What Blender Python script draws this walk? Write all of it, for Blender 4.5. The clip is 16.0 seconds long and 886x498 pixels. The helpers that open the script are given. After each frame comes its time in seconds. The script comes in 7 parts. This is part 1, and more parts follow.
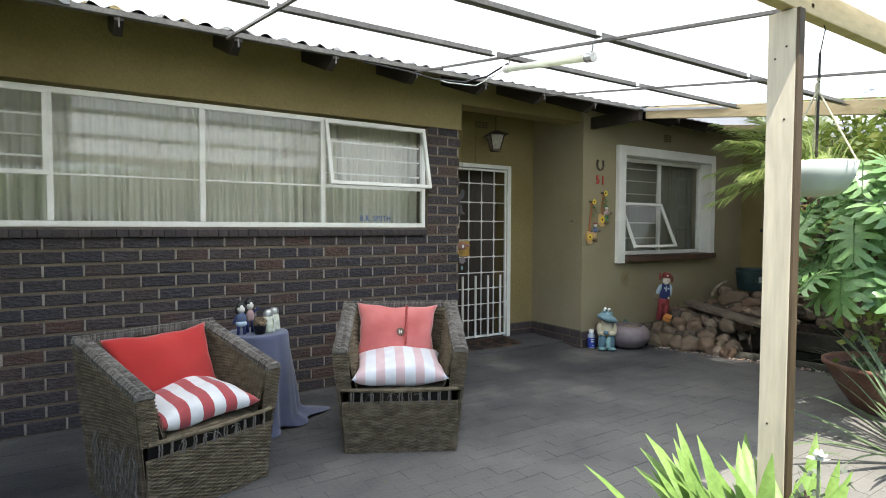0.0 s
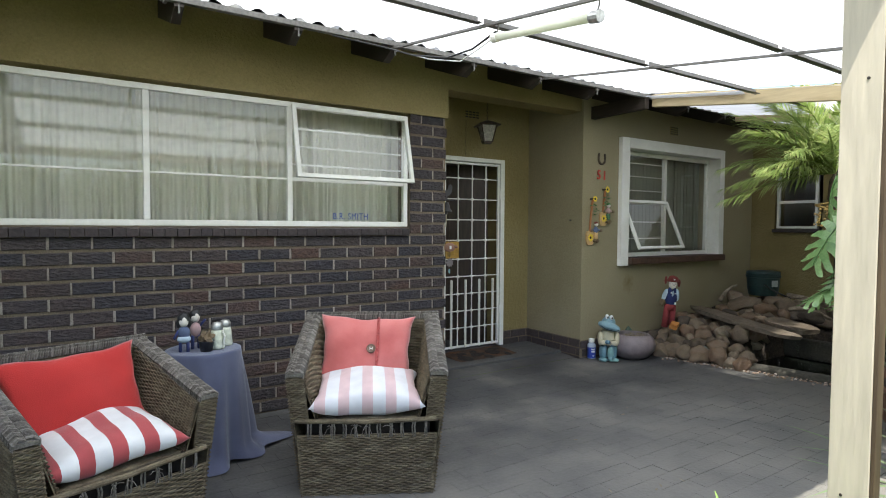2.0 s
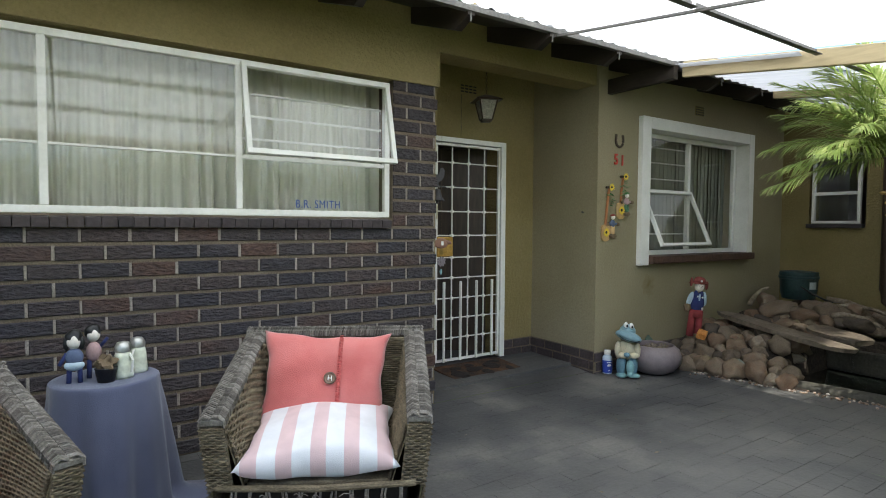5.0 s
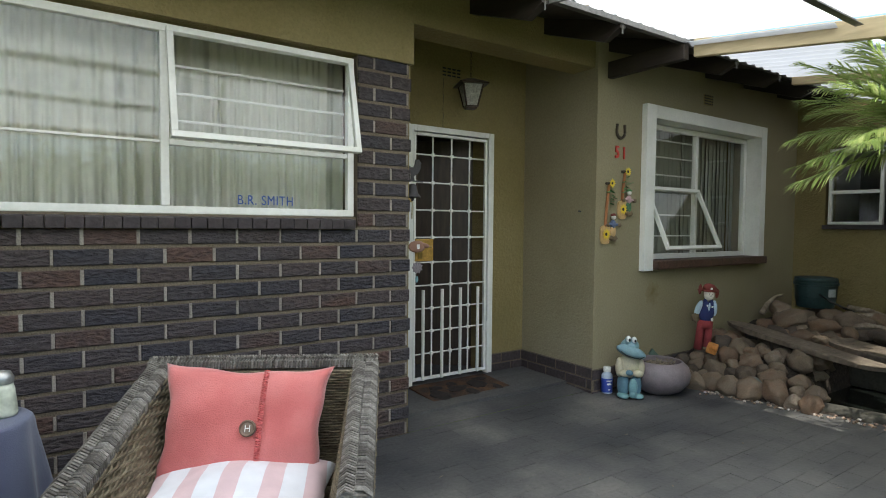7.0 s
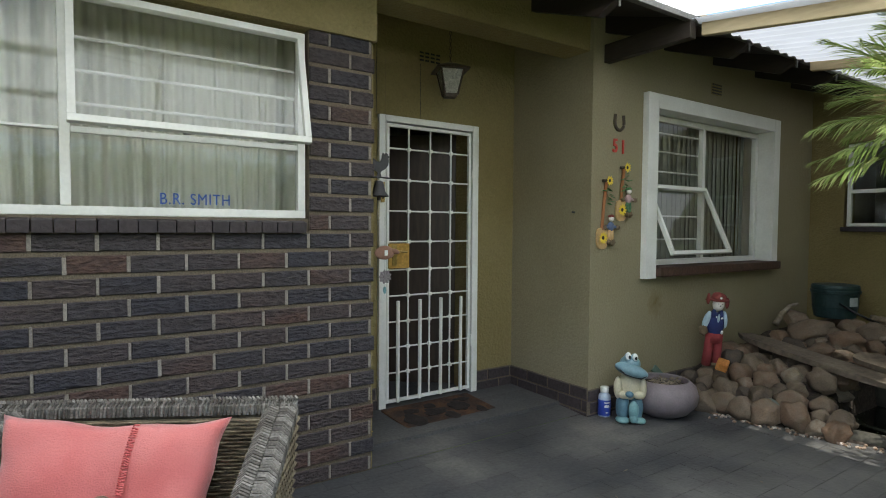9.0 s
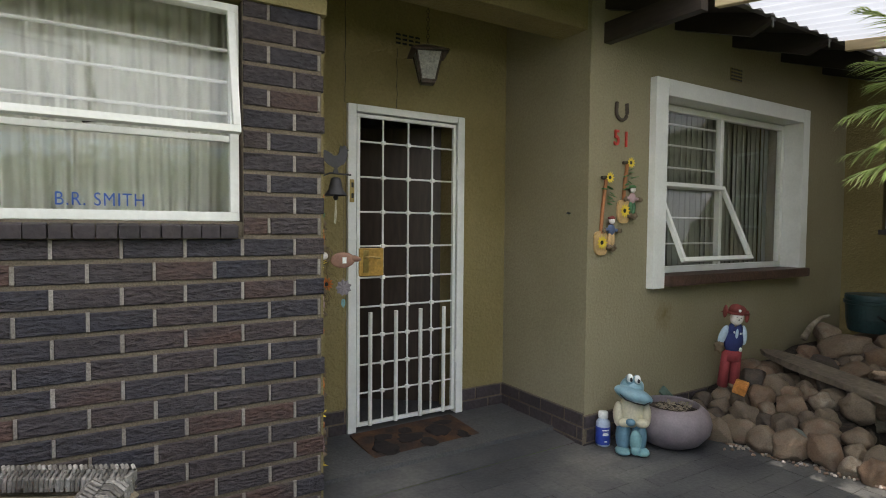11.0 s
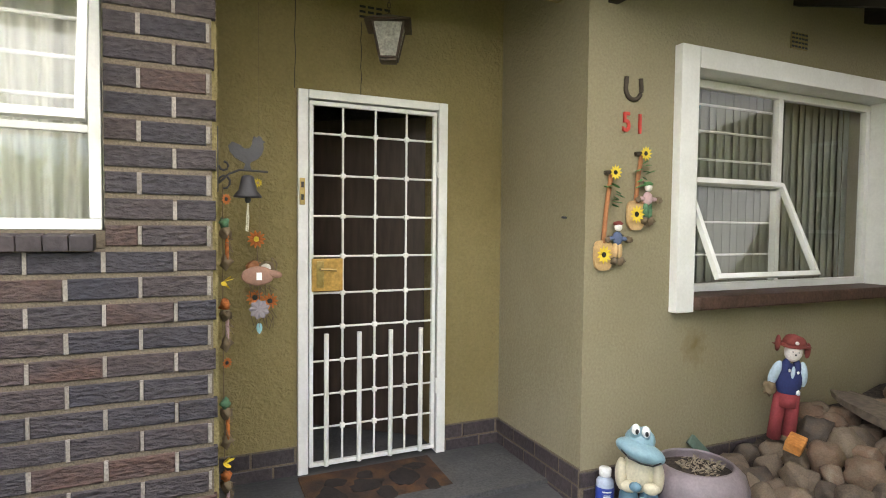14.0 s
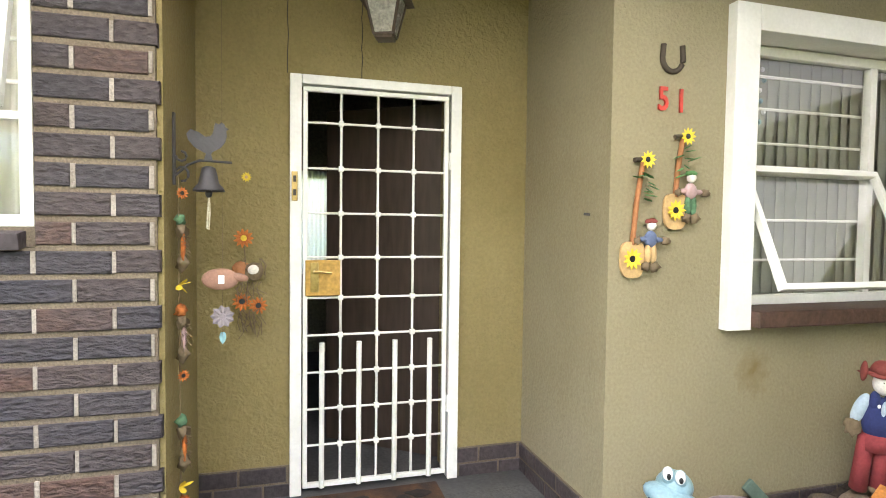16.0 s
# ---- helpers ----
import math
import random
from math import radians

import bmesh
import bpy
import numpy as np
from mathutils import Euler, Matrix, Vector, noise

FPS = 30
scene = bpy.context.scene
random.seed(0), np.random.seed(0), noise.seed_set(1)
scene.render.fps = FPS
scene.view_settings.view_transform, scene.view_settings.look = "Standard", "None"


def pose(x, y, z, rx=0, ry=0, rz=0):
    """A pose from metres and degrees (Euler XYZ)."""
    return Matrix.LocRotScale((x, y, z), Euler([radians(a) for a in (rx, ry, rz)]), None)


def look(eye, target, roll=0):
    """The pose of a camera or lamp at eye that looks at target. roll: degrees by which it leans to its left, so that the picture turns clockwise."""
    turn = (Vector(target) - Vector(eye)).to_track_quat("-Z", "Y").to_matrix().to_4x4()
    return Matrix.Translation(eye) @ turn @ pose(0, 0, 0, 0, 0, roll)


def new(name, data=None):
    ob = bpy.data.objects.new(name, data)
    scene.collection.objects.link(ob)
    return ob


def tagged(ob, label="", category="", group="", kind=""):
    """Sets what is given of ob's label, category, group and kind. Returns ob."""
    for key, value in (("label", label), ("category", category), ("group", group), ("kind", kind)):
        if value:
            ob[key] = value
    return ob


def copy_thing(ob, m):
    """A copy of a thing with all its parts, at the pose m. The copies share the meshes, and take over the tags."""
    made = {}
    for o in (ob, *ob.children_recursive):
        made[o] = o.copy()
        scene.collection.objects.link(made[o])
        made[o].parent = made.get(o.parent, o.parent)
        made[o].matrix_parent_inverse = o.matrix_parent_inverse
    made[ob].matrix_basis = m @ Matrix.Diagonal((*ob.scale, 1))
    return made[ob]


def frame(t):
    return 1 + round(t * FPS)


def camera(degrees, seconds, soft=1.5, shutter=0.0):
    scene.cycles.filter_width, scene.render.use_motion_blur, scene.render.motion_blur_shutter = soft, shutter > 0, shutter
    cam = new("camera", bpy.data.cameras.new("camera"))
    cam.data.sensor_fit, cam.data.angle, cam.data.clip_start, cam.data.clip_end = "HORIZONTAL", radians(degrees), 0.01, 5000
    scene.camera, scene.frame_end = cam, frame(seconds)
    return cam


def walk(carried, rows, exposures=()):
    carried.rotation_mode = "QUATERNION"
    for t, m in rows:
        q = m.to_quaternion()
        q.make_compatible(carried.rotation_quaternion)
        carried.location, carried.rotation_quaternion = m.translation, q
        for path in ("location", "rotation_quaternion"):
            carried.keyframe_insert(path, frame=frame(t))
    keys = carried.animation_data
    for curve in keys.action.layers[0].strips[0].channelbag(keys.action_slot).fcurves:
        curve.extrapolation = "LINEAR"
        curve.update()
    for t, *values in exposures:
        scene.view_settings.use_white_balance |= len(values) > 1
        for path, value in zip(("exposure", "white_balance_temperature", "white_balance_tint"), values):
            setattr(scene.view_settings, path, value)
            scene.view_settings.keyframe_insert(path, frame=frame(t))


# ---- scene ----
cam = camera(76.4, 16.0, 1.0)
PATH = [
    (0, (0.207, 0.158, 1.323), (1.302, 1.829, 1.244), 0.2),
    (0.5, (0.299, 0.26, 1.318), (1.397, 1.93, 1.238), 0.3),
    (1, (0.395, 0.379, 1.319), (1.495, 2.047, 1.239), 0.3),
    (1.5, (0.491, 0.478, 1.321), (1.595, 2.144, 1.24), 0.3),
    (2, (0.599, 0.556, 1.323), (1.702, 2.222, 1.241), 0.3),
    (2.5, (0.689, 0.62, 1.319), (1.786, 2.291, 1.235), 0.3),
    (3, (0.768, 0.722, 1.295), (1.865, 2.392, 1.211), 0.3),
    (3.5, (0.845, 0.846, 1.286), (1.943, 2.515, 1.201), 0.4),
    (4, (0.93, 0.966, 1.281), (2.034, 2.632, 1.195), 0.4),
    (6.5, (1.41, 1.568, 1.262), (2.532, 3.221, 1.176), 0.5),
    (7, (1.53, 1.636, 1.271), (2.657, 3.287, 1.186), 0.5),
    (7.5, (1.643, 1.706, 1.269), (2.768, 3.358, 1.188), 0.4),
    (8, (1.744, 1.788, 1.272), (2.867, 3.44, 1.189), 0.5),
    (8.5, (1.856, 1.871, 1.27), (2.978, 3.524, 1.193), 0.4),
    (9, (1.95, 1.931, 1.276), (3.069, 3.587, 1.199), 0.4),
    (11.5, (2.584, 2.184, 1.312), (3.604, 3.902, 1.232), 0.5),
    (12, (2.736, 2.219, 1.321), (3.719, 3.959, 1.242), 0.5),
    (12.5, (2.848, 2.258, 1.317), (3.797, 4.017, 1.238), 0.5),
    (13, (2.974, 2.316, 1.313), (3.883, 4.096, 1.236), 0.5),
    (13.5, (3.106, 2.359, 1.329), (3.97, 4.161, 1.25), 0.6),
    (14, (3.256, 2.385, 1.342), (4.067, 4.212, 1.26), 0.6),
    (14.5, (3.395, 2.405, 1.343), (4.143, 4.258, 1.258), 0.6),
    (15, (3.514, 2.452, 1.331), (4.192, 4.332, 1.249), 0.6),
    (15.5, (3.631, 2.538, 1.32), (4.244, 4.44, 1.242), 0.6),
    (16, (3.718, 2.597, 1.335), (4.27, 4.517, 1.252), 0.7),
]
EXPOSURES = [(0.0, 1.18, 6500, 9), (4.0, 1.18, 6500, 7), (9.0, 1.08, 6500, 6), (12.5, 1.6, 7000, 14), (14.0, 2.26, 7100, 14), (16.0, 2.88, 7200, 14)]
walk(cam, [(t, look(eye, target, roll)) for t, eye, target, roll in PATH], EXPOSURES)
# ---- daylight ----
SUN_ELEV, SUN_AZ = 66.0, 207.0
world = bpy.data.worlds.new("sky")
scene.world = world
world.use_nodes = True
wn = world.node_tree.nodes
sky = wn.new("ShaderNodeTexSky")
sky.sky_type = "NISHITA"
sky.sun_disc = False
sky.sun_elevation = radians(SUN_ELEV)
sky.sun_rotation = radians(SUN_AZ)
wn["Background"].inputs["Strength"].default_value = 0.15
world.node_tree.links.new(sky.outputs["Color"], wn["Background"].inputs["Color"])
sun_data = bpy.data.lights.new("sun", "SUN")
sun_data.energy = 5.0
sun_data.angle = radians(0.5)
sun_data.color = (1.0, 0.965, 0.88)
sun = new("sun", sun_data)
_az, _el = radians(SUN_AZ), radians(SUN_ELEV)
sun.matrix_world = look((0, 0, 20), (0 - math.sin(_az) * math.cos(_el), 0 - math.cos(_az) * math.cos(_el), 20 - math.sin(_el)))
# ---- materials ----
def nodes_of(name):
    m = bpy.data.materials.new(name)
    m.use_nodes = True
    nt = m.node_tree
    return m, nt.nodes, nt.links, nt.nodes["Principled BSDF"]


def surf(name, colors, scale=6.0, rough=0.7, bump=0.0, bscale=40.0, metal=0.0, rand=0.0, fine=0.25, stretch=(1, 1, 1), spec=0.4, island=False, rvar=0.1, sheen=0.0, world=False, bdist=0.01):
    """Two-scale procedural surface: broad patches between the colours, fine grain, roughness variation, bump; rand varies each piece."""
    m, n, l, p = nodes_of(name)
    tc = n.new("ShaderNodeTexCoord")
    mp = n.new("ShaderNodeMapping")
    mp.inputs["Scale"].default_value = stretch
    l.new(n.new("ShaderNodeNewGeometry").outputs["Position"] if world else tc.outputs["Object"], mp.inputs["Vector"])
    vec = mp.outputs["Vector"]
    rnd = None
    if rand:
        src = n.new("ShaderNodeNewGeometry").outputs["Random Per Island"] if island else n.new("ShaderNodeObjectInfo").outputs["Random"]
        rnd = src
        mul = n.new("ShaderNodeMath")
        mul.operation = "MULTIPLY"
        mul.inputs[1].default_value = 37.0
        l.new(src, mul.inputs[0])
        add = n.new("ShaderNodeVectorMath")
        l.new(vec, add.inputs[0])
        l.new(mul.outputs[0], add.inputs[1])
        vec = vec if world else add.outputs[0]
    a = n.new("ShaderNodeTexNoise")
    a.inputs["Scale"].default_value = scale
    a.inputs["Detail"].default_value = 4
    b = n.new("ShaderNodeTexNoise")
    b.inputs["Scale"].default_value = bscale
    b.inputs["Detail"].default_value = 5
    l.new(vec, a.inputs["Vector"])
    l.new(vec, b.inputs["Vector"])
    ramp = n.new("ShaderNodeValToRGB")
    e = ramp.color_ramp.elements
    k = len(colors)
    while len(e) < k:
        e.new(0.5)
    for i, c in enumerate(colors):
        e[i].position = 0.3 + 0.4 * i / max(1, k - 1)
        e[i].color = (*c, 1)
    fac = a.outputs["Fac"]
    if rand:
        mixf = n.new("ShaderNodeMix")
        mixf.inputs["Factor"].default_value = rand
        l.new(fac, mixf.inputs["A"])
        mr = n.new("ShaderNodeMapRange")
        mr.inputs["To Min"].default_value = 0.25
        mr.inputs["To Max"].default_value = 0.75
        l.new(rnd, mr.inputs["Value"])
        l.new(mr.outputs["Result"], mixf.inputs["B"])
        fac = mixf.outputs["Result"]
    l.new(fac, ramp.inputs["Fac"])
    grain = n.new("ShaderNodeMapRange")
    grain.inputs["From Min"].default_value, grain.inputs["From Max"].default_value = 0.3, 0.7
    grain.inputs["To Min"].default_value, grain.inputs["To Max"].default_value = 1 - fine, 1 + fine
    l.new(b.outputs["Fac"], grain.inputs["Value"])
    mixc = n.new("ShaderNodeVectorMath")
    mixc.operation = "MULTIPLY"
    l.new(ramp.outputs["Color"], mixc.inputs[0])
    l.new(grain.outputs["Result"], mixc.inputs[1])
    l.new(mixc.outputs[0], p.inputs["Base Color"])
    rr = n.new("ShaderNodeMapRange")
    rr.inputs["To Min"].default_value, rr.inputs["To Max"].default_value = max(0.02, rough - rvar), min(1, rough + rvar)
    l.new(a.outputs["Fac"], rr.inputs["Value"])
    l.new(rr.outputs["Result"], p.inputs["Roughness"])
    p.inputs["Metallic"].default_value = metal
    p.inputs["Specular IOR Level"].default_value = spec
    p.inputs["Sheen Weight"].default_value = sheen
    if bump:
        bp = n.new("ShaderNodeBump")
        bp.inputs["Strength"].default_value = bump
        bp.inputs["Distance"].default_value = bdist
        l.new(b.outputs["Fac"], bp.inputs["Height"])
        l.new(bp.outputs["Normal"], p.inputs["Normal"])
    return m


def plaster(name, colors, relief=0.36):
    """Rough-cast painted plaster: trowelled ridges, broad tone drift and fine sand."""
    m = surf(name, colors, scale=1.1, rough=0.75, bump=0.45, bscale=70, fine=0.08, spec=0.3)
    n, l = m.node_tree.nodes, m.node_tree.links
    p = n["Principled BSDF"]
    tc = n.new("ShaderNodeTexCoord")
    w = n.new("ShaderNodeTexNoise")
    w.inputs["Scale"].default_value = 32
    w.inputs["Detail"].default_value = 3
    w.inputs["Distortion"].default_value = 0.7
    l.new(tc.outputs["Object"], w.inputs["Vector"])
    r = n.new("ShaderNodeValToRGB")
    r.color_ramp.elements[0].position, r.color_ramp.elements[1].position = 0.38, 0.68
    l.new(w.outputs["Fac"], r.inputs["Fac"])
    old = p.inputs["Normal"].links[0].from_node
    bp = n.new("ShaderNodeBump")
    bp.inputs["Strength"].default_value = relief
    bp.inputs["Distance"].default_value = 0.014
    l.new(r.outputs["Color"], bp.inputs["Height"])
    l.new(old.outputs["Normal"], bp.inputs["Normal"])
    l.new(bp.outputs["Normal"], p.inputs["Normal"])
    return m


def glass(name, tint=(0.985, 0.99, 0.985)):
    """Thin pane: clear, with a mirror share that grows at glancing angles."""
    m, n, l, p = nodes_of(name)
    n.remove(p)
    out = n["Material Output"]
    tr = n.new("ShaderNodeBsdfTransparent")
    tr.inputs["Color"].default_value = (*tint, 1)
    gl = n.new("ShaderNodeBsdfGlossy")
    gl.inputs["Roughness"].default_value = 0.015
    fr = n.new("ShaderNodeLayerWeight")
    fr.inputs["Blend"].default_value = 0.5
    pw = n.new("ShaderNodeMath")
    pw.operation = "POWER"
    pw.inputs[1].default_value = 4.0
    l.new(fr.outputs["Facing"], pw.inputs[0])
    ma = n.new("ShaderNodeMath")
    ma.operation = "MULTIPLY_ADD"
    ma.inputs[1].default_value, ma.inputs[2].default_value = 0.6, 0.04
    l.new(pw.outputs[0], ma.inputs[0])
    mx = n.new("ShaderNodeMixShader")
    l.new(ma.outputs[0], mx.inputs[0])
    l.new(tr.outputs[0], mx.inputs[1])
    l.new(gl.outputs[0], mx.inputs[2])
    l.new(mx.outputs[0], out.inputs["Surface"])
    return m


def sheer(name, color, through_share, clear=0.0, scale=30.0):
    """Cloth or sheet that lets light pass."""
    m, n, l, p = nodes_of(name)
    out = n["Material Output"]
    p.inputs["Base Color"].default_value = (*color, 1)
    p.inputs["Roughness"].default_value = 0.8
    tex = n.new("ShaderNodeTexNoise")
    tex.inputs["Scale"].default_value = scale
    tc = n.new("ShaderNodeTexCoord")
    l.new(tc.outputs["Object"], tex.inputs["Vector"])
    mr = n.new("ShaderNodeMapRange")
    mr.inputs["To Min"].default_value, mr.inputs["To Max"].default_value = 0.85, 1.1
    l.new(tex.outputs["Fac"], mr.inputs["Value"])
    vm = n.new("ShaderNodeVectorMath")
    vm.operation = "MULTIPLY"
    vm.inputs[0].default_value = color
    l.new(mr.outputs["Result"], vm.inputs[1])
    l.new(vm.outputs[0], p.inputs["Base Color"])
    t = n.new("ShaderNodeBsdfTranslucent")
    l.new(vm.outputs[0], t.inputs["Color"])
    mx = n.new("ShaderNodeMixShader")
    mx.inputs[0].default_value = through_share
    l.new(p.outputs[0], mx.inputs[1])
    l.new(t.outputs[0], mx.inputs[2])
    last = mx
    if clear:
        tr = n.new("ShaderNodeBsdfTransparent")
        m2 = n.new("ShaderNodeMixShader")
        m2.inputs[0].default_value = clear
        l.new(mx.outputs[0], m2.inputs[1])
        l.new(tr.outputs[0], m2.inputs[2])
        last = m2
    l.new(last.outputs[0], out.inputs["Surface"])
    return m


def striped(name, ca, cb, axis, period, share=0.5):
    """Woven cloth with printed stripes along one axis of the thing's own space."""
    m, n, l, p = nodes_of(name)
    tc = n.new("ShaderNodeTexCoord")
    sep = n.new("ShaderNodeSeparateXYZ")
    l.new(tc.outputs["Object"], sep.inputs[0])
    fr = n.new("ShaderNodeMath")
    fr.operation = "MULTIPLY_ADD"
    fr.inputs[1].default_value = 1 / period
    fr.inputs[2].default_value = 20.25
    l.new(sep.outputs[axis], fr.inputs[0])
    f2 = n.new("ShaderNodeMath")
    f2.operation = "FRACT"
    l.new(fr.outputs[0], f2.inputs[0])
    gt = n.new("ShaderNodeMath")
    gt.operation = "LESS_THAN"
    gt.inputs[1].default_value = share
    l.new(f2.outputs[0], gt.inputs[0])
    mx = n.new("ShaderNodeMix")
    mx.data_type = "RGBA"
    mx.inputs["A"].default_value = (*cb, 1)
    mx.inputs["B"].default_value = (*ca, 1)
    l.new(gt.outputs[0], mx.inputs["Factor"])
    tex = n.new("ShaderNodeTexNoise")
    tex.inputs["Scale"].default_value = 14
    tex.inputs["Detail"].default_value = 4
    l.new(tc.outputs["Object"], tex.inputs["Vector"])
    mr = n.new("ShaderNodeMapRange")
    mr.inputs["To Min"].default_value, mr.inputs["To Max"].default_value = 0.8, 1.15
    l.new(tex.outputs["Fac"], mr.inputs["Value"])
    vm = n.new("ShaderNodeVectorMath")
    vm.operation = "MULTIPLY"
    l.new(mx.outputs["Result"], vm.inputs[0])
    l.new(mr.outputs["Result"], vm.inputs[1])
    l.new(vm.outputs[0], p.inputs["Base Color"])
    p.inputs["Roughness"].default_value = 0.9
    p.inputs["Sheen Weight"].default_value = 0.2
    wv = n.new("ShaderNodeTexNoise")
    wv.inputs["Scale"].default_value = 260
    l.new(tc.outputs["Object"], wv.inputs["Vector"])
    bp = n.new("ShaderNodeBump")
    bp.inputs["Strength"].default_value = 0.25
    bp.inputs["Distance"].default_value = 0.004
    l.new(wv.outputs["Fac"], bp.inputs["Height"])
    l.new(bp.outputs["Normal"], p.inputs["Normal"])
    return m


PAVE = [(0.024, 0.025, 0.029), (0.050, 0.050, 0.054), (0.080, 0.078, 0.078), (0.155, 0.145, 0.132)]
BRICKS = [(0.032, 0.030, 0.039), (0.042, 0.036, 0.041), (0.050, 0.040, 0.042), (0.058, 0.042, 0.041), (0.080, 0.045, 0.036)]
M = dict(
    plaster=plaster("olive_plaster", [(0.20, 0.155, 0.062), (0.235, 0.185, 0.08), (0.26, 0.21, 0.10)]),
    brick=surf("face_brick", BRICKS, scale=5, rough=0.72, bump=1.0, bscale=42, rand=0.72, fine=0.35, stretch=(0.75, 1, 1.7), bdist=0.02),
    mortar=surf("mortar", [(0.115, 0.09, 0.064), (0.17, 0.136, 0.097)], scale=5, rough=0.95, bump=0.5, bscale=120),
    perpend=surf("pointing", [(0.20, 0.172, 0.145), (0.32, 0.285, 0.25)], scale=7, rough=0.95, bump=0.5, bscale=120),
    sillbrick=surf("sill_brick", [(0.040, 0.032, 0.036), (0.065, 0.05, 0.052)], scale=9, rough=0.6, bump=0.5, bscale=50, rand=0.6),
    white=surf("white_gloss_paint", [(0.70, 0.69, 0.64), (0.80, 0.79, 0.75)], scale=5, rough=0.4, bump=0.08, bscale=60, fine=0.04),
    dirtywhite=surf("worn_white_paint", [(0.58, 0.57, 0.52), (0.75, 0.74, 0.70)], scale=7, rough=0.5, bump=0.12, bscale=50, fine=0.08),
    paver=surf("worn_paver", PAVE, scale=1.5, rough=0.62, bump=0.35, bscale=45, rand=0.12, fine=0.16, rvar=0.18, world=True),
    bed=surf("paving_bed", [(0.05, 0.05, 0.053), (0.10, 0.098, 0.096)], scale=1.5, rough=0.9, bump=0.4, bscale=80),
    darkwood=surf("dark_rafter_paint", [(0.018, 0.013, 0.010), (0.04, 0.03, 0.024)], scale=5, rough=0.6, bump=0.2, bscale=50, stretch=(1, 0.2, 1)),
    timber=surf("weathered_cream_timber", [(0.47, 0.41, 0.32), (0.57, 0.505, 0.40)], scale=3, rough=0.7, bump=0.25, bscale=45, stretch=(1, 1, 0.12), fine=0.12),
    beam=surf("pale_timber", [(0.42, 0.32, 0.18), (0.52, 0.42, 0.26)], scale=3, rough=0.7, bump=0.2, bscale=40, stretch=(0.3, 0.15, 1), fine=0.12),
    steel=surf("grey_painted_steel", [(0.10, 0.095, 0.09), (0.16, 0.15, 0.14)], scale=6, rough=0.5, bump=0.1, bscale=60, metal=0.3),
    iron=surf("galvanised_iron", [(0.20, 0.20, 0.20), (0.32, 0.32, 0.31)], scale=4, rough=0.5, bump=0.1, bscale=40, metal=0.6),
    glass=glass("window_glass"),
    roofsheet=sheer("translucent_roof_sheet", (0.75, 0.77, 0.78), 0.92, 0.02, 3),
    sunpass_sheet=sheer("sun_passing_roof_sheet", (0.75, 0.77, 0.78), 0.92, 0.45, 3),
    oldsheet=sheer("greyed_roof_sheet", (0.42, 0.43, 0.46), 0.5, 0.0, 3),
    curtain=sheer("sheer_curtain", (0.66, 0.64, 0.56), 0.15, 0.0, 20),
    blind=surf("vertical_blind_fabric", [(0.27, 0.275, 0.23), (0.34, 0.345, 0.29)], scale=4, rough=0.9, fine=0.05),
    room=surf("room_paint", [(0.30, 0.27, 0.22), (0.36, 0.33, 0.28)], scale=2, rough=0.9),
    grass=surf("lawn", [(0.05, 0.085, 0.02), (0.10, 0.14, 0.04), (0.16, 0.17, 0.07)], scale=3, rough=0.9, bump=0.8, bscale=70, fine=0.4),
    cement=surf("porch_cement", PAVE, scale=1.5, rough=0.62, bump=0.3, bscale=45, fine=0.16, rvar=0.18, world=True),
    # low-transmission sheet for the added left roof that cuts light
    leftdimmer=sheer("light_cutting_left_sheet", (0.45, 0.46, 0.47), 0.3, 0.0, 3),
    concrete=surf("pale_concrete", [(0.30, 0.28, 0.24), (0.42, 0.40, 0.35)], scale=3, rough=0.9, bump=0.3, bscale=60),
)

M["plaster_stained"] = plaster("olive_plaster_stained", [(0.238, 0.200, 0.120), (0.266, 0.228, 0.143), (0.29, 0.25, 0.165)], 0.18)


def add_stain(m, x, z, rx, rz, color):
    """Rusty brown run on the wall, ragged by noise."""
    n, l = m.node_tree.nodes, m.node_tree.links
    p = n["Principled BSDF"]
    old = p.inputs["Base Color"].links[0].from_socket
    tc = n.new("ShaderNodeTexCoord")
    mp = n.new("ShaderNodeMapping")
    mp.inputs["Location"].default_value = (-x / rx, 0, -z / rz)
    mp.inputs["Scale"].default_value = (1 / rx, 0, 1 / rz)
    l.new(tc.outputs["Object"], mp.inputs["Vector"])
    ln = n.new("ShaderNodeVectorMath")
    ln.operation = "LENGTH"
    l.new(mp.outputs["Vector"], ln.inputs[0])
    nz = n.new("ShaderNodeTexNoise")
    nz.inputs["Scale"].default_value = 22
    l.new(tc.outputs["Object"], nz.inputs["Vector"])
    sm = n.new("ShaderNodeMath")
    sm.operation = "MULTIPLY_ADD"
    sm.inputs[1].default_value = 1.3
    l.new(nz.outputs["Fac"], sm.inputs[0])
    l.new(ln.outputs["Value"], sm.inputs[2])
    mr = n.new("ShaderNodeMapRange")
    mr.inputs["From Min"].default_value, mr.inputs["From Max"].default_value = 0.7, 1.6
    mr.inputs["To Min"].default_value, mr.inputs["To Max"].default_value = 0.75, 0.0
    l.new(sm.outputs[0], mr.inputs["Value"])
    mx = n.new("ShaderNodeMix")
    mx.data_type = "RGBA"
    l.new(mr.outputs["Result"], mx.inputs["Factor"])
    l.new(old, mx.inputs["A"])
    mx.inputs["B"].default_value = (*color, 1)
    l.new(mx.outputs["Result"], p.inputs["Base Color"])


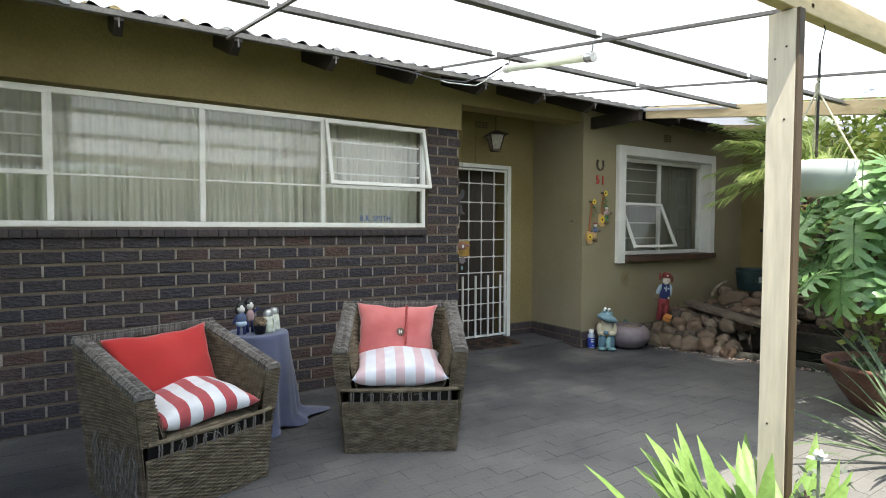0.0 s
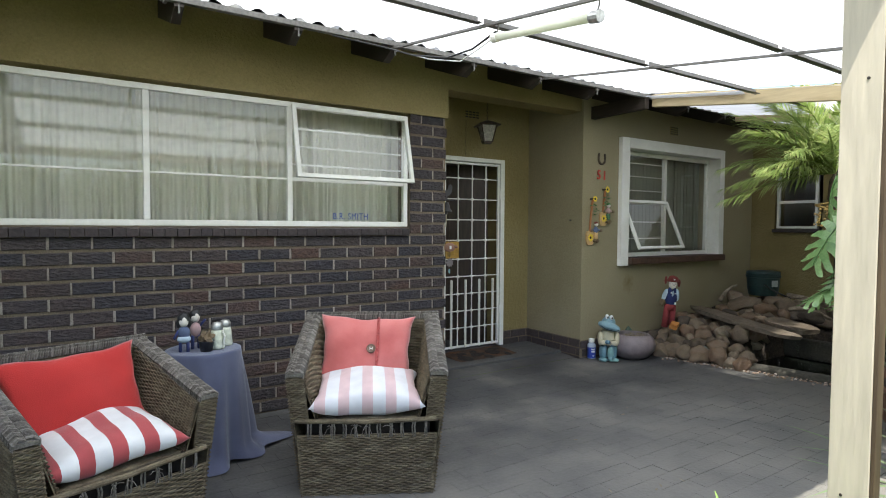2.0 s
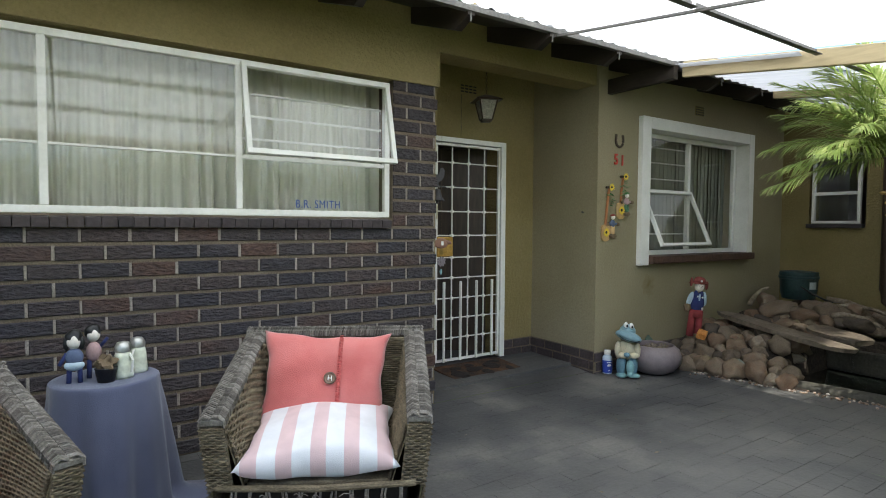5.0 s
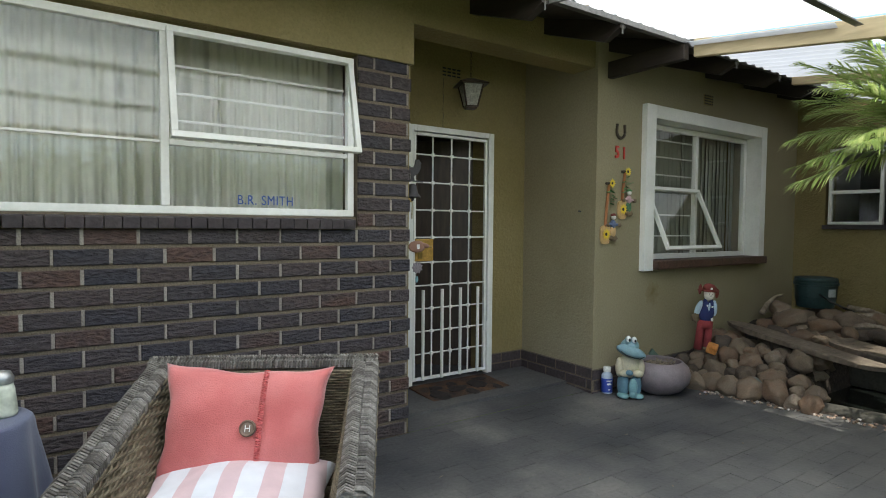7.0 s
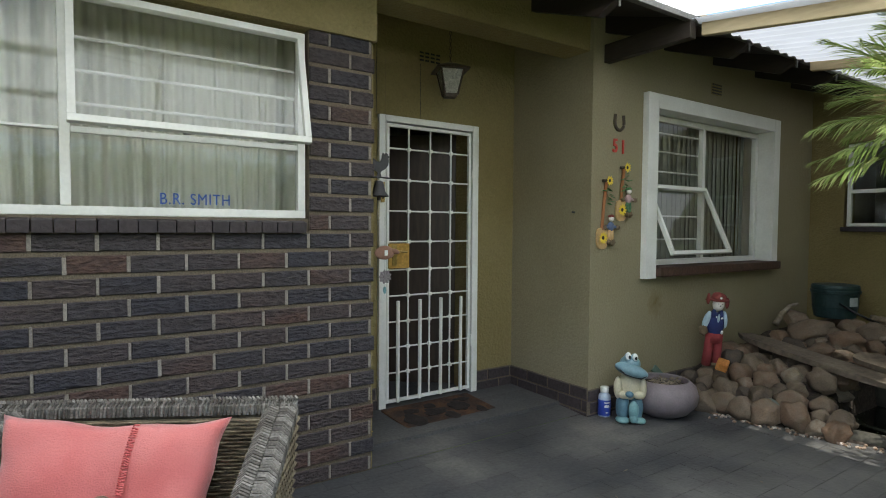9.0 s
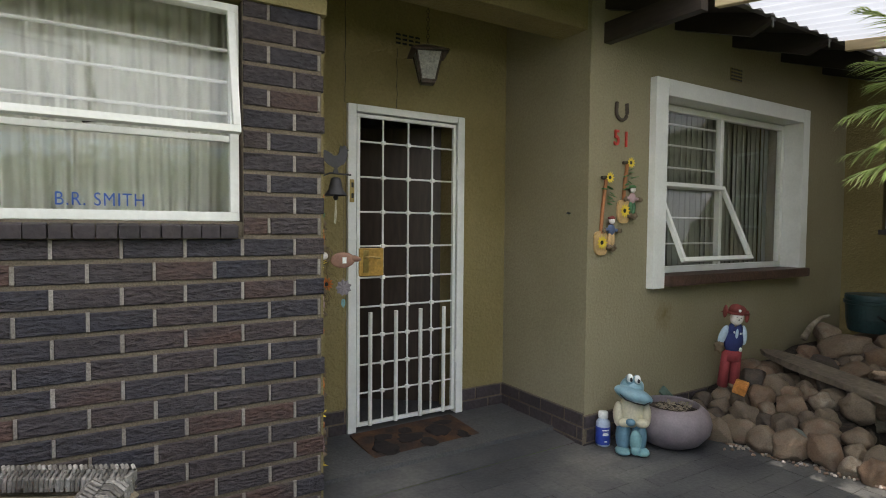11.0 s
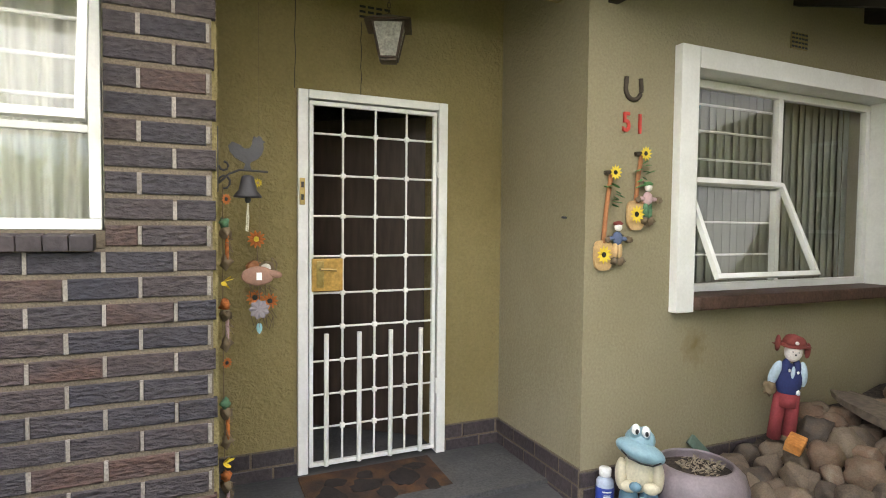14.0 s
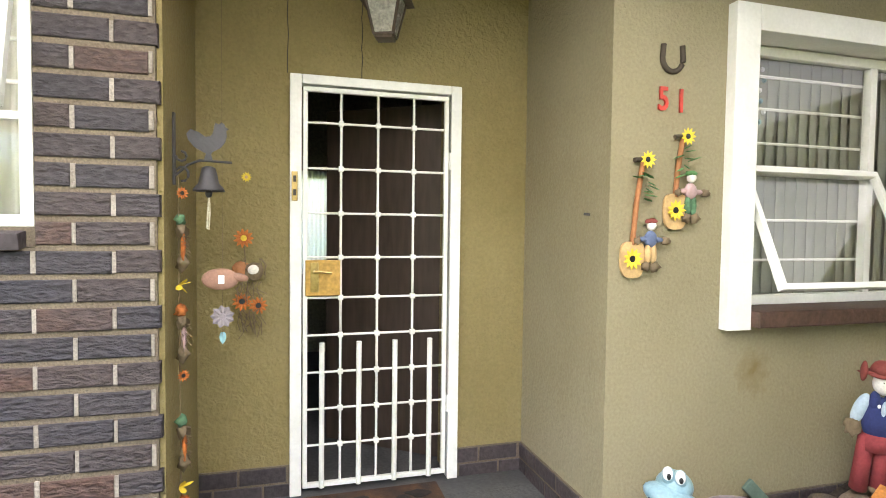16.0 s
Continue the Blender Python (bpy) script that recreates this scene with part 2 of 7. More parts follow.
add_stain(M["plaster_stained"], 5.735, 0.70, 0.10, 0.13, (0.17, 0.115, 0.04))
def add_pale_fade(m, y_far, y_near, amount, color):
    """Pale grey-brown mixed into the paving colour, ragged, thinning out towards the house."""
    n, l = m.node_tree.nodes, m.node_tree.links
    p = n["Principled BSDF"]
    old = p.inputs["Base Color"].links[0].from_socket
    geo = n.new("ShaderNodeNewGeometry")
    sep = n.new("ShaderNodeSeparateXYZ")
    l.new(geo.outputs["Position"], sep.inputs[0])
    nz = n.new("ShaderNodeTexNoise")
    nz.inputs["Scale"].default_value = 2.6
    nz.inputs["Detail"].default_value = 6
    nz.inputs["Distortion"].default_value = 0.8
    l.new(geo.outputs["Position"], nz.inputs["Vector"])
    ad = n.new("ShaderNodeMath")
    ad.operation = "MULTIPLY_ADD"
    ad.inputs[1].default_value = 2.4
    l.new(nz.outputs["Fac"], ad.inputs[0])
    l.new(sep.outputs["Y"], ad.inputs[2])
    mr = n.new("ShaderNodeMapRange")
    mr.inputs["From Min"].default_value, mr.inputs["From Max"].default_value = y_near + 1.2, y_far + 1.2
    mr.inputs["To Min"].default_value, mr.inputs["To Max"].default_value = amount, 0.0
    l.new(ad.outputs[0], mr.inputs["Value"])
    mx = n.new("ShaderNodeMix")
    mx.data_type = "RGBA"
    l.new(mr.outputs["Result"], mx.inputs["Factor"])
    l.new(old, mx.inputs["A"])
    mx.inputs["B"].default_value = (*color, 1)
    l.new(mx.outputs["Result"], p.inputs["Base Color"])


PALE_FADE = (4.0, 1.9, 0.72, (0.19, 0.178, 0.158))
add_pale_fade(M["paver"], *PALE_FADE)
# ---- building helpers ----
def box(bm, x0, x1, y0, y1, z0, z1, bevel=0.0, m=None):
    vs = [bm.verts.new((x, y, z)) for z in (z0, z1) for x, y in ((x0, y0), (x1, y0), (x1, y1), (x0, y1))]
    fs = [bm.faces.new([vs[i] for i in f]) for f in ((3, 2, 1, 0), (4, 5, 6, 7), (0, 1, 5, 4), (1, 2, 6, 5), (2, 3, 7, 6), (3, 0, 4, 7))]
    if bevel:
        es = list({e for f in fs for e in f.edges})
        r = bmesh.ops.bevel(bm, geom=es, offset=bevel, segments=2, affect="EDGES", profile=0.6)
        if m is not None:
            vs = list({v for v in r["verts"]} | {v for v in vs if v.is_valid})
    if m is not None:
        bmesh.ops.transform(bm, matrix=m, verts=[v for v in vs if v.is_valid])
    return bm


def boxes(*rows, bevel=0.0):
    bm = bmesh.new()
    for r in rows:
        box(bm, *r, bevel=bevel)
    return bm


def mesh_of(name, bm, material, smooth=False):
    bmesh.ops.recalc_face_normals(bm, faces=bm.faces[:])
    me = bpy.data.meshes.new(name)
    bm.to_mesh(me)
    bm.free()
    me.materials.append(material)
    if smooth:
        for p in me.polygons:
            p.use_smooth = True
    return me


def part(name, bm, material, parent=None, label="", smooth=False, at=None):
    """Links a bmesh as one mesh object, under a thing or under a part."""
    ob = new(name, mesh_of(name, bm, material, smooth))
    if parent is not None:
        ob.parent = parent
    if at is not None:
        ob.matrix_basis = at
    if label:
        ob["label"] = label
    return ob


def shared(name, me, parent=None, at=None, label=""):
    ob = new(name, me)
    if parent is not None:
        ob.parent = parent
    if at is not None:
        ob.matrix_basis = at
    if label:
        ob["label"] = label
    return ob


def thing(name, label, category, at=None, group="", kind=""):
    ob = tagged(new(name), label, category, group, kind)
    ob.empty_display_size = 0.1
    if at is not None:
        ob.matrix_basis = at
    return ob


def structure(name, bm, material, label, category="", smooth=False):
    return tagged(part(name, bm, material, smooth=smooth), label, category or name.split("_")[0], "", "structure")


def tube(bm, pts, r, sides=8, r2=None, cap=True):
    """Round bar through the points, tapering from r to r2."""
    pts = [Vector(p) for p in pts]
    r2 = r if r2 is None else r2
    rings = []
    n = len(pts)
    up = Vector((0, 0, 1))
    for i, p in enumerate(pts):
        d = (pts[min(i + 1, n - 1)] - pts[max(i - 1, 0)]).normalized()
        a = d.cross(up if abs(d.z) < 0.95 else Vector((1, 0, 0))).normalized()
        b = d.cross(a)
        rr = r + (r2 - r) * i / max(1, n - 1)
        rings.append([bm.verts.new(p + rr * (math.cos(k * math.tau / sides) * a + math.sin(k * math.tau / sides) * b)) for k in range(sides)])
    for s, t in zip(rings, rings[1:]):
        for k in range(sides):
            bm.faces.new((s[k], s[(k + 1) % sides], t[(k + 1) % sides], t[k]))
    if cap:
        bm.faces.new(rings[0][::-1])
        bm.faces.new(rings[-1])
    return bm


def lathe(bm, profile, sides=32, centre=(0, 0, 0), close=False):
    """Turned shape from (radius, height) pairs."""
    c = Vector(centre)
    rings = []
    for r, z in profile:
        if r < 1e-5:
            rings.append([bm.verts.new(c + Vector((0, 0, z)))])
        else:
            rings.append([bm.verts.new(c + Vector((r * math.cos(k * math.tau / sides), r * math.sin(k * math.tau / sides), z))) for k in range(sides)])
    for s, t in zip(rings, rings[1:]):
        for k in range(sides):
            a, b = s[k % len(s)], s[(k + 1) % len(s)]
            c2, d = t[(k + 1) % len(t)], t[k % len(t)]
            f = []
            for v in (a, b, c2, d):
                if v not in f:
                    f.append(v)
            if len(f) > 2:
                bm.faces.new(f)
    return bm


def sheet(bm, f, nu, nv):
    """A surface f(u, v) for u, v in 0..1."""
    g = [[bm.verts.new(f(i / nu, j / nv)) for j in range(nv + 1)] for i in range(nu + 1)]
    for i in range(nu):
        for j in range(nv):
            bm.faces.new((g[i][j], g[i + 1][j], g[i + 1][j + 1], g[i][j + 1]))
    return bm


# ---- the plan ----
G = -0.045            # paving level
BRICK_Y = 4.64        # face of the brick wall
PIER_X = 3.334        # its end at the porch
DOOR_Y = 5.42         # back wall of the porch
SIDE_X = 4.99         # right cheek of the porch
FRONT_Y = 4.60        # wall with the second window
FAR_X = 8.26          # wall across the end of the patio
WX0, WX1, WZ0, WZ1 = -0.93, 2.965, 1.316, 2.232   # first window
PITCH, LENGTH = 0.0925, 0.226                     # brick coursing


def rise(y):
    """Paving falls from the door out to the patio."""
    return G + (0 - G) * min(1, max(0, (y - 4.62) / 0.7))


# ground and paving bed
structure("ground", boxes((-60, 60, -60, 60, G - 0.2, G - 0.055)), M["grass"], "wide garden lawn of short green grass", "lawn")
structure("paving_bed", boxes((-4.5, 6.12, 0.9, 4.66, G - 0.1, G - 0.005), (6.12, 8.3, 0.9, 2.33, G - 0.1, G - 0.005), (6.12, 8.3, 3.64, 4.66, G - 0.1, G - 0.005)), M["bed"], "dark sandy bed below the worn grey pavers", "paving")
bm = bmesh.new()
sheet(bm, lambda u, v: Vector((PIER_X + u * (SIDE_X - PIER_X), 4.655 + v * 0.80, rise(4.655 + v * 0.80))), 2, 8)
structure("porch_floor", bm, M["cement"], "smooth dark grey cement porch floor before the front door", "floor")

# walls
walls = dict(
    wall_brick_core=("mortar", [(-4.5, PIER_X - 0.012, BRICK_Y + 0.009, 4.85, -0.15, 1.25), (WX1 + 0.01, PIER_X - 0.012, BRICK_Y + 0.009, 4.85, 1.25, 2.262), (-4.5, WX0 - 0.01, BRICK_Y + 0.009, 4.85, 1.25, 2.262)], "sandy mortar bed of the dark face-brick wall"),
    wall_above_window=("plaster", [(-4.5, PIER_X + 0.006, BRICK_Y - 0.018, 4.86, 2.25, 3.0)], "olive rough-cast plaster band above the long window"),
    wall_porch_return=("plaster", [(PIER_X - 0.2, PIER_X + 0.006, BRICK_Y + 0.03, DOOR_Y + 0.2, -0.15, 2.25), (PIER_X - 0.2, PIER_X + 0.006, 4.86, DOOR_Y + 0.2, 2.25, 3.0)], "olive plastered cheek of the porch behind the brick pier"),
    wall_door=("plaster", [(PIER_X + 0.006, 3.80, DOOR_Y, DOOR_Y + 0.22, -0.15, 3.0), (4.575, SIDE_X + 0.2, DOOR_Y, DOOR_Y + 0.22, -0.15, 3.0), (3.80, 4.575, DOOR_Y, DOOR_Y + 0.22, 2.03, 3.0)], "olive rough-cast plaster wall around the front door"),
    wall_front=("plaster_stained", [(SIDE_X, 5.655, FRONT_Y, FRONT_Y + 0.25, -0.15, 3.0), (7.43, FAR_X, FRONT_Y, FRONT_Y + 0.25, -0.15, 3.0), (5.655, 7.43, FRONT_Y, FRONT_Y + 0.25, -0.15, 0.96), (5.655, 7.43, FRONT_Y, FRONT_Y + 0.25, 2.20, 3.0), (SIDE_X, SIDE_X + 0.25, FRONT_Y + 0.25, DOOR_Y, -0.15, 3.0)], "olive rough-cast plaster wall with a white-framed window"),
    wall_far=("plaster", [(FAR_X, FAR_X + 0.25, -3.0, 3.74, -0.15, 3.0), (FAR_X, FAR_X + 0.25, 4.30, 5.4, -0.15, 3.0), (FAR_X, FAR_X + 0.25, 3.74, 4.30, -0.15, 1.27), (FAR_X, FAR_X + 0.25, 3.74, 4.30, 2.12, 3.0)], "olive plastered house wall across the end of the patio"),
    wall_back=("room", [(-4.6, 3.86, 8.6, 8.8, -0.15, 3.4), (4.22, 12.0, 8.6, 8.8, -0.15, 3.4), (3.86, 4.22, 8.6, 8.8, -0.15, 0.85), (3.86, 4.22, 8.6, 8.8, 1.85, 3.4), (-4.7, -4.5, 4.64, 8.8, -0.15, 3.4), (12.0, 12.2, -3, 8.8, -0.15, 3.4)], "plain painted inner walls of the house"),
    wall_partition=("room", [(3.10, 3.22, DOOR_Y + 0.2, 8.6, -0.15, 3.0), (5.19, 5.31, DOOR_Y + 0.22, 8.6, -0.15, 3.0), (FAR_X + 0.25, 12.0, 5.3, 5.4, -0.15, 3.0), (FAR_X + 0.25, 12.0, -3.1, -3.0, -0.15, 3.0)], "plain inner partition walls of the dark rooms"),
)
for name, (mat, rows, label) in walls.items():
    structure(name, boxes(*rows), M[mat], label, "wall")
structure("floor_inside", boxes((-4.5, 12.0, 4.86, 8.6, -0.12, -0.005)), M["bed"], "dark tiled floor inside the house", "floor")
# porch lintel and ceiling
structure("porch_lintel", boxes((PIER_X + 0.006, SIDE_X, 4.63, 4.86, 2.50, 3.0)), M["plaster"], "olive plastered lintel across the porch opening", "lintel")
structure("ceiling", boxes((-4.5, 12.0, 4.64, 8.7, 3.0, 3.05), (FAR_X, 12.2, -3.1, 4.64, 3.0, 3.05)), M["room"], "plain ceiling boards under the house roof", "ceiling")


# ---- roofs ----
def corrugated(bm, x0, x1, ya, za, yb, zb, period, depth, flat=0.0, step=0.012):
    n = int((x1 - x0) / step)
    rows = []
    for i in range(n + 1):
        x = x0 + (x1 - x0) * i / n
        ph = math.sin(math.tau * (x - x0) / period)
        h = depth * (max(-0.45, min(0.45, ph * 1.4)) if flat else 0.5 * ph)
        rows.append((bm.verts.new((x, ya, za + h)), bm.verts.new((x, yb, zb + h))))
    for a, b in zip(rows, rows[1:]):
        bm.faces.new((a[0], b[0], b[1], a[1]))
    return bm


def roof_z(y):
    """Underside of the translucent sheets, falling outwards."""
    return 2.425 + 0.1417 * (y - 2.94)


bm = corrugated(bmesh.new(), -4.5, 12.2, 4.06, 2.626, 8.9, 4.15, 0.20, 0.045, 1.0)
structure("house_roof", bm, M["iron"], "ribbed grey iron house roof sheets at the eaves", "roof")
bm = corrugated(bmesh.new(), 0.15, 3.9, 1.02, roof_z(1.02) + 0.02, 4.0, roof_z(4.0) + 0.02, 0.125, 0.026)
corrugated(bm, 3.9, 5.215, 1.45, roof_z(1.45) + 0.02, 4.0, roof_z(4.0) + 0.02, 0.125, 0.026)
structure("patio_roof", bm, M["roofsheet"], "bright translucent corrugated sheets over the patio", "roof")
# hidden half-clear bay, added so that direct sun reaches the palm
bm = corrugated(bmesh.new(), 5.17, 6.62, 1.7, roof_z(1.7) - 0.012, 3.1, roof_z(3.1) - 0.012, 0.125, 0.022)
structure("patio_roof_corner", bm, M["sunpass_sheet"], "hidden half-clear sheets added to let sun onto the palm", "roof")
bm = corrugated(bmesh.new(), 5.10, 6.62, 3.05, roof_z(3.05) - 0.03, 3.95, roof_z(3.95) - 0.03, 0.125, 0.022)
# this bay runs out to y 1.7, unseen, to keep sun off the end wall
corrugated(bm, 6.62, 8.6, 1.7, roof_z(1.7) - 0.012, 3.95, roof_z(3.95) - 0.012, 0.125, 0.022)
structure("patio_roof_end", bm, M["oldsheet"], "greyed corrugated sheets beyond the timber beam, with an outer bay added to block sun", "roof")
# unseen roof bay, added dull to lessen the light at the left
bm = corrugated(bmesh.new(), -4.4, 0.21, 1.02, roof_z(1.02) - 0.012, 3.95, roof_z(3.95) - 0.012, 0.125, 0.022)
structure("patio_roof_side", bm, M["leftdimmer"], "unseen dull sheets added to dim the left patio end", "roof")
# ---- first window: long steel window with curtains ----
def frame_bars(bm, x0, x1, z0, z1, y0, y1, w):
    """Rectangular frame in a wall plane."""
    box(bm, x0, x1, y0, y1, z0, z0 + w, 0.003)
    box(bm, x0, x1, y0, y1, z1 - w, z1, 0.003)
    box(bm, x0, x0 + w, y0, y1, z0 + w, z1 - w, 0.003)
    box(bm, x1 - w, x1, y0, y1, z0 + w, z1 - w, 0.003)
    return bm


def pane(name, x0, x1, y, z0, z1, parent, at=None):
    ob = part(name, boxes((x0, x1, y, y + 0.004, z0, z1)), M["glass"], parent, "clear glass pane", at=at)
    ob.visible_shadow = False
    return ob


window_1 = thing("window_1", "long white steel window with an open top-hung sash and cream curtains behind", "window", kind="structure")
FY0, FY1 = 4.672, 4.712
MULL = (0.081, 1.018, 1.962)
part("window_frame", frame_bars(bmesh.new(), WX0, WX1, WZ0, WZ1, FY0, FY1, 0.038), M["white"], window_1)
for mx in MULL:
    part("mullion", boxes((mx - 0.019, mx + 0.019, FY0 - 0.004, FY1, WZ0 + 0.039, WZ1 - 0.039), bevel=0.004), M["white"], window_1)
TZ = 1.665
cells = [(WX0 + 0.038, MULL[0] - 0.019), (MULL[0] + 0.019, MULL[1] - 0.019), (MULL[1] + 0.019, MULL[2] - 0.019), (MULL[2] + 0.019, WX1 - 0.038)]
for i, (a, b) in enumerate(cells):
    w = 0.026 if i in (0, 3) else 0.012
    part("transom", boxes((a + 0.001, b - 0.001, FY0 + 0.004, FY1 - 0.004, TZ - w / 2, TZ + w / 2), bevel=0.003), M["white"], window_1)
    pane("pane", a, b, FY0 + 0.02, WZ0 + 0.03, TZ, window_1)
    if i in (1, 2):
        pane("pane", a, b, FY0 + 0.02, TZ, WZ1 - 0.03, window_1)
    else:
        for k in range(3):
            z = TZ + 0.115 + 0.135 * k
            part("burglar_bar", tube(bmesh.new(), [(a, FY1 + 0.02, z), (b, FY1 + 0.02, z)], 0.0075, 6), M["white"], window_1)


def top_sash(parent, x0, x1, ztop, h, y, angle, w=0.03, label=""):
    """Sash hung at its top edge and swung outwards."""
    at = pose(x0, y, ztop, -angle, 0, 0)
    s = part("sash", frame_bars(bmesh.new(), 0, x1 - x0, -h, 0, -0.032, 0, w), M["white"], parent, label, at=at)
    p = part("pane", boxes((w - 0.004, x1 - x0 - w + 0.004, -0.018, -0.014, -h + w - 0.004, -w + 0.004)), M["glass"], s, "clear glass pane")
    p.visible_shadow = False
    return s


top_sash(window_1, cells[3][0] - 0.012, cells[3][1] + 0.014, WZ1 - 0.022, 0.558, FY0 - 0.004, 13, label="open top-hung white sash")
top_sash(window_1, cells[0][0] - 0.012, cells[0][1] + 0.014, WZ1 - 0.022, 0.558, FY0 - 0.002, 0.6, label="closed top-hung white sash")
bm = tube(bmesh.new(), [(2.40, FY0 - 0.02, TZ + 0.018), (2.44, FY0 - 0.05, TZ + 0.02), (2.50, FY0 - 0.10, TZ + 0.035), (2.54, FY0 - 0.11, TZ + 0.035)], 0.007, 6)
part("sash_stay", bm, M["darkwood"], window_1, "dark metal stay bar")
# lettering on the lower pane
M["blue"] = surf("blue_vinyl", [(0.02, 0.07, 0.30), (0.03, 0.09, 0.36)], scale=8, rough=0.4, fine=0.05)


def words(name, text, size, material, at, parent, depth=0.002, xscale=1.0, bold=0.015):
    cu = bpy.data.curves.new(name, "FONT")
    cu.body, cu.size, cu.extrude, cu.align_x, cu.align_y = text, size, depth, "CENTER", "CENTER"
    cu.offset = size * bold
    cu.space_character = 1.12
    tmp = bpy.data.objects.new(name + "_tmp", cu)
    scene.collection.objects.link(tmp)
    me = bpy.data.meshes.new_from_object(tmp.evaluated_get(bpy.context.evaluated_depsgraph_get()))
    bpy.data.objects.remove(tmp)
    me.materials.clear()
    me.materials.append(material)
    for v in me.vertices:
        v.co.x *= xscale
    ob = new(name, me)
    ob.matrix_basis = at
    if parent is not None:
        ob.parent = parent
    return ob


words("lettering", "B.R. SMITH", 0.072, M["blue"], pose(2.455, FY0 + 0.013, 1.392, 90, 0, 0), window_1, 0.001, 0.80, 0.0)["label"] = "blue stick-on letters reading B.R. SMITH"
# brick-on-edge sill
sill = thing("window_sill", "dark brick-on-edge sill under the long window", "window sill", kind="structure")
bm = boxes((-0.0348, 0.0348, -0.085, 0.04, -0.026, 0.026), bevel=0.003)
sill_me = mesh_of("sill_brick", bm, M["sillbrick"])
part("bedding", boxes((WX0 - 0.02, WX1 + 0.01, 4.66, 4.80, 1.252, 1.314)), M["mortar"], sill)
n = int((WX1 + 0.03 - WX0) / 0.0735)
for i in range(n):
    shared("brick", sill_me, sill, pose(WX0 + 0.02 + i * 0.0735, 4.688, 1.281, 8, 0, random.uniform(-0.6, 0.6)))
# curtains
def drape(name, x0, x1, y, z0, z1, folds, material, label, gather=1.0, seed=1):
    rng = random.Random(seed)
    ph = [rng.uniform(0, 6.28) for _ in range(4)]
    amp = [rng.uniform(0.6, 1.2) for _ in range(4)]

    def f(u, v):
        x = x0 + (x1 - x0) * (u + 0.012 * math.sin(u * 23 + ph[0]) * (1 - v))
        w = math.sin(folds * math.tau * u + 1.6 * math.sin(7 * u + ph[1]) + 0.5 * v * math.sin(11 * u + ph[3]))
        s = math.copysign(abs(w) ** 0.55, w) * (0.75 + 0.35 * math.sin(9 * u + ph[2])) * amp[0] + 0.4 * math.sin(folds * 2.3 * math.tau * u + ph[2])
        return Vector((x, y + 0.036 * s * (0.6 + 0.4 * (1 - v)), z0 + (z1 - z0) * v))
    ob = part(name, sheet(bmesh.new(), f, int(folds * 12), 6), material, smooth=True)
    return tagged(ob, label, "curtain", "curtains of the long window")


drape("curtain", WX0 - 0.1, 0.46, 4.90, 1.20, 2.30, 13, M["curtain"], "cream sheer curtain hanging in folds behind the window", seed=3)
drape("curtain", 0.42, 1.48, 4.905, 1.20, 2.30, 11, M["curtain"], "cream sheer curtain hanging in folds behind the window", seed=4)
drape("curtain", 1.45, 3.1, 4.90, 1.20, 2.30, 16, M["curtain"], "cream sheer curtain hanging in folds behind the window", seed=5)

# ---- second window ----
window_2 = thing("window_2", "white window in a deep boxed surround with one open sash", "window", kind="structure")
SX0, SX1, SZ0, SZ1 = 5.543, 7.508, 0.90, 2.288
bm = bmesh.new()
box(bm, SX0, SX0 + 0.125, FRONT_Y - 0.05, FRONT_Y + 0.13, SZ0, SZ1, 0.004)
box(bm, SX1 - 0.10, SX1, FRONT_Y - 0.05, FRONT_Y + 0.13, SZ0 + 0.04, SZ1, 0.004)
box(bm, SX0 + 0.127, SX1 - 0.102, FRONT_Y - 0.05, FRONT_Y + 0.13, SZ1 - 0.11, SZ1, 0.004)
part("surround", bm, M["white"], window_2, "thick white boxed surround")
GX0, GX1, GZ0, GZ1, GY = SX0 + 0.13, SX1 - 0.105, 0.985, SZ1 - 0.115, FRONT_Y + 0.10
part("window_frame", frame_bars(bmesh.new(), GX0, GX1, GZ0, GZ1, GY, GY + 0.04, 0.045), M["white"], window_2)
part("mullion", boxes((6.49, 6.53, GY - 0.004, GY + 0.038, GZ0 + 0.046, GZ1 - 0.046), bevel=0.004), M["white"], window_2)
part("transom", boxes((GX0 + 0.046, 6.489, GY - 0.004, GY + 0.038, 1.585, 1.63), bevel=0.004), M["white"], window_2)
pane("pane", GX0 + 0.04, 6.5, GY + 0.02, 1.62, GZ1 - 0.04, window_2)
pane("pane", 6.52, GX1 - 0.04, GY + 0.02, GZ0 + 0.04, GZ1 - 0.04, window_2)
top_sash(window_2, GX0 + 0.035, 6.515, 1.61, 0.585, GY - 0.004, 24, w=0.028, label="open top-hung white sash")
for z in (1.19, 1.38, 1.74, 1.90, 2.05):
    part("burglar_bar", tube(bmesh.new(), [(GX0 + 0.03, GY + 0.05, z), (6.5, GY + 0.05, z)], 0.007, 6), M["white"], window_2)
part("sill", boxes((SX0 + 0.127, SX1 - 0.015, FRONT_Y - 0.095, FRONT_Y + 0.14, 0.912, 0.984), bevel=0.012), surf("red_brown_sill_paint", [(0.055, 0.032, 0.024), (0.10, 0.055, 0.04)], scale=8, rough=0.6, bump=0.3, bscale=50), window_2, "dark brown painted sill")
blinds = thing("vertical_blind", "grey fabric vertical blind hanging behind the window", "blind")
for i in range(31):
    x = GX0 - 0.02 + i * 0.068
    part("slat", boxes((-0.048, 0.048, -0.001, 0.001, 0, 1.24)), M["blind"], blinds, at=pose(x, GY + 0.16, 0.97, 0, 0, 14 + 5 * math.sin(i * 2.1)))

